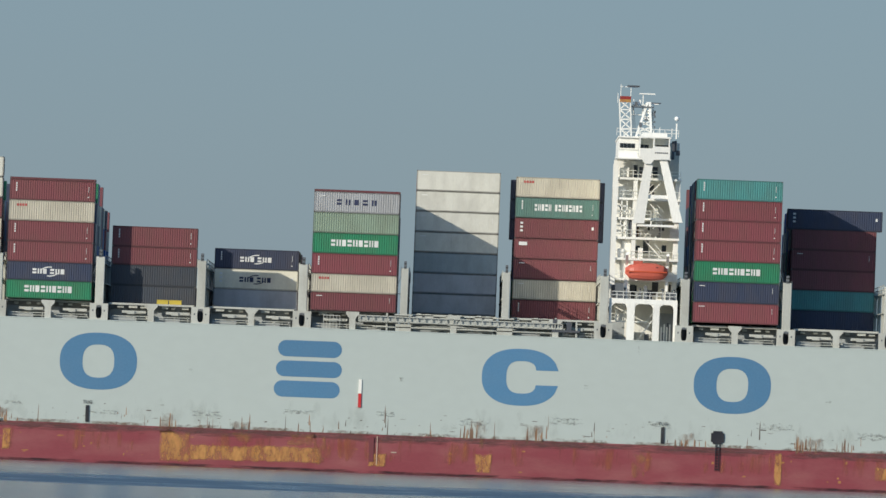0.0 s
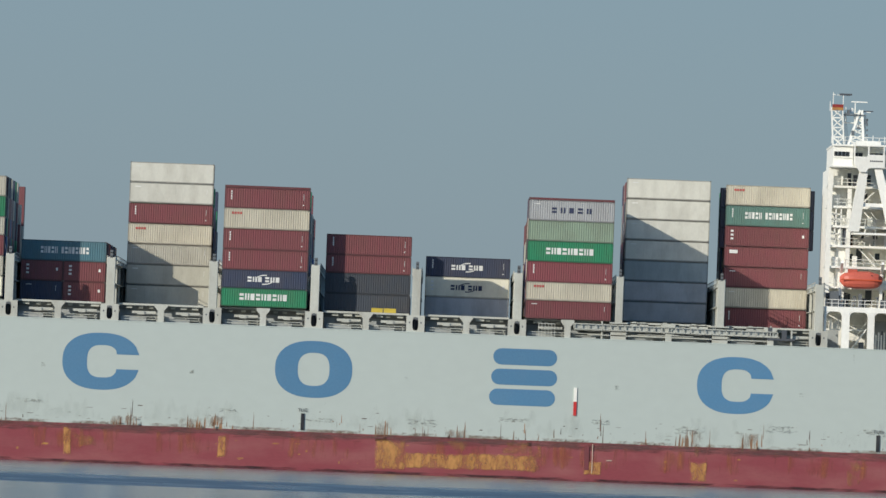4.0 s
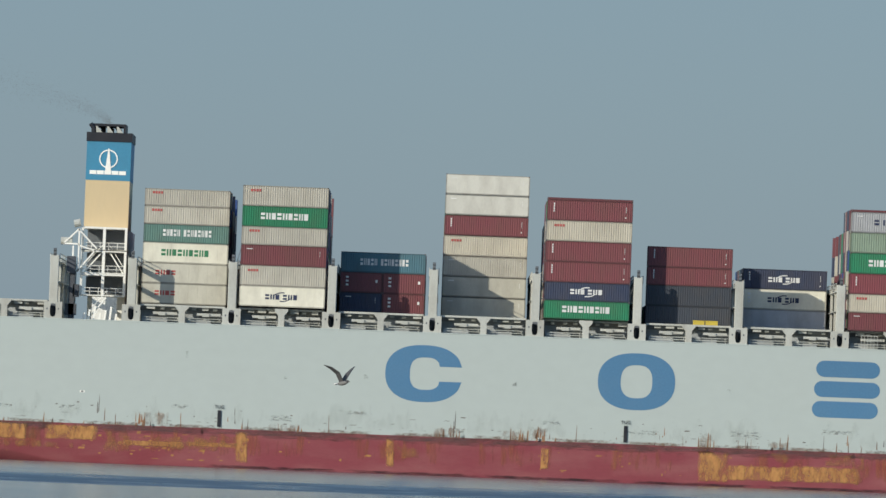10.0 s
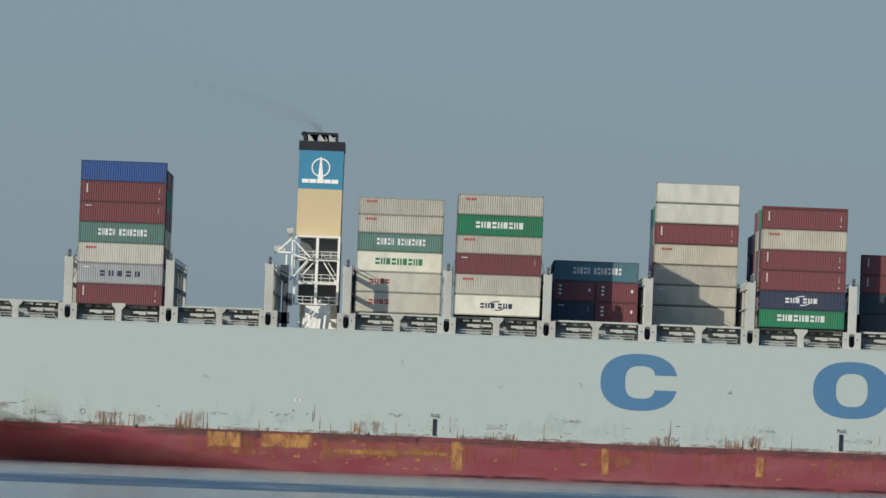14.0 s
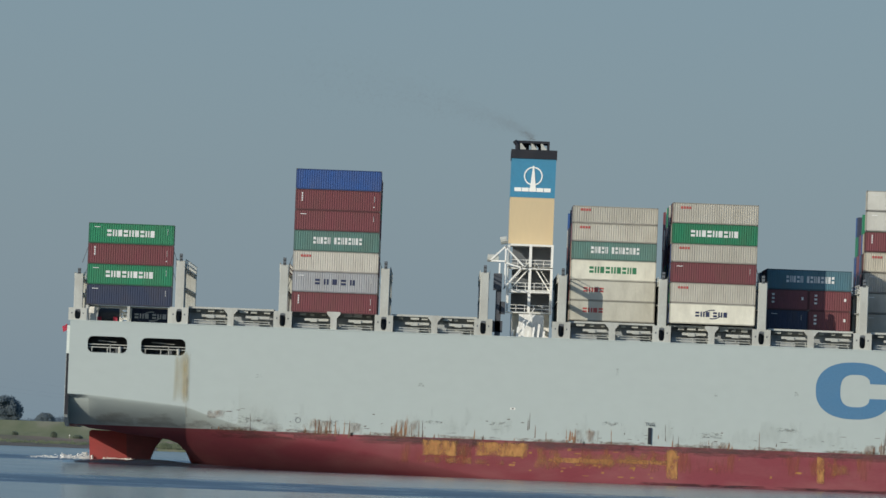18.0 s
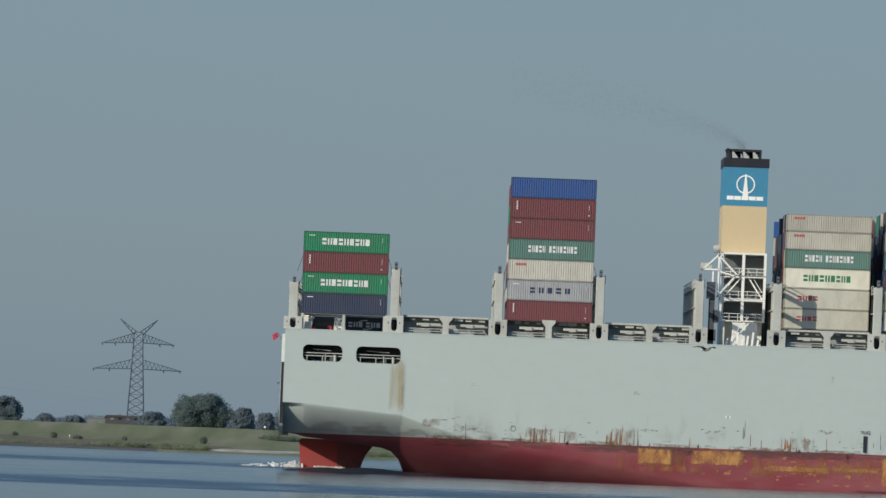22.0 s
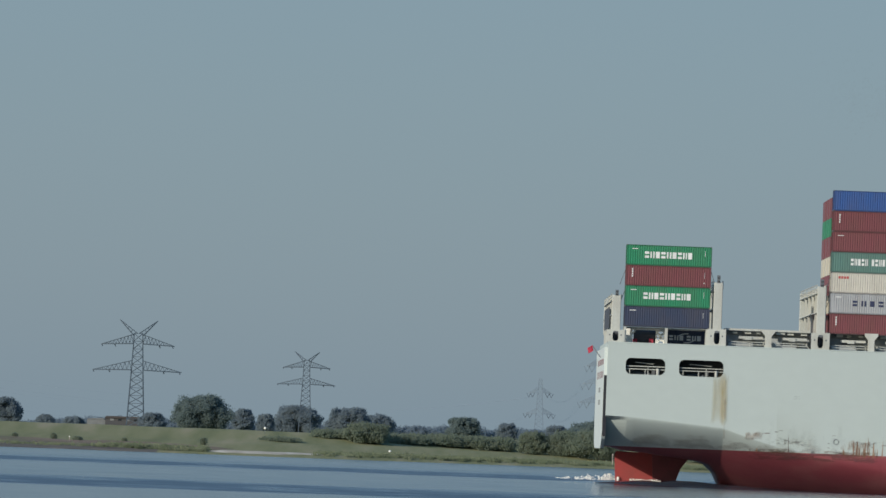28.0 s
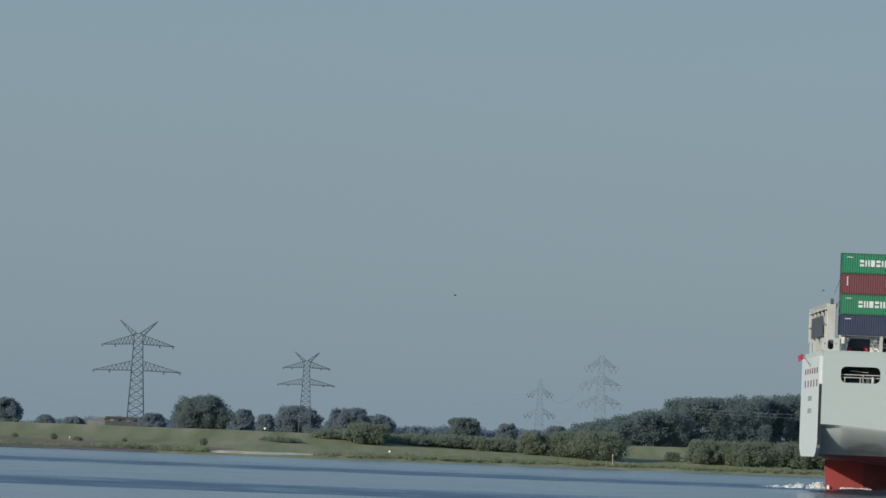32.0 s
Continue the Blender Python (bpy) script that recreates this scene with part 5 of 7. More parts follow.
for x, z in ((3.0, 26.4), (2.6, 35.2), (2.7, 40.8)):
    part("doorway", boxes((BX0 + x, BX0 + x + 0.8, 8.9, 9.02, z, z + 2.0)), DARK, house)
# flat dark sheets for recess shade, white lockers and clutter on the outside landings
for x0, x1, y, z0, z1 in ((2.75, 3.45, 6.6, 43.7, 45.5), (5.4, 6.4, 8.7, 44.0, 45.4), (2.5, 3.7, 4.9, 35.2, 37.5), (0.25, 1.5, 3.4, 26.3, 28.2), (5.3, 6.1, 3.8, 26.3, 27.6), (8.6, 9.6, 8.6, 27.0, 28.6)):
    part("dark_recess", boxes((BX0 + x0, BX0 + x1, y, y + 0.06, z0, z1)), DARK, house)
for x0, x1, y, z0, z1 in ((1.6, 2.4, 4.8, 35.1, 37.4), (8.4, 9.4, 4.9, 35.1, 36.9), (8.7, 9.5, 2.0, 26.3, 27.2), (7.6, 8.9, 4.8, 29.2, 30.2), (1.0, 1.9, 4.8, 32.1, 33.4), (3.9, 4.6, 4.8, 32.1, 33.6)):
    part("locker", boxes((BX0 + x0, BX0 + x1, y, y + 0.8, z0, z1)), WHITE, house)
for x, y, z in ((0.7, 3.0, 26.2), (2.2, 2.6, 26.2), (4.4, 3.0, 26.2), (7.6, 2.4, 26.2), (9.3, 2.4, 26.2), (6.9, 4.7, 35.1), (4.6, 4.7, 37.9), (1.2, 4.6, 37.9)):
    part("vent_post", bars(0.11, ((BX0 + x, y, z), (BX0 + x, y, z + 1.5)), ((BX0 + x - 0.3, y, z + 1.5), (BX0 + x + 0.15, y, z + 1.5))), STEEL, house)
# navigation bridge with its wing
wh = part("wheelhouse", boxes((BX0 + 0.55, BX0 + 3.4, 3.0, 20.0, 46.3, 49.2), (BX0 + 3.4, BX1 - 1.9, 5.2, 20.0, 46.3, 49.2), (BX0 + 0.45, BX1 - 1.9, 2.6, 20.5, 49.2, 49.42), (BX0 + 3.3, BX1 - 1.9, 0.7, 2.6, 49.2, 49.42)), WHITE, ship, "white wheelhouse with a band of dark windows")
for x0, x1, y in ((0.7, 1.2, 3.0), (1.25, 1.75, 3.0), (1.8, 2.3, 3.0), (2.35, 2.85, 3.0), (3.6, 4.2, 5.2), (4.25, 4.9, 5.2), (5.9, 6.5, 5.2), (6.55, 7.15, 5.2), (7.2, 7.8, 5.2)):
    part("window", boxes((BX0 + x0, BX0 + x1, y - 0.07, y + 0.02, 47.75, 48.4)), GLASS, wh)
part("window_sill", boxes((BX0 + 0.5, BX0 + 3.4, 2.82, 3.0, 47.5, 47.62)), WHITE, wh)
part("bulwark_shelf", boxes((BX0 + 0.5, BX0 + 3.4, 2.3, 3.0, 46.3, 46.5)), WHITE, wh)
part("wing_floor", boxes((BX0 + 0.1, BX0 + 8.0, 0.7, 5.2, 46.1, 46.3)), WHITE, wh)
for x in (3.4, 5.4, 7.6):
    part("roof_post", boxes((BX0 + x, BX0 + x + 0.18, 0.75, 0.95, 46.3, 49.2)), WHITE, wh)
bm = bmesh.new()
slab(bm, [(BX0 + 3.5, 46.6), (BX0 + 4.3, 45.5), (BX0 + 5.2, 45.5), (BX0 + 5.6, 46.1), (BX0 + 7.85, 46.2), (BX0 + 7.85, 48.0), (BX0 + 5.5, 48.0), (BX0 + 5.2, 47.7), (BX0 + 3.5, 47.7)], 0.6, 1.0)
part("bridge_wing", bm, WHITE, wh, "white bulwark of the bridge wing")
bm = bmesh.new()
for k in range(7):
    box(bm, BX0 + 5.7 + 0.27 * k, BX0 + 5.88 + 0.27 * k, 0.57, 0.61, 47.0, 47.2)
part("name_bar", bm, BLACK, wh)
bm = bmesh.new()
slab(bm, [(BX0 + 4.3, 45.7), (BX0 + 5.5, 45.7), (BX0 + 4.55, 37.0), (BX0 + 2.95, 37.0)], 1.0, 2.0)
part("wing_strut", bm, WHITE, wh, "broad white slanted strut")
bm = bmesh.new()
slab(bm, [(BX0 + 6.4, 46.1), (BX0 + 7.5, 46.1), (BX0 + 10.0, 37.3), (BX0 + 8.6, 37.3)], 1.0, 2.0)
part("wing_strut", bm, WHITE, wh, "broad white slanted strut")
part("wing_post", boxes((BX0 + 1.6, BX0 + 2.9, 5.2, 6.2, 26.3, 37.5)), WHITE, wh)
part("strut_tie", boxes((BX0 + 4.0, BX0 + 8.5, 1.3, 1.7, 40.6, 41.1), (BX0 + 3.6, BX1 - 1.0, 1.3, 4.2, 36.6, 36.9)), WHITE, wh)
part("shade_screen", boxes((BX1 - 1.8, BX1 - 0.4, 8.0, 20.0, 43.8, 48.9)), SHIP_GREY, wh)
part("wing_gear", boxes((BX1 - 1.7, BX1 - 1.3, 2.0, 2.6, 46.3, 48.9), (BX1 - 1.1, BX1 - 0.5, 2.0, 2.6, 46.9, 47.6), (BX1 - 1.3, BX1 - 1.0, 2.2, 2.5, 47.4, 49.0)), DARK, wh)
for x0, x1, z0, z1, m in ((1.75, 3.1, 37.4, 39.4, WHITE), (2.3, 3.9, 35.1, 37.3, RUST), (0.8, 1.9, 40.7, 42.3, WHITE), (3.7, 4.3, 43.7, 45.2, DARK), (0.9, 2.2, 43.7, 45.0, WHITE), (7.6, 8.4, 40.8, 42.0, SHIP_GREY), (5.9, 6.6, 37.9, 39.3, SHIP_GREY)):
    part("deck_box", boxes((BX0 + x0, BX0 + x1, 5.2, 6.2, z0, z1)), m, house)
for x, z in ((0.5, 35.1), (0.6, 37.9), (5.6, 35.1)):
    part("ladder_cage", bars(0.09, *[((BX0 + x + a, y, z), (BX0 + x + a, y, z + 2.5)) for a in (0, 0.75, 1.5) for y in (4.5, 5.1)], *[((BX0 + x, 4.5, z + h), (BX0 + x + 1.5, 4.5, z + h)) for h in (0.8, 1.6, 2.45)]), WHITE, house)
for x, z, w, h in ((4.9, 44.0, 0.7, 1.9), (5.2, 41.0, 0.8, 1.8), (1.0, 38.2, 0.8, 1.9), (4.7, 33.0, 0.8, 1.9), (1.0, 30.0, 0.9, 1.9), (6.2, 27.0, 0.9, 1.9)):
    part("doorway", boxes((BX0 + x, BX0 + x + w, 8.9, 9.02, z, z + h)), DARK, house)
# portal of three bays at the foot
pt = part("portal_beam", boxes((BX0, BX1 - 0.1, 0.8, 3.6, 25.5, 26.2)), WHITE, ship, "white portal frame below the bridge")
for x0, x1 in ((0.0, 0.35), (2.55, 3.65), (6.25, 7.2), (9.2, 9.7)):
    part("portal_post", boxes((BX0 + x0, BX0 + x1, 0.8, 1.8, DECK - 0.2, 25.5)), WHITE, pt)
bm = bmesh.new()
for x0, x1 in ((0.35, 2.55), (3.65, 6.25), (7.2, 9.2)):
    for s, c in ((1, x0), (-1, x1)):
        slab(bm, [(BX0 + c, 25.5), (BX0 + c + s * 0.6, 25.5), (BX0 + c + s * 0.18, 25.3), (BX0 + c, 24.9)][::s], 0.85, 1.75)
part("portal_knee", bm, WHITE, pt)
# plate added out of sight behind the beam to shade the wall below
part("boat_deck", boxes((BX0 + 0.05, BX1 - 0.15, 3.6, 9.0, 25.72, 26.0)), WHITE, pt)
# inner walls carry the shade of the portal bays in their grey
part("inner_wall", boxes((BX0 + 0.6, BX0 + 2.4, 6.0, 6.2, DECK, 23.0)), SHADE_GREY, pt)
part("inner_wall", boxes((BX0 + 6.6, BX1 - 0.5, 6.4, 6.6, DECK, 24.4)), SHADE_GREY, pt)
for x, y, z0, z1, w in ((0.9, 3.2, 23.1, 24.6, 0.35), (1.5, 3.6, 23.1, 24.2, 0.5), (2.1, 3.2, 23.1, 24.9, 0.2), (7.7, 3.0, 20.4, 21.6, 0.5), (8.4, 3.4, 20.4, 23.0, 0.25), (5.2, 3.4, 20.4, 21.3, 0.7)):
    part("deck_fitting", boxes((BX0 + x, BX0 + x + w, y, y + 0.5, z0, z1)), WHITE if z0 > 22 else STEEL, pt)
bm = bmesh.new()
stairs(bm, BX0 + 4.2, DECK, BX0 + 6.2, 23.2, 3.0)
box(bm, BX0 + 0.4, BX0 + 2.5, 3.4, 4.4, 22.9, 23.1)
box(bm, BX0 + 3.8, BX0 + 6.1, 3.4, 4.4, 22.9, 23.1)
railing(bm, BX0 + 0.4, BX0 + 2.5, 3.4, 23.1, 0.5)
for k in range(4):
    bar(bm, (BX0 + 7.6 + 0.4 * k, 3.0, DECK), (BX0 + 7.6 + 0.4 * k, 3.0, 22.4 + 0.4 * (k % 2)), 0.1)
part("boat_deck_gear", bm, WHITE, pt)
for b in ((BX0 + 0.7, BX0 + 2.0, 1.2, 2.4, 26.2, 28.4), (BX0 + 8.0, BX0 + 9.2, 1.4, 2.6, 26.2, 27.4), (BX0 + 4.9, BX0 + 5.4, 3.0, 3.5, 26.2, 28.2)):
    part("deck_locker", boxes(b), STEEL, pt)
bm = bmesh.new()
railing(bm, BX0 + 0.1, BX1 - 0.3, 0.9, 26.2, 0.9)
part("rail", bm, WHITE, pt)
bm = bmesh.new()
for x in (BX0 + 2.3, BX0 + 8.1):
    bar(bm, (x, 3.6, 26.2), (x, 3.2, 31.2), 0.2)
    bar(bm, (x, 3.2, 31.2), (x, 0.9, 32.6), 0.2)
part("davit", bm, WHITE, pt)

# lifeboat
lbt = tagged(new("lifeboat"), label="orange enclosed lifeboat hung in white davits", category="boat")
aboard(lbt, BX0 + 5.15, 2.3, 30.15)
bm = bmesh.new()
rings = []
for k in range(11):
    f = k / 10
    x = -3.05 + 6.1 * f
    e = (1 - abs(2 * f - 1) ** 3.2) ** 0.5 if 0 < f < 1 else 0.05
    top = 1.15 * (0.35 + 0.65 * e) + (0.12 if 0.25 < f < 0.75 else 0)
    rings.append([bm.verts.new((x, 1.15 * max(0.12, e) * math.copysign(abs(math.cos(a)) ** 0.8, math.cos(a)), (top if math.sin(a) > 0 else 1.25 * max(0.25, e ** 0.7)) * math.copysign(abs(math.sin(a)) ** 0.9, math.sin(a)))) for a in (2 * math.pi * i / 14 for i in range(14))])
for p, q in zip(rings, rings[1:]):
    for i in range(14):
        bm.faces.new((p[i], p[(i + 1) % 14], q[(i + 1) % 14], q[i]))
bm.faces.new(rings[0])
bm.faces.new(rings[-1])
part("hull", bm, ORANGE, lbt)
part("rubbing_strake", boxes((-2.9, 2.9, -1.2, -1.08, -0.12, 0.06)), paint("faded_orange", (0.6, 0.09, 0.03), 0.5), lbt)
part("cabin", boxes((-1.9, -0.6, -0.6, 0.6, 0.9, 1.5)), ORANGE, lbt)
for x in (-1.0, 0.2, 1.3):
    part("porthole", boxes((x, x + 0.3, -0.98, -0.9, 0.45, 0.7)), GLASS, lbt)

FRAME_RED = paint("flag_dark_red", (0.28, 0.03, 0.025), 0.8)
# masts and aerials
mast = part("radar_mast", bars(0.16, *[((BX0 + x, y, 49.4), (BX0 + 4.9 + (x - 4.3) * 0.12, 14 + (y - 14) * 0.3, 54.9)) for x in (3.1, 5.45) for y in (13.0, 15.0)]), WHITE, ship, "white lattice radar mast")
bm = bmesh.new()
for k in range(6):
    z = 49.7 + k * 0.85
    f = 1 - 0.88 * (z - 49.4) / 5.5
    g = 0.6 * (z - 49.4) / 5.5
    for y in (14 - f, 14 + f):
        bar(bm, (BX0 + 4.3 + g - 1.15 * f, y, z), (BX0 + 4.3 + g + 1.15 * f, y, z + 0.8), 0.08)
        bar(bm, (BX0 + 4.3 + g + 1.15 * f, y, z), (BX0 + 4.3 + g - 1.15 * f, y, z + 0.8), 0.08)
part("lattice", bm, WHITE, mast)
part("yard", boxes((BX0 + 2.5, BX0 + 4.7, 14, 15, 53.0, 53.12), (BX0 + 2.5, BX0 + 4.6, 14, 15, 54.4, 54.52), (BX0 + 4.0, BX0 + 4.14, 14.2, 14.4, 53, 56.0), (BX0 + 2.7, BX0 + 2.8, 14.2, 14.4, 53, 55.3), (BX0 + 3.3, BX0 + 3.8, 14.1, 14.4, 54.5, 55.2), (BX0 + 5.4, BX0 + 6.3, 14, 14.3, 54.6, 54.72), (BX0 + 5.6, BX0 + 5.7, 14, 14.2, 51.5, 54.6)), WHITE, mast)
part("radar_scanner", boxes((BX0 + 3.5, BX0 + 5.8, 14.0, 14.2, 56.02, 56.18)), WHITE, mast, "white radar scanner bar")
part("radar_scanner", boxes((BX0 + 5.2, BX0 + 6.7, 14.0, 14.2, 54.72, 54.88)), DARK, mast, "dark radar scanner bar")
part("crosstree", boxes((BX0 + 2.3, BX0 + 5.6, 13.2, 14.8, 54.1, 54.25), (BX0 + 2.9, BX0 + 3.3, 13.4, 14.0, 54.25, 54.9), (BX0 + 4.4, BX0 + 5.0, 13.4, 14.2, 52.2, 52.7), (BX0 + 3.6, BX0 + 4.0, 13.0, 13.6, 51.2, 51.9), (BX0 + 5.6, BX0 + 5.9, 13.2, 13.6, 52.9, 53.6)), STEEL, mast, "dull grey platform with small gear")
part("signal_lamps", boxes(*[(BX0 + 5.75, BX0 + 5.95, 13.2, 13.4, 50.4 + 0.75 * k, 50.7 + 0.75 * k) for k in range(5)]), STEEL, mast)
part("halyards", bars(0.025, *[((BX0 + 2.5 + 0.25 * k, 13.4, 49.5), (BX0 + 2.4 + 0.12 * k, 13.8, 54.2)) for k in range(4)], *[((BX0 + 5.0 + 0.3 * k, 13.4, 49.5), (BX0 + 5.5, 13.8, 54.0)) for k in range(3)]), STEEL, mast)
sm = part("signal_mast", bars(0.08, *[((BX0 + x + 0.25, y, 49.4), (BX0 + x - 0.15, y, 55.2)) for x in (0.8, 2.35) for y in (13.0, 14.4)]), WHITE, ship, "white square lattice signal mast")
bm = bmesh.new()
for k in range(4):
    z = 49.5 + 1.4 * k
    a, b = 1.05 - 0.1 * k, 2.6 - 0.1 * k
    for y in (13.0, 14.4):
        bar(bm, (BX0 + a, y, z), (BX0 + b - 0.1, y, z + 1.4), 0.06)
        bar(bm, (BX0 + b, y, z), (BX0 + a - 0.1, y, z + 1.4), 0.06)
        bar(bm, (BX0 + a - 0.1, y, z + 1.4), (BX0 + b - 0.1, y, z + 1.4), 0.06)
part("lattice", bm, WHITE, sm)
part("aerials", bars(0.05, ((BX0 + 0.8, 13, 55.2), (BX0 + 0.8, 13, 57.3)), ((BX0 + 0.85, 13.5, 57.0), (BX0 + 3.2, 13.5, 56.95)), ((BX0 + 2.25, 13, 55.2), (BX0 + 2.25, 13, 56.9)), ((BX0 + 0.4, 13, 54.6), (BX0 + 0.4, 13, 56.0))), WHITE, sm)
part("radar_scanner", boxes((BX0 + 1.7, BX0 + 3.5, 13.0, 13.2, 56.95, 57.2)), DARK, sm, "dark radar scanner bar")
bm = boxes((BX0 + 0.7, BX0 + 2.3, 12.8, 12.86, 54.75, 55.15))
part("ensign_yellow", bm, PRIMER, sm, "yellow lower half of a flag")
part("ensign_red", boxes((BX0 + 0.7, BX0 + 2.3, 12.8, 12.86, 55.15, 55.6)), FRAME_RED, sm, "red upper half of a flag")
bm = bmesh.new()
bmesh.ops.create_icosphere(bm, subdivisions=2, radius=0.36, matrix=Matrix.Translation((BX1 - 1.0, 6, 52.3)))
bar(bm, (BX1 - 1.0, 6, 49.4), (BX1 - 1.0, 6, 51.6), 0.1)
part("satellite_dome", bm, WHITE, wh, "white aerial dome on a post")
bm = bmesh.new()
railing(bm, BX0 + 0.2, BX1 - 0.8, 2.4, 49.5, 0.9)
box(bm, BX0 + 4.0, BX0 + 7.5, 6, 8, 49.5, 50.2)
for k in range(4):
    bar(bm, (BX0 + 5.6 + 0.9 * k, 8 + k, 49.5), (BX0 + 5.6 + 0.9 * k, 8 + k, 50.6 + 0.5 * (k % 2)), 0.06)
part("top_rail", bm, WHITE, wh)

# ---- funnel and its casing ----
FX0, FX1 = -128.4, -122.05
fun = part("funnel", boxes((FX0, FX1, 13.0, 24.0, 33.7, 40.6)), BUFF, ship, "funnel, buff below, blue above, black top")
bm = bmesh.new()
slab(bm, [(FX0 - 0.02, 40.6), (FX1 + 0.02, 40.6), (FX1 + 0.05, 46.2), (FX0, 46.2)], 12.96, 24.04)
part("blue_band", bm, FUNNEL_BLUE, fun, "bright blue band")
part("black_top", boxes((FX0 - 0.1, FX1 + 0.15, 12.85, 24.1, 46.2, 47.5)), BLACK, fun, "black funnel top")
for k, x in enumerate((-127.6, -126.3, -125.2, -124.2)):
    bm = bmesh.new()
    bar(bm, (x, 15 + 2 * k, 47.4), (x, 15 + 2 * k, 48.3), 0.38, 8)
    bar(bm, (x, 15 + 2 * k, 48.15), (x - 0.5, 15 + 2 * k, 48.8), 0.34, 8)
    part("exhaust_pipe", bm, BLACK, fun, "sooty exhaust pipe")
part("pipe_cap", boxes((-127.9, -123.0, 15, 22, 48.5, 48.85), (-123.3, -123.0, 15, 22, 47.5, 48.5), (-127.9, -127.6, 15, 22, 47.5, 48.5)), BLACK, fun)
for x in (-127.2, -125.6, -124.2):
    bm = bmesh.new()
    slab(bm, [(x, 47.5), (x + 0.9, 47.5), (x + 0.15, 48.45), (x - 0.1, 48.45)], 14.6, 14.7)
    part("baffle_plate", bm, SHIP_GREY, fun, "small pale baffle plate")
cx = (FX0 + FX1) / 2
em = bmesh.new()
ring(em, oval(cx, 43.7, 1.35, 1.35, n=40, power=2), oval(cx, 43.7, 1.17, 1.17, n=40, power=2), 12.90, 12.96)
slab(em, [(cx - 0.42, 42.0), (cx + 0.42, 42.0), (cx + 0.08, 45.2), (cx - 0.08, 45.2)], 12.88, 12.95)
part("emblem", em, WHITE, fun, "white ring and spire emblem")
em = bmesh.new()
for k in range(5):
    x = cx - 2.65 + 1.06 * k
    box(em, x, x + 0.98, 12.9, 12.96, 41.45, 42.0)
part("emblem_bars", em, WHITE, fun)
cas = part("funnel_casing", boxes((FX0 + 0.9, FX1 - 0.1, 13.4, 40, DECK - 0.3, 33.7)), WHITE, ship, "white engine casing under the funnel")
for z0, z1 in ((30.5, 33.5), (27.2, 30.2), (24.0, 26.8)):
    c = part("frame", boxes((FX0 - 0.1, FX1 + 0.1, 9.6, 13.4, z1, z1 + 0.28), (FX0 - 0.1, FX1 + 0.1, 9.6, 13.4, z0 - 0.15, z0), (FX0 - 0.1, FX0 + 0.22, 9.6, 10, z0, z1), (cx - 0.2, cx + 0.2, 9.6, 10, z0, z1), (FX1 - 0.25, FX1 + 0.1, 9.6, 10, z0, z1)), WHITE, cas)
    # dark sheets on the white casing stand for shade in open bays
    part("shadowed_bay", boxes((FX0 + 0.6, cx - 0.1, 13.1, 13.39, z0 + 0.2, z1 - 0.1), (cx + 0.1, FX1 - 0.15, 13.1, 13.39, z0 + 0.2, z1 - 0.1)), STEEL, c)
    bm = bmesh.new()
    railing(bm, FX0 + 0.1, FX1, 9.75, z0, 1.1)
    part("rail", bm, WHITE, c)
bm = bmesh.new()
stairs(bm, FX0 + 0.4, 27.2, FX0 + 3.0, 30.3, 10.2)
stairs(bm, FX0 + 4.0, 30.2, FX0 + 6.0, 27.2, 10.2)
part("outside_stairs", bm, WHITE, cas)
bm = bmesh.new()
for a, b in (((-128.8, 9, 33.4), (-131.0, 9, 31.2)), ((-128.8, 9, 31.0), (-126.0, 9, 30.2)), ((-126.4, 9, 30.4), (-129.0, 9, 27.2)), ((-128.8, 9, 33.4), (-128.8, 9, 27.2)), ((-128.8, 9, 33.2), (-126.2, 9, 30.6)), ((-131.0, 9, 31.2), (-128.8, 9, 31.2)), ((-129.6, 9, 30.9), (-129.6, 9, 27.6))):
    bm = bmesh.new()
    bar(bm, a, b, 0.11)
    part("crane_arm", bm, WHITE, cas, "white crane arm")
bm = boxes((-130.4, -129.2, 8.5, 10.5, 27.0, 29.4), (-130.0, -129.2, 9, 11, 20.5, 27.0), (-130.5, -128.9, 9, 11, 21, 22.6), (-129.4, -128.6, 9, 11, 23.6, 25.4))
part("crane_house", bm, DARK, cas)
bm = bmesh.new()
bar(bm, (-131.4, 9.5, 31.6), (-129.8, 9.5, 31.6), 0.55, 10)
part("vent_cowl", bm, SHIP_GREY, cas)
bm = bmesh.new()
bar(bm, (-129.6, 9.5, 34.1), (-128.7, 9.5, 34.3), 0.55, 10)
part("vent_cowl", bm, SHIP_GREY, cas)
bm = bmesh.new()
for k in range(7):
    a = -127.6 + 0.75 * k
    bar(bm, (a, 4 + 0.3 * k, DECK - 0.3), (a + 0.2, 4 + 0.3 * k, 21.3 + 0.5 * (k % 3)), 0.14)
stairs(bm, -127.0, DECK, -124.4, 23.6, 5)
part("deck_gear", bm, WHITE, cas)
part("deck_wall", boxes((-126.6, -123.0, 8.5, 9.0, DECK, 23.7)), WHITE, cas)

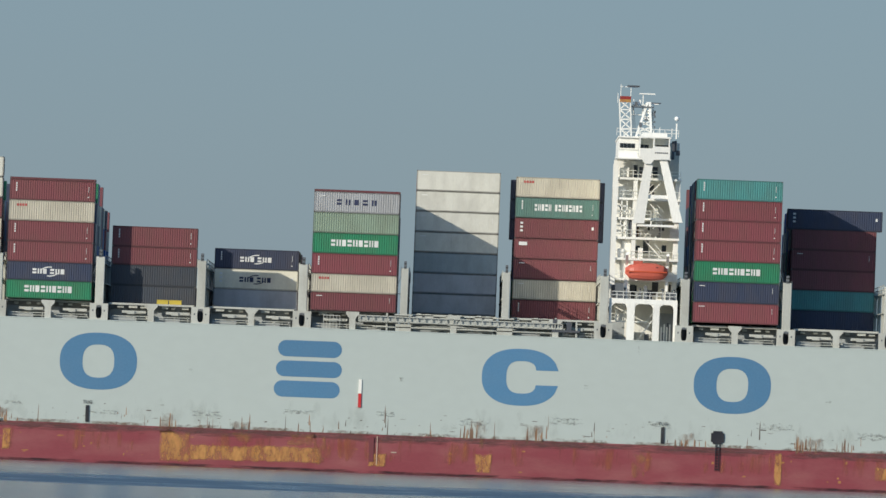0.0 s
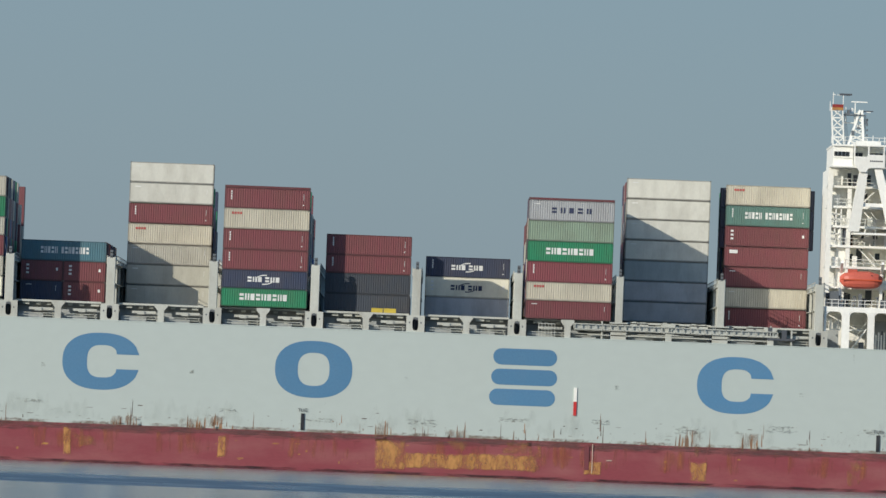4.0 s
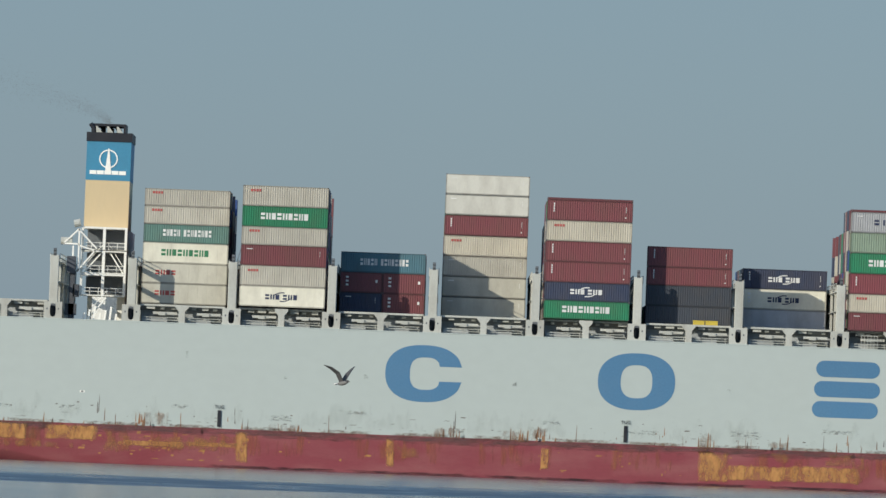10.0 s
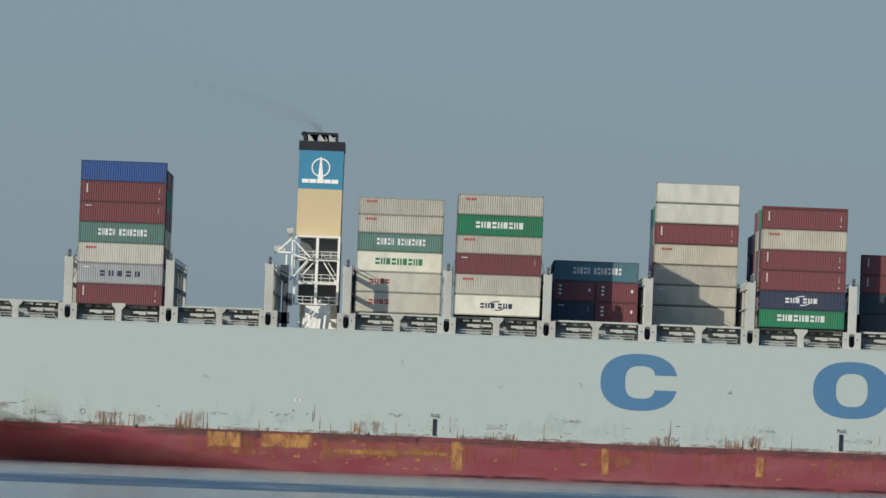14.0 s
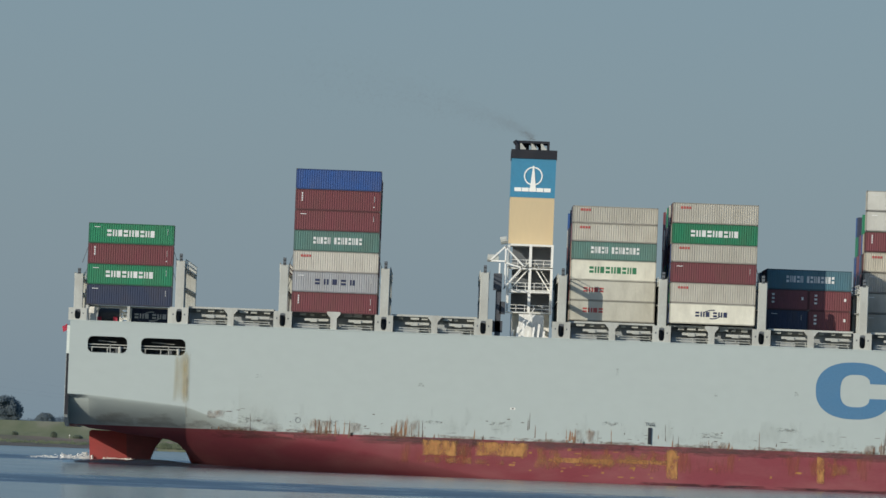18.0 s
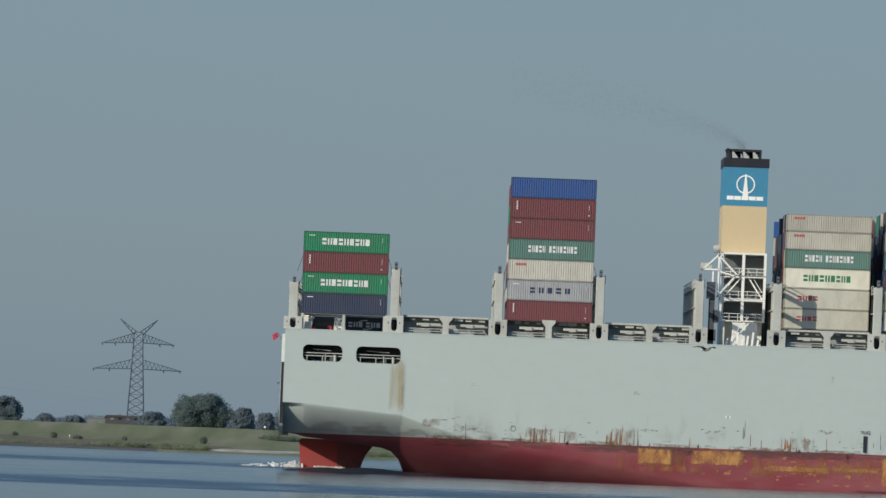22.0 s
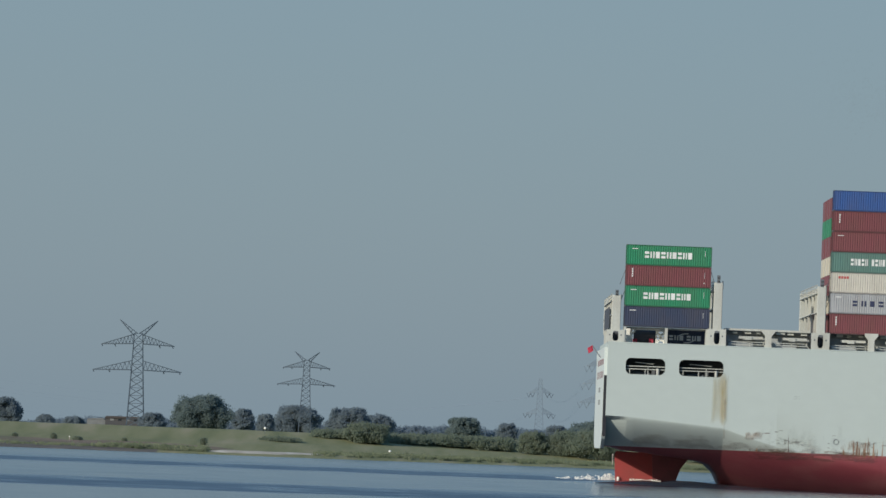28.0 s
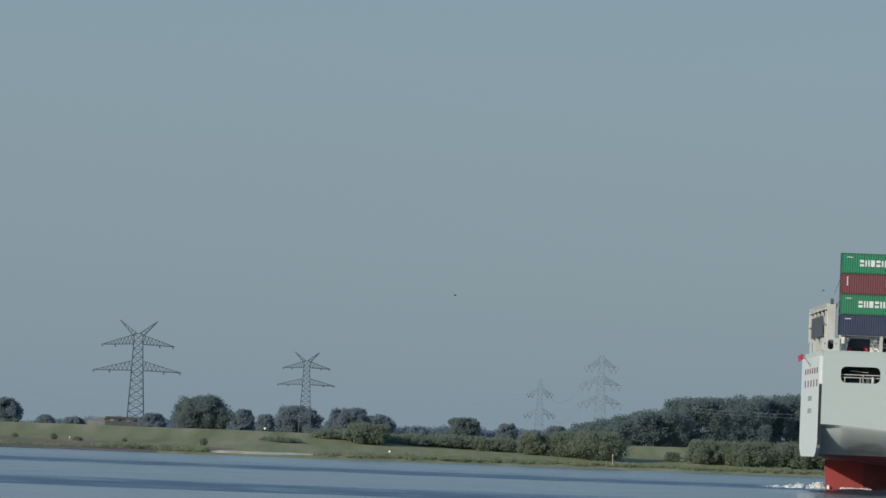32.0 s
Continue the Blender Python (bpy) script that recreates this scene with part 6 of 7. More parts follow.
# ---- containers ----
COLOURS = {
    "maroon": ((0.215, 0.071, 0.077), "maroon"), "green": ((0.032, 0.235, 0.115), "bright green"), "cream": ((0.82, 0.79, 0.635), "cream white"),
    "ivory": ((0.64, 0.61, 0.52), "ivory white"), "beige": ((0.62, 0.575, 0.455), "pale beige"), "grey": ((0.53, 0.505, 0.42), "light grey"), "navy": ((0.048, 0.062, 0.105), "dark navy"),
    "slate": ((0.065, 0.075, 0.09), "dark slate"), "teal": ((0.095, 0.31, 0.29), "teal green"), "seablue": ((0.09, 0.20, 0.24), "dull blue-green"), "sea": ((0.13, 0.25, 0.21), "dull sea green"),
    "blue": ((0.040, 0.105, 0.30), "blue"), "white": ((0.65, 0.64, 0.555), "white smooth-sided"), "silver": ((0.42, 0.43, 0.43), "silver grey"),
    # the blue-grey smooth-sided entry is greysmooth with bluish shade in its colour
    "lime": ((0.27, 0.35, 0.26), "faded light green"), "greysmooth": ((0.56, 0.54, 0.44), "grey smooth-sided"), "bluegrey": ((0.44, 0.46, 0.475), "blue-grey smooth-sided"), "red": ((0.245, 0.072, 0.082), "red"), "tealgrey": ((0.38, 0.445, 0.455), "grey-teal smooth-sided"),
}
CP = {k: paint("container_" + k, c, 0.5, dirt=0.6, dirt_colour=tuple(0.5 * v + e for v, e in zip(c, (0.06, 0.045, 0.03))), scale=0.55, streak=2.2, bump=0.0, vary=0.08) for k, (c, _) in COLOURS.items()}
FRAME_P = {k: paint("container_frame_" + k, tuple(0.58 * v for v in c), 0.55, dirt=0.4, scale=0.9) for k, (c, _) in COLOURS.items()}
CAST = paint("corner_casting_steel", (0.10, 0.09, 0.085), 0.6, dirt=0.4)
MESHES = {}
HC, ST = 2.896, 2.591
GAP = 0.025
WIDE = 2.438


def body_mesh(length, h, colour):
    key = (length, h, colour)
    if key in MESHES:
        return MESHES[key]
    bm = bmesh.new()
    z0, z1, x0, x1 = 0.15, h - 0.11, 0.13, length - 0.13
    plain = colour in ("white", "greysmooth", "bluegrey", "tealgrey") or (colour == "cream")
    for y, out in ((0.012, 0.06), (WIDE - 0.012, -0.06)):
        pts = []
        if plain:
            n = int((x1 - x0) / 1.2)
            w = (x1 - x0) / n
            for i in range(n):
                a = x0 + i * w
                pts += [(a, y), (a + w - 0.05, y), (a + w - 0.025, y + out * 0.35)]
            pts.append((x1, y))
        else:
            n = int((x1 - x0) / 0.325)
            w = (x1 - x0) / n
            for i in range(n):
                a = x0 + i * w
                pts += [(a, y), (a + 0.42 * w, y), (a + 0.58 * w, y + out), (a + 0.9 * w, y + out)]
            pts.append((x1, y))
        lo = [bm.verts.new((px, py, z0)) for px, py in pts]
        hi = [bm.verts.new((px, py, z1)) for px, py in pts]
        for i in range(len(pts) - 1):
            q = (lo[i], lo[i + 1], hi[i + 1], hi[i])
            bm.faces.new(q if out > 0 else q[::-1])
    for q in (((x0, 0.06, z0), (x0, WIDE - 0.06, z0), (x0, WIDE - 0.06, z1), (x0, 0.06, z1)), ((x1, 0.06, z0), (x1, 0.06, z1), (x1, WIDE - 0.06, z1), (x1, WIDE - 0.06, z0)),
              ((x0, 0.06, z1), (x0, WIDE - 0.06, z1), (x1, WIDE - 0.06, z1), (x1, 0.06, z1)), ((x0, 0.06, z0), (x1, 0.06, z0), (x1, WIDE - 0.06, z0), (x0, WIDE - 0.06, z0))):
        bm.faces.new([bm.verts.new(p) for p in q][::-1])
    MESHES[key] = mesh_of(bm, "corrugated_body", CP[colour], recalc=False)
    return MESHES[key]


def frame_mesh(length, h, colour):
    key = ("f", length, h, colour)
    if key not in MESHES:
        bm = bmesh.new()
        for x in (0, length - 0.14):
            for y in (0, WIDE - 0.14):
                box(bm, x, x + 0.14, y, y + 0.14, 0.11, h - 0.11)
        for y in (0.002, WIDE - 0.082):
            box(bm, 0.14, length - 0.14, y, y + 0.08, 0.0, 0.16)
            box(bm, 0.14, length - 0.14, y, y + 0.08, h - 0.12, h - 0.01)
        for x in (0.01, length - 0.11):
            box(bm, x, x + 0.1, 0.14, WIDE - 0.14, 0.0, 0.15)
            box(bm, x, x + 0.1, 0.14, WIDE - 0.14, h - 0.13, h - 0.01)
        MESHES[key] = mesh_of(bm, "frame", FRAME_P[colour], recalc=False)
    return MESHES[key]


MESHES["cast"] = mesh_of(boxes((0, 0.178, -0.008, 0.154, 0, 0.118)), "corner_casting", CAST)
DOORS = {}


def door_mesh(h):
    if h not in DOORS:
        bm = bmesh.new()
        for k in (0.45, 0.95, 1.5, 2.0):
            bar(bm, (0.05, k, 0.2), (0.05, k, h - 0.2), 0.03, 5)
        for k in (0.45, 1.5):
            box(bm, 0.03, 0.09, k, k + 0.3, 1.0, 1.1)
        DOORS[h] = mesh_of(bm, "lock_rods", STEEL, recalc=False)
    return DOORS[h]


def rows_of(x, z, widths, h, gap):
    out = []
    for w in widths:
        if w > 0:
            out.append((x, z, w, h))
        x += abs(w) + gap
    return out, x


MARK_WHITE = paint("marking_white", (0.78, 0.78, 0.74), 0.6, dirt=0.2, bump=0.0)
MARK_RED = paint("marking_red", (0.46, 0.09, 0.08), 0.6, dirt=0.2, bump=0.0)
MARK_NAVY = paint("marking_navy", (0.03, 0.04, 0.09), 0.6, dirt=0.2, bump=0.0)
MARK_GREEN = paint("marking_green", (0.04, 0.22, 0.10), 0.6, dirt=0.2, bump=0.0)


def bar_mesh(w, h, mat):
    key = ("m", round(w, 3), round(h, 3), mat.name)
    if key not in MESHES:
        MESHES[key] = mesh_of(boxes((0, w, -0.012, 0.03, 0, h)), "lettering_bar", mat)
    return MESHES[key]


def add_marks(ob, kind, length, h):
    """Markings on a side: each letter or figure a plain bar of its size and colour."""
    c = length / 2
    mat, bs = MARK_WHITE, []
    if kind in ("nine", "nine_green"):
        bs, _ = rows_of(c - 3.45, h * 0.36, [0.66, 0.66, 0.66, 0.66, 0.7, 0.66, 0.6, 0.6, 0.66], 0.92, 0.12)
        mat = MARK_GREEN if kind == "nine_green" else MARK_WHITE
    elif kind in ("swoosh", "swoosh_dark"):
        mat = MARK_NAVY if kind == "swoosh_dark" else MARK_WHITE
        a, x = rows_of(c - 2.4, h * 0.36, [0.62] * 3, 0.72, 0.12)
        b, _ = rows_of(x + 0.3, h * 0.36, [0.62] * 3, 0.72, 0.12)
        bs = a + b
        for k, (cx, cz, a0, a1) in enumerate(((c + 0.1, h * 0.40, 80, 150), (c - 0.05, h * 0.58, 260, 330))):
            key = ("arc", k, length, h, mat.name)
            if key not in MESHES:
                bm = bmesh.new()
                ring(bm, oval(cx, cz, 1.5, 0.95, a0, a1, 10, 2), oval(cx, cz, 1.42, 0.80, a0, a1, 10, 2), -0.012, 0.03, closed=False)
                MESHES[key] = mesh_of(bm, "curved_stroke", mat)
            part("curved_stroke", MESHES[key], None, ob)
    elif kind == "five":
        bs, _ = rows_of(c - 2.85, h * 0.38, [0.72] * 5, 0.78, 0.52)
        mat = MARK_NAVY
    elif kind == "thirteen":
        bs, _ = rows_of(c - 3.3, h * 0.36, [0.40] * 5 + [-0.3] + [0.40] * 8, 0.95, 0.11)
    elif kind == "small_red":
        bs, _ = rows_of(1.1, h * 0.70, [0.30] * 4, 0.34, 0.09)
        mat = MARK_RED
    elif kind == "big_red":
        bs, _ = rows_of(1.9, h * 0.42, [0.66] * 4, 0.66, 0.1)
        mat = MARK_RED
    elif kind == "column":
        bs = [(0.9, h * 0.86 - 0.33 * k - 0.3, 0.17, 0.26) for k in range(4)] + [(length - 1.05, h * 0.2, 0.16, 0.16), (length - 0.96, h * 0.45, 0.045, h * 0.3)]
    elif kind == "dots":
        bs = [(0.8, h * 0.8 - 0.55 * k - 0.28, 0.4, 0.28) for k in range(3)] + [(length - 1.0, h * 0.5, 0.3, 0.42)]
    elif kind == "plate":
        bs = [(0.7, h * 0.66, 1.2, 0.5)]
    elif kind == "numbers":
        bs = [(0.8, h * 0.78, 0.85, 0.10), (length - 0.96, h * 0.5, 0.045, h * 0.28)]
    strokes = []
    for k, (x, z, w, hh) in enumerate(bs):
        if hh <= 0.5 or w <= 0.35:
            strokes.append((x, z, w, hh))
        elif k % 3 == 0:
            strokes += [(x, z, w * 0.92, hh * 0.38), (x, z + hh * 0.62, w * 0.92, hh * 0.38)]
        elif k % 3 == 1:
            strokes += [(x, z, w * 0.35, hh), (x + w * 0.6, z, w * 0.35, hh)]
        else:
            strokes.append((x, z, w * 0.86, hh))
    for x, z, w, hh in strokes:
        part("lettering_bar", bar_mesh(w, hh, mat), None, ob, m=Matrix.Translation((x, 0, z)))


def container(x, y, z, h, colour, marks=(), length=CON, detail=True, group="container stacks on deck"):
    word = COLOURS[colour][1]
    size = "forty-foot" if length > 10 else "twenty-foot"
    lab = f"{word} {size} shipping container in a stack on the ship" if detail else f"{word} shipping container deep in the stack"
    ob = tagged(new("shipping_container"), label=lab, category="container", group=group)
    aboard(ob, x, y, z)
    part("body", body_mesh(length, h, colour), None, ob)
    part("frame", frame_mesh(length, h, colour), None, ob)
    if detail:
        for px in (0, length - 0.178):
            for pz in (0, h - 0.118):
                part("corner_casting", MESHES["cast"], None, ob, m=Matrix.Translation((px, 0, pz)))
        part("lock_rods", door_mesh(h), None, ob, m=Matrix.Translation((length - 0.06, 0, 0)))
        for k in marks:
            add_marks(ob, k, length, h)
    return ob


# each bay: where it begins, how far inboard its visible face lies, its boxes from the top down (colour, height, marks), tiers less in the rows behind
C, N = "column", "numbers"
STACKS = (
    (-188.3, 0.4, 22.6, 99, [("green", HC, ("nine", N)), ("maroon", HC, (C,)), ("green", HC, ("nine", N)), ("navy", HC, (N,))]),
    (-159.1, 0.4, 22.65, 1, [("blue", HC, ()), ("maroon", HC, (C,)), ("maroon", HC, (N,)), ("sea", HC, ("thirteen",)), ("ivory", HC, ("small_red",)), ("silver", HC, ("five", N)), ("maroon", HC, (C,))]),
    (-119.45, 5.4, BASE + 0.15, 0, [("grey", 2.438, ("small_red",)), ("grey", ST, ("small_red",)), ("sea", ST, ("thirteen",)), ("cream", HC, ("nine_green",)), ("greysmooth", HC, ("big_red",)), ("greysmooth", HC, ("big_red",))]),
    (-105.3, 0.4, BASE + 0.2, 0, [("grey", HC, ("small_red",)), ("green", HC, ("nine",)), ("grey", ST, ("small_red",)), ("maroon", HC, (N,)), ("grey", HC, ("small_red",)), ("cream", HC, ("swoosh_dark",))]),
    (-91.15, 10.4, BASE, 0, [("seablue", HC, ("thirteen",)), ("pair", HC, ("maroon", "maroon")), ("pair", HC, ("navy", "maroon"))]),
    (-76.5, 22.9, BASE + 0.15, 2, [("white", HC, (N,)), ("white", HC, (N,)), ("maroon", HC, (C,)), ("beige", HC, ("small_red",)), ("grey", HC, (N,)), ("greysmooth", HC, (N,)), ("greysmooth", HC, (N,))]),
    (-61.95, 0.4, BASE + 0.1, 1, [("top", 0.33, ()), ("maroon", HC, (C,)), ("beige", HC, ("small_red",)), ("maroon", HC, (C,)), ("maroon", HC, (C,)), ("navy", ST, ("swoosh",)), ("green", ST, ("nine",))]),
    (-47.3, 5.4, BASE, 0, [("maroon", HC, (C,)), ("maroon", ST, (C,)), ("slate", HC, ()), ("slate", ST, ())]),
    (-33.0, 19.0, BASE, 0, [("navy", HC, ("swoosh", C)), ("cream", HC, ("swoosh_dark", "dots")), ("bluegrey", HC, ())]),
    (-18.6, 0.4, BASE, 0, [("top", 0.33, ()), ("silver", HC, ("five", N)), ("lime", HC, ()), ("green", HC, ("nine",)), ("red", HC, (C,)), ("beige", ST, ("small_red",)), ("maroon", ST, (N,))]),
    (-4.2, 22.9, BASE + 0.5, 0, [("white", HC, (N,)), ("white", HC, (N,)), ("white", HC, (N,)), ("white", HC, (N,)), ("tealgrey", HC, ()), ("bluegrey", HC, ()), ("bluegrey", HC, ())]),
    (10.3, 22.9, BASE + 0.1, 0, [("beige", HC, ("small_red",)), ("sea", HC, ("thirteen", C)), ("maroon", HC, ("dots",)), ("maroon", HC, ("plate",)), ("maroon", HC, (N,)), ("beige", HC, (N,)), ("maroon", HC, (C,))]),
    (35.85, 0.4, BASE + 0.33, 0, [("teal", HC, (C,)), ("red", HC, (C,)), ("red", HC, (C,)), ("red", HC, (C,)), ("green", HC, ("nine",)), ("navy", HC, (N,)), ("red", HC, (N,))]),
    (50.3, 15.4, BASE, 0, [("long", HC, ("dots",)), ("maroon", HC, ()), ("maroon", HC, (N,)), ("maroon", HC, ()), ("teal", HC, ()), ("navy", HC, ())]),
)
INSIDE = ("maroon", "navy", "beige", "slate", "maroon", "green", "blue", "grey", "maroon", "navy")
rng = random.Random(42)
INNER_ROWS = []
for bx, by, z0, less, stack in STACKS:
    z = z0
    for colour, h, marks in reversed(stack):
        if colour == "top":
            rk = tagged(new("flat_rack"), label="maroon folded flat rack lying on the stack", category="container")
            aboard(rk, bx, by, z)
            part("platform", boxes((0, CON, 0, WIDE, 0.0, 0.3)), FRAME_P["red"], rk)
            for px in (0, CON - 0.178):
                part("corner_casting", MESHES["cast"], None, rk, m=Matrix.Translation((px, 0, 0.1)))
        elif colour == "pair":
            container(bx, by, z, h, marks[0], ("dots",) if marks[0] == "maroon" else (N,), 6.06)
            container(bx + 6.13, by, z, h, marks[1], ("dots",), 6.06)
        elif colour == "long":
            container(bx - 0.75, by, z, h, "navy", marks, 13.716)
        else:
            container(bx, by, z, h, colour, marks)
        z += h + (0.085 if by > 20 else GAP)
    if by < 1:
        for s, px in ((-1, bx), (1, bx + CON)):
            for k, (lo, hi) in enumerate(((25.6, h + z0 + 0.1), (28.5, 2 * h + z0 + 0.2))):
                bm = bmesh.new()
                bar(bm, (px + s * 0.75, 0.9, lo), (px - s * 0.1, 0.42, hi + 2.4), 0.045, 5)
                part("lashing_rod", bm, STEEL, ship)
    # the rows behind
    y = by + 2.5
    stack = [s for s in stack if s[0] != "top"]
    total = len(stack)
    while y < 48.5 and less < 50:
        if y - by <= 26 or int((y - by) / 2.5) % 3 == 0:
            zz = z0
            off = rng.uniform(-0.06, 0.06)
            tiers = total - (less if rng.random() < 0.75 else max(0, less - 1))
            if bx == -47.3:
                tiers = 1
            elif bx == -18.6:
                tiers = total - (1 if y > 20 else 0)
            elif y - by > 12 and rng.random() < 0.3:
                tiers -= 1
            if bx == -18.6:
                zz += 0.42
            if bx == -159.1:
                tiers = 0 if y - by > 29 else total
            for k in range(tiers):
                h = stack[-1 - k][1]
                colour = INSIDE[rng.randrange(len(INSIDE))]
                if bx == -159.1:
                    h = 2.591 if k % 2 else HC
                    colour = ("maroon", "beige", "maroon", "beige", "maroon", "green", "maroon")[k]
                elif bx == 10.3 and y - by < 3 and k >= total - 3:
                    container(bx - 0.76, y, zz, h, "navy", length=13.716, detail=False)
                    zz += h + GAP
                    continue
                if y - by < 3:
                    container(bx + off, y, zz, h, colour, detail=False)
                else:
                    INNER_ROWS.append((bx + off, y, zz, h, colour))
                zz += h + GAP
        y += 2.5

iv, fi, im = [], [], []
used = sorted({c for *_, c in INNER_ROWS})
for x, y, z, h, colour in INNER_ROWS:
    k = len(iv)
    iv += [(x + a * CON, y + b * WIDE, z + c * h) for c in (0, 1) for a, b in ((0, 0), (1, 0), (1, 1), (0, 1))]
    fi += [tuple(k + i for i in q) for q in ((3, 2, 1, 0), (4, 5, 6, 7), (0, 1, 5, 4), (1, 2, 6, 5), (2, 3, 7, 6), (3, 0, 4, 7))]
    im += [used.index(colour)] * 6
me = bpy.data.meshes.new("inner_stacks")
me.from_pydata(iv, [], fi)
for c in used:
    me.materials.append(CP[c])
me.polygons.foreach_set("material_index", im)
aboard(tagged(new("inner_stacks", me), label="many coloured shipping containers filling the inner rows", category="container", kind="stuff"), 0, 0, 0)

# dark box seen in the shade below the aftermost stack
container(-182.2, 6.5, DECK - 0.3, ST, "navy", ("swoosh",), 6.06)

# ---- wake ----
wk = tagged(new("wake_foam"), label="white churned foam behind the rudder", category="foam")
aboard(wk, -187, 25, 0.45)
frng = random.Random(5)
fv, ff = [], []
for k in range(2000):
    a = frng.random() ** 1.3
    top = 0.95 * (1 - a) ** 0.8 * max(0.0, 0.55 + 1.1 * noise.noise((a * 9, 2.2, 0))) + 0.10
    x, y, z = -0.6 - 9 * a, frng.gauss(0, 3.0 + 6 * a), 0.05 + top * frng.random() ** 1.5
    r = (0.05 + 0.11 * frng.random()) * (1 - 0.5 * a)
    if noise.noise((x * 0.9, y * 0.25, 1.7)) < 0.02 or frng.random() < 0.75 * a:
        continue
    n0 = len(fv)
    fv += [(x - 1.7 * r, y, z - 0.3 * r), (x + 1.6 * r, y + r, z - 0.4 * r), (x + 0.3 * r, y - 1.2 * r, z - 0.4 * r), (x + 0.1 * r, y, z + 0.8 * r)]
    ff += [(n0, n0 + 2, n0 + 3), (n0 + 2, n0 + 1, n0 + 3), (n0 + 1, n0, n0 + 3)]
for k in range(260):
    x, y, z, r = frng.uniform(1.0, 5.5), frng.uniform(-3, -0.6), 0.03 + 0.32 * frng.random() ** 2, 0.04 + 0.08 * frng.random()
    n0 = len(fv)
    fv += [(x - 1.7 * r, y, z - 0.3 * r), (x + 1.6 * r, y + r, z - 0.4 * r), (x + 0.3 * r, y - 1.2 * r, z - 0.4 * r), (x + 0.1 * r, y, z + 0.8 * r)]
    ff += [(n0, n0 + 2, n0 + 3), (n0 + 2, n0 + 1, n0 + 3), (n0 + 1, n0, n0 + 3)]
me = bpy.data.meshes.new("foam_flecks")
me.from_pydata(fv, [], ff)
me.materials.append(FOAM)
fo = part("foam_flecks", me, FOAM, wk)
tagged(fo, kind="stuff")

# the stern wave that travels with the ship, a low rounded ridge
xs = [-22 + 1.5 * i for i in range(30)]
ys = [-12 + 1.0 * j for j in range(21)] + [11 + 3.0 * j for j in range(10)]
wv = [(x, y, 0.85 * math.exp(-((y - 0.05 * x) / (3.2 if y < 0.05 * x else 22.0)) ** 2) * math.exp(-((x - 4) / 12) ** 2) * (0.8 + 0.5 * noise.noise((x * 0.25, y * 0.2, 2.0))) - 0.02) for x in xs for y in ys]
wf = [(i * 31 + j, (i + 1) * 31 + j, (i + 1) * 31 + j + 1, i * 31 + j + 1) for i in range(29) for j in range(30)]
me = bpy.data.meshes.new("stern_wave")
me.from_pydata(wv, [], wf)
me.materials.append(WATER)
for p in me.polygons:
    p.use_smooth = True
aboard(tagged(new("stern_wave", me), label="low dark wave under the ship's counter", category="wave"), -184, 8, 0)

# ---- exhaust ----
sm = np.random.default_rng(3)
count = 4200
f = sm.random(count) ** 1.6
width = 0.8 + 5.0 * f
px = -125.5 - 34 * f + sm.normal(size=count) * 0.4 * width
pz = 48.9 + 9.0 * f ** 0.6 + sm.normal(size=count) * 0.45 * width
py = 17 + sm.normal(size=count) * width
r = 0.022 + 0.02 * sm.random(count)
corners = np.array([(1, 0, -0.6), (-0.8, 0.3, -0.6), (0, 0, 0.9), (0.1, -0.9, -0.2)])
sv = (np.stack([px, py, pz], axis=1)[:, None, :] + corners[None] * r[:, None, None]).reshape(-1, 3)
SOOT = paint("soot", (0.10, 0.075, 0.055), 1.0, dirt=0.1, bump=0.0)
smoke = new("exhaust_smoke", leaf_mesh("exhaust_smoke", (sv, np.arange(4 * count).reshape(-1, 4)), SOOT))
aboard(tagged(smoke, label="thin brown exhaust smoke drifting from the funnel", category="smoke", kind="stuff"), 0, 0, 0)

# ---- gulls ----


GULL_BODY = paint("gull_grey_plumage", (0.20, 0.20, 0.19), 0.8, dirt=0.2)


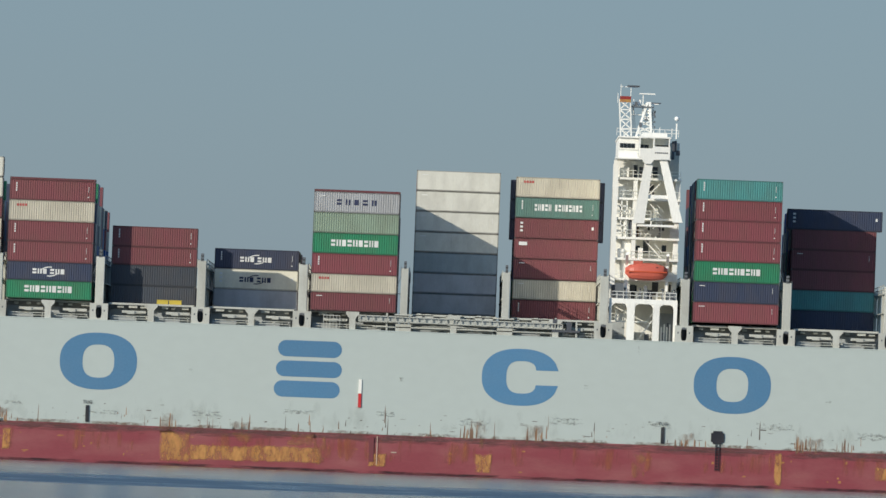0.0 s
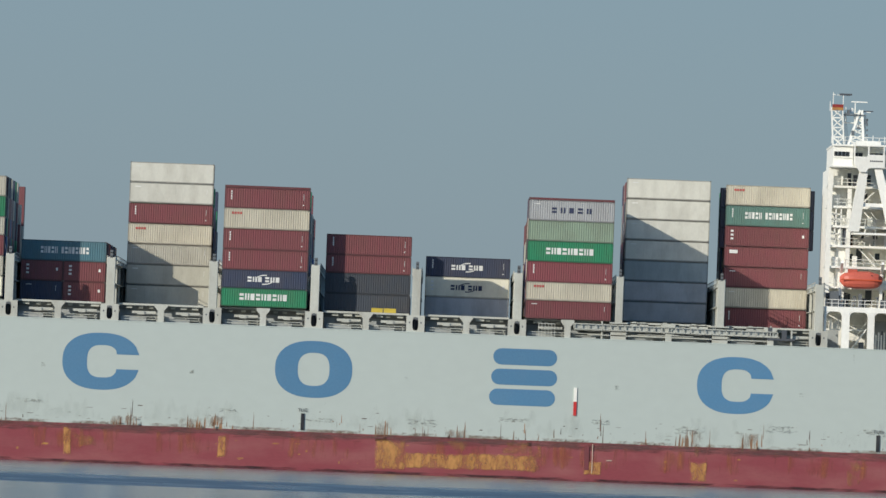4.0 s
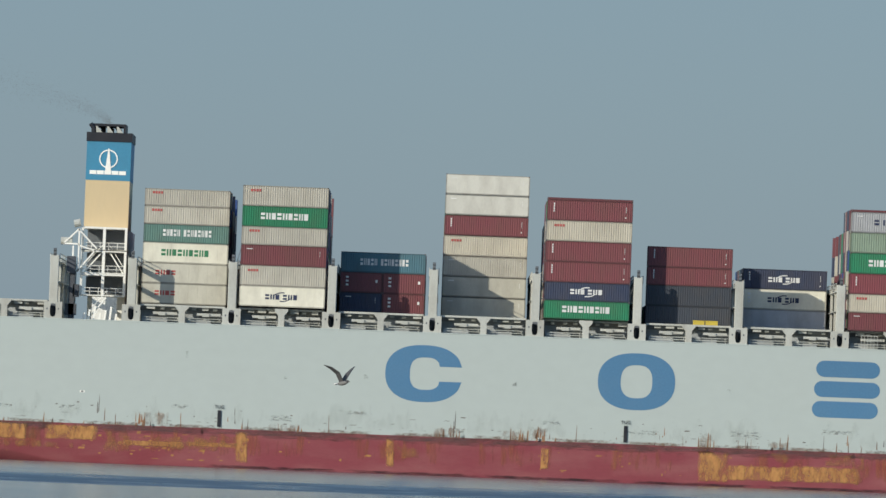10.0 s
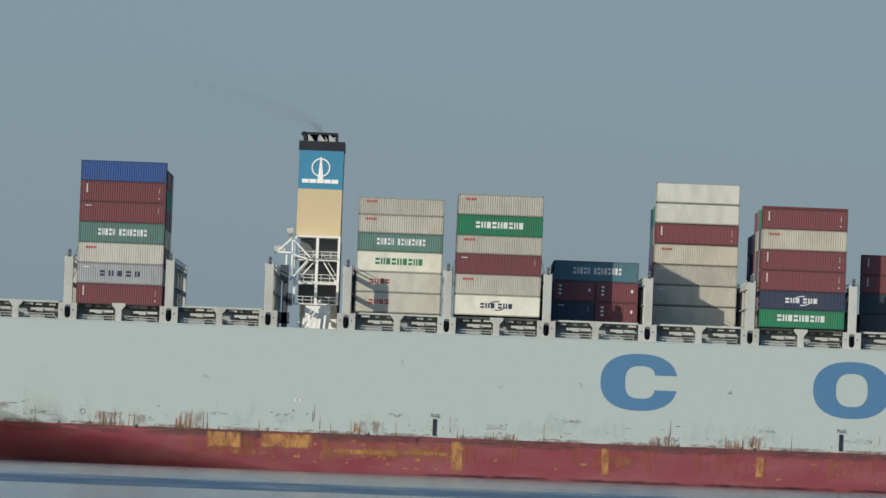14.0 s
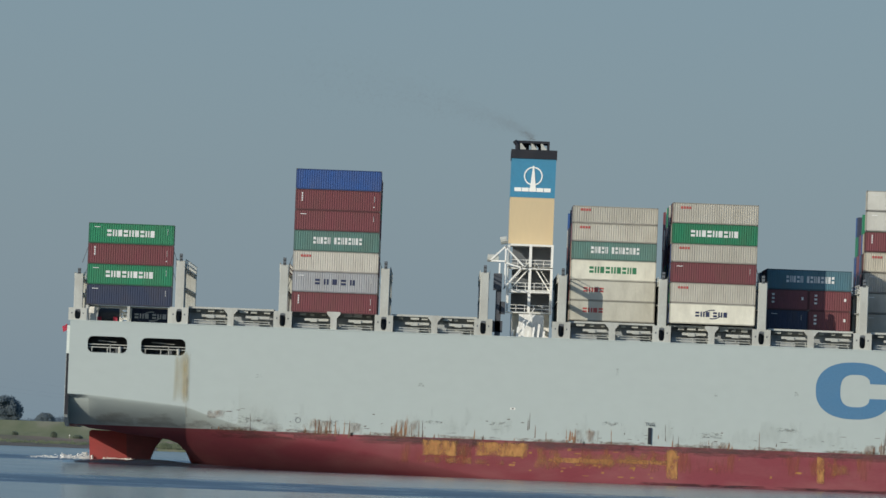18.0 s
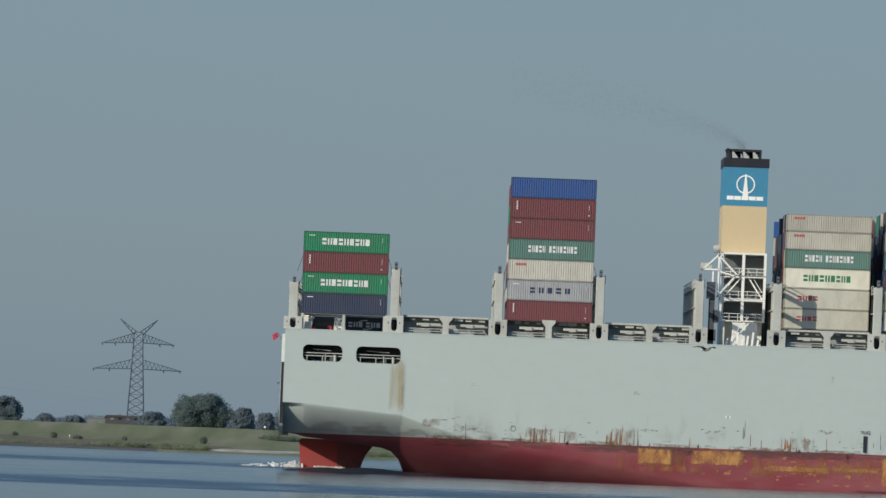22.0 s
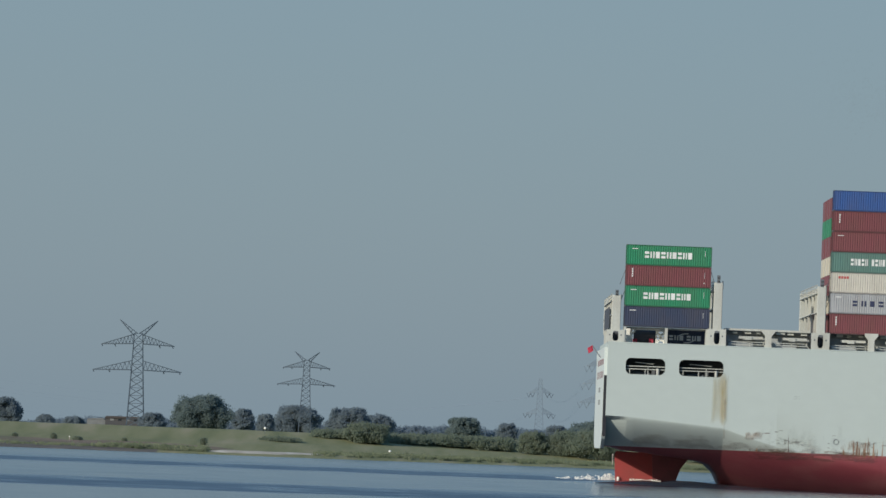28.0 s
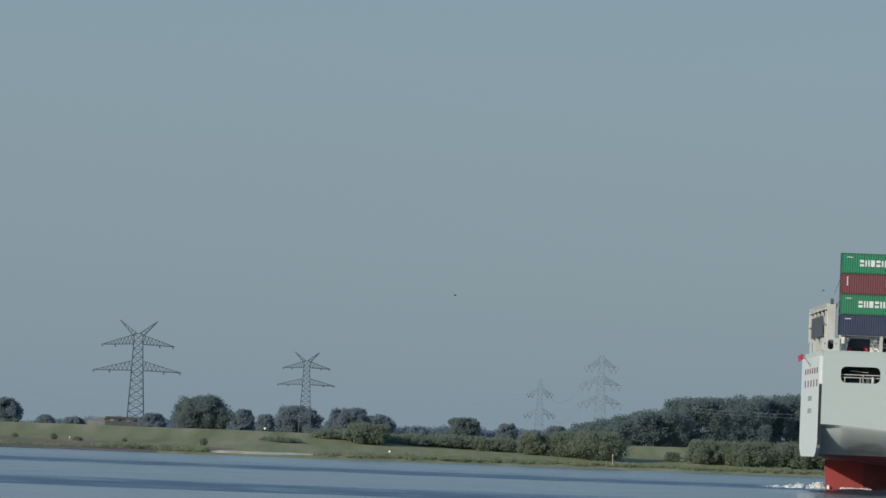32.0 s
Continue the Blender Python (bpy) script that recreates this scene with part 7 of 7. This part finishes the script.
def gull(span):
    g = tagged(new("gull"), label="dark-winged gull in flight over the river", category="bird", group="gulls")
    bm = bmesh.new()
    bmesh.ops.create_icosphere(bm, subdivisions=2, radius=1.0, matrix=Matrix.Diagonal((0.24, 0.07, 0.075, 1)) @ Matrix.Identity(4))
    part("body", bm, GULL_BODY, g)
    bm = bmesh.new()
    bmesh.ops.create_icosphere(bm, subdivisions=1, radius=0.055, matrix=Matrix.Translation((0.25, 0, 0.03)))
    bar(bm, (0.29, 0, 0.025), (0.36, 0, 0.01), 0.012)
    part("head", bm, GULL_GREY, g)
    bm = bmesh.new()
    slab(bm, [(-0.2, 0.0), (-0.38, -0.02), (-0.38, 0.01), (-0.2, 0.03)], -0.05, 0.05)
    part("tail", bm, GULL_WHITE, g)
    wings = []
    for s in (-1, 1):
        L = span / 2
        bm = bmesh.new()
        out = [(0.10, 0.0), (0.13, 0.45 * L), (0.02, 0.8 * L), (-0.14, L), (-0.10, 0.7 * L), (-0.09, 0.4 * L), (-0.12, 0.0)]
        lift = [0.0, 0.10 * L, 0.06 * L, -0.02 * L, 0.06 * L, 0.10 * L, 0.0]
        up = [bm.verts.new((x, s * y, z + 0.012)) for (x, y), z in zip(out, lift)]
        dn = [bm.verts.new((x, s * y, z - 0.012)) for (x, y), z in zip(out, lift)]
        for ids in ((0, 1, 5, 6), (1, 2, 4, 5), (2, 3, 4)):
            bm.faces.new([up[i] for i in ids])
            bm.faces.new([dn[i] for i in ids][::-1])
        for i in range(7):
            j = (i + 1) % 7
            bm.faces.new((up[i], up[j], dn[j], dn[i]))
        wings.append(part("wing", bm, GULL_GREY, g))
    return g, wings


def gull_path(points, dist):
    """Rows of a flight across the view: seconds, and the two bearings."""
    rows = []
    for t, u, v in points:
        x, z = at(u, v, dist)
        rows.append((t, x, dist, z))
    return rows


# seconds, bearing across and down; each flight begins and ends out of sight
FLIGHTS = (
    (1.65, 225, 1, ((0, -900, 640), (9.0, -240, 655), (9.4, 110, 674), (9.6, 273, 683), (9.8, 447, 679), (10.0, 606, 682), (10.2, 770, 689), (10.4, 917, 700), (10.6, 1070, 697), (10.8, 1212, 696), (11.0, 1346, 699), (11.2, 1480, 704), (11.6, 1740, 700), (32, 2600, 640))),
    (1.5, 260, 1, ((0, -900, 640), (11.0, -80, 676), (11.4, 168, 685), (11.8, 425, 701), (12.2, 690, 713), (12.6, 905, 718), (13.2, 1235, 724), (13.6, 1440, 726), (14.2, 1760, 720), (32, 2600, 640))),
    (1.4, 330, 1, ((0, -700, 520), (18.6, -120, 588), (19.0, 37, 580), (19.2, 116, 583), (19.4, 203, 596), (19.6, 287, 596), (19.8, 380, 594), (20.0, 460, 600), (20.2, 551, 611), (20.4, 621, 613), (20.6, 709, 611), (20.8, 789, 614), (21.0, 868, 626), (21.2, 944, 626), (21.4, 1031, 621), (21.6, 1103, 617), (21.8, 1183, 621), (22.0, 1250, 621), (22.4, 1402, 617), (23, 1660, 612), (32, 2600, 600))),
)


def swallow():
    g = tagged(new("swallow"), label="small dark swallow flying high over the river", category="bird", group="swallows")
    bm = bmesh.new()
    bmesh.ops.create_icosphere(bm, subdivisions=1, radius=1.0, matrix=Matrix.Diagonal((0.085, 0.024, 0.026, 1)))
    part("body", bm, BLACK, g)
    for s in (-1, 1):
        bm = bmesh.new()
        up = [bm.verts.new((x, s * y, z)) for x, y, z in ((0.035, 0.0, 0.02), (0.03, 0.08, 0.045), (-0.06, 0.17, 0.03), (-0.025, 0.0, 0.02))]
        dn = [bm.verts.new((v.co.x, v.co.y, v.co.z - 0.008)) for v in up]
        bm.faces.new(up)
        bm.faces.new(dn[::-1])
        for i in range(4):
            bm.faces.new((up[i], dn[i], dn[(i + 1) % 4], up[(i + 1) % 4]))
        part("wing", bm, BLACK, g)
    bm = bmesh.new()
    slab(bm, [(-0.07, 0.0), (-0.14, 0.01), (-0.14, 0.016), (-0.07, 0.008)], -0.02, 0.02)
    part("tail", bm, BLACK, g)
    return g


SWALLOWS = [(swallow(), gull_path(pts, 420)) for pts in (
    ((0, -2600, 60), (29.0, -330, 80), (29.6, -40, 108), (30.0, 162, 134), (30.5, 408, 169), (31.0, 622, 194), (31.5, 854, 154), (31.75, 960, 90), (32, 1060, -30)),
    ((0, -2600, 640), (29.6, -80, 600), (30.3, 480, 575), (31.0, 905, 544), (31.5, 1201, 522), (32, 1458, 514)),
    ((0, -2600, 560), (31.45, -60, 540), (31.8, 460, 530), (32, 806, 522)))]
gulls = [(gull(span), gull_path(pts, d), d) for span, d, s, pts in FLIGHTS]


def motions():
    for ob, m in ABOARD:
        walk(ob, [(t, Matrix.Translation((SPEED * t, SHIP_Y, 0)) @ m) for t in (0, 16, 32)])
    for g, rows in SWALLOWS:
        walk(g, [(t, pose(x, y, z, 0, 0, -25)) for t, x, y, z in rows])
    for k, ((g, wings), rows, d) in enumerate(gulls):
        walk(g, [(t, pose(x, y, z, 0, -6, -52)) for t, x, y, z in rows])
        t0, t1 = rows[1][0], rows[-2][0]
        for s, w in zip((1, -1), wings):
            beat = [(0, pose(0, 0, 0))]
            n = int((t1 - t0) / 0.1)
            for i in range(n + 1):
                beat.append((t0 + 0.1 * i, pose(0, 0, 0, -s * (10 + 34 * math.cos(2 * math.pi * (t0 + 0.1 * i - (10.0, 12.0, 19.0)[k]) / 0.8)), 0, 0)))
            beat.append((32, pose(0, 0, 0)))
            walk(w, beat)


motions()
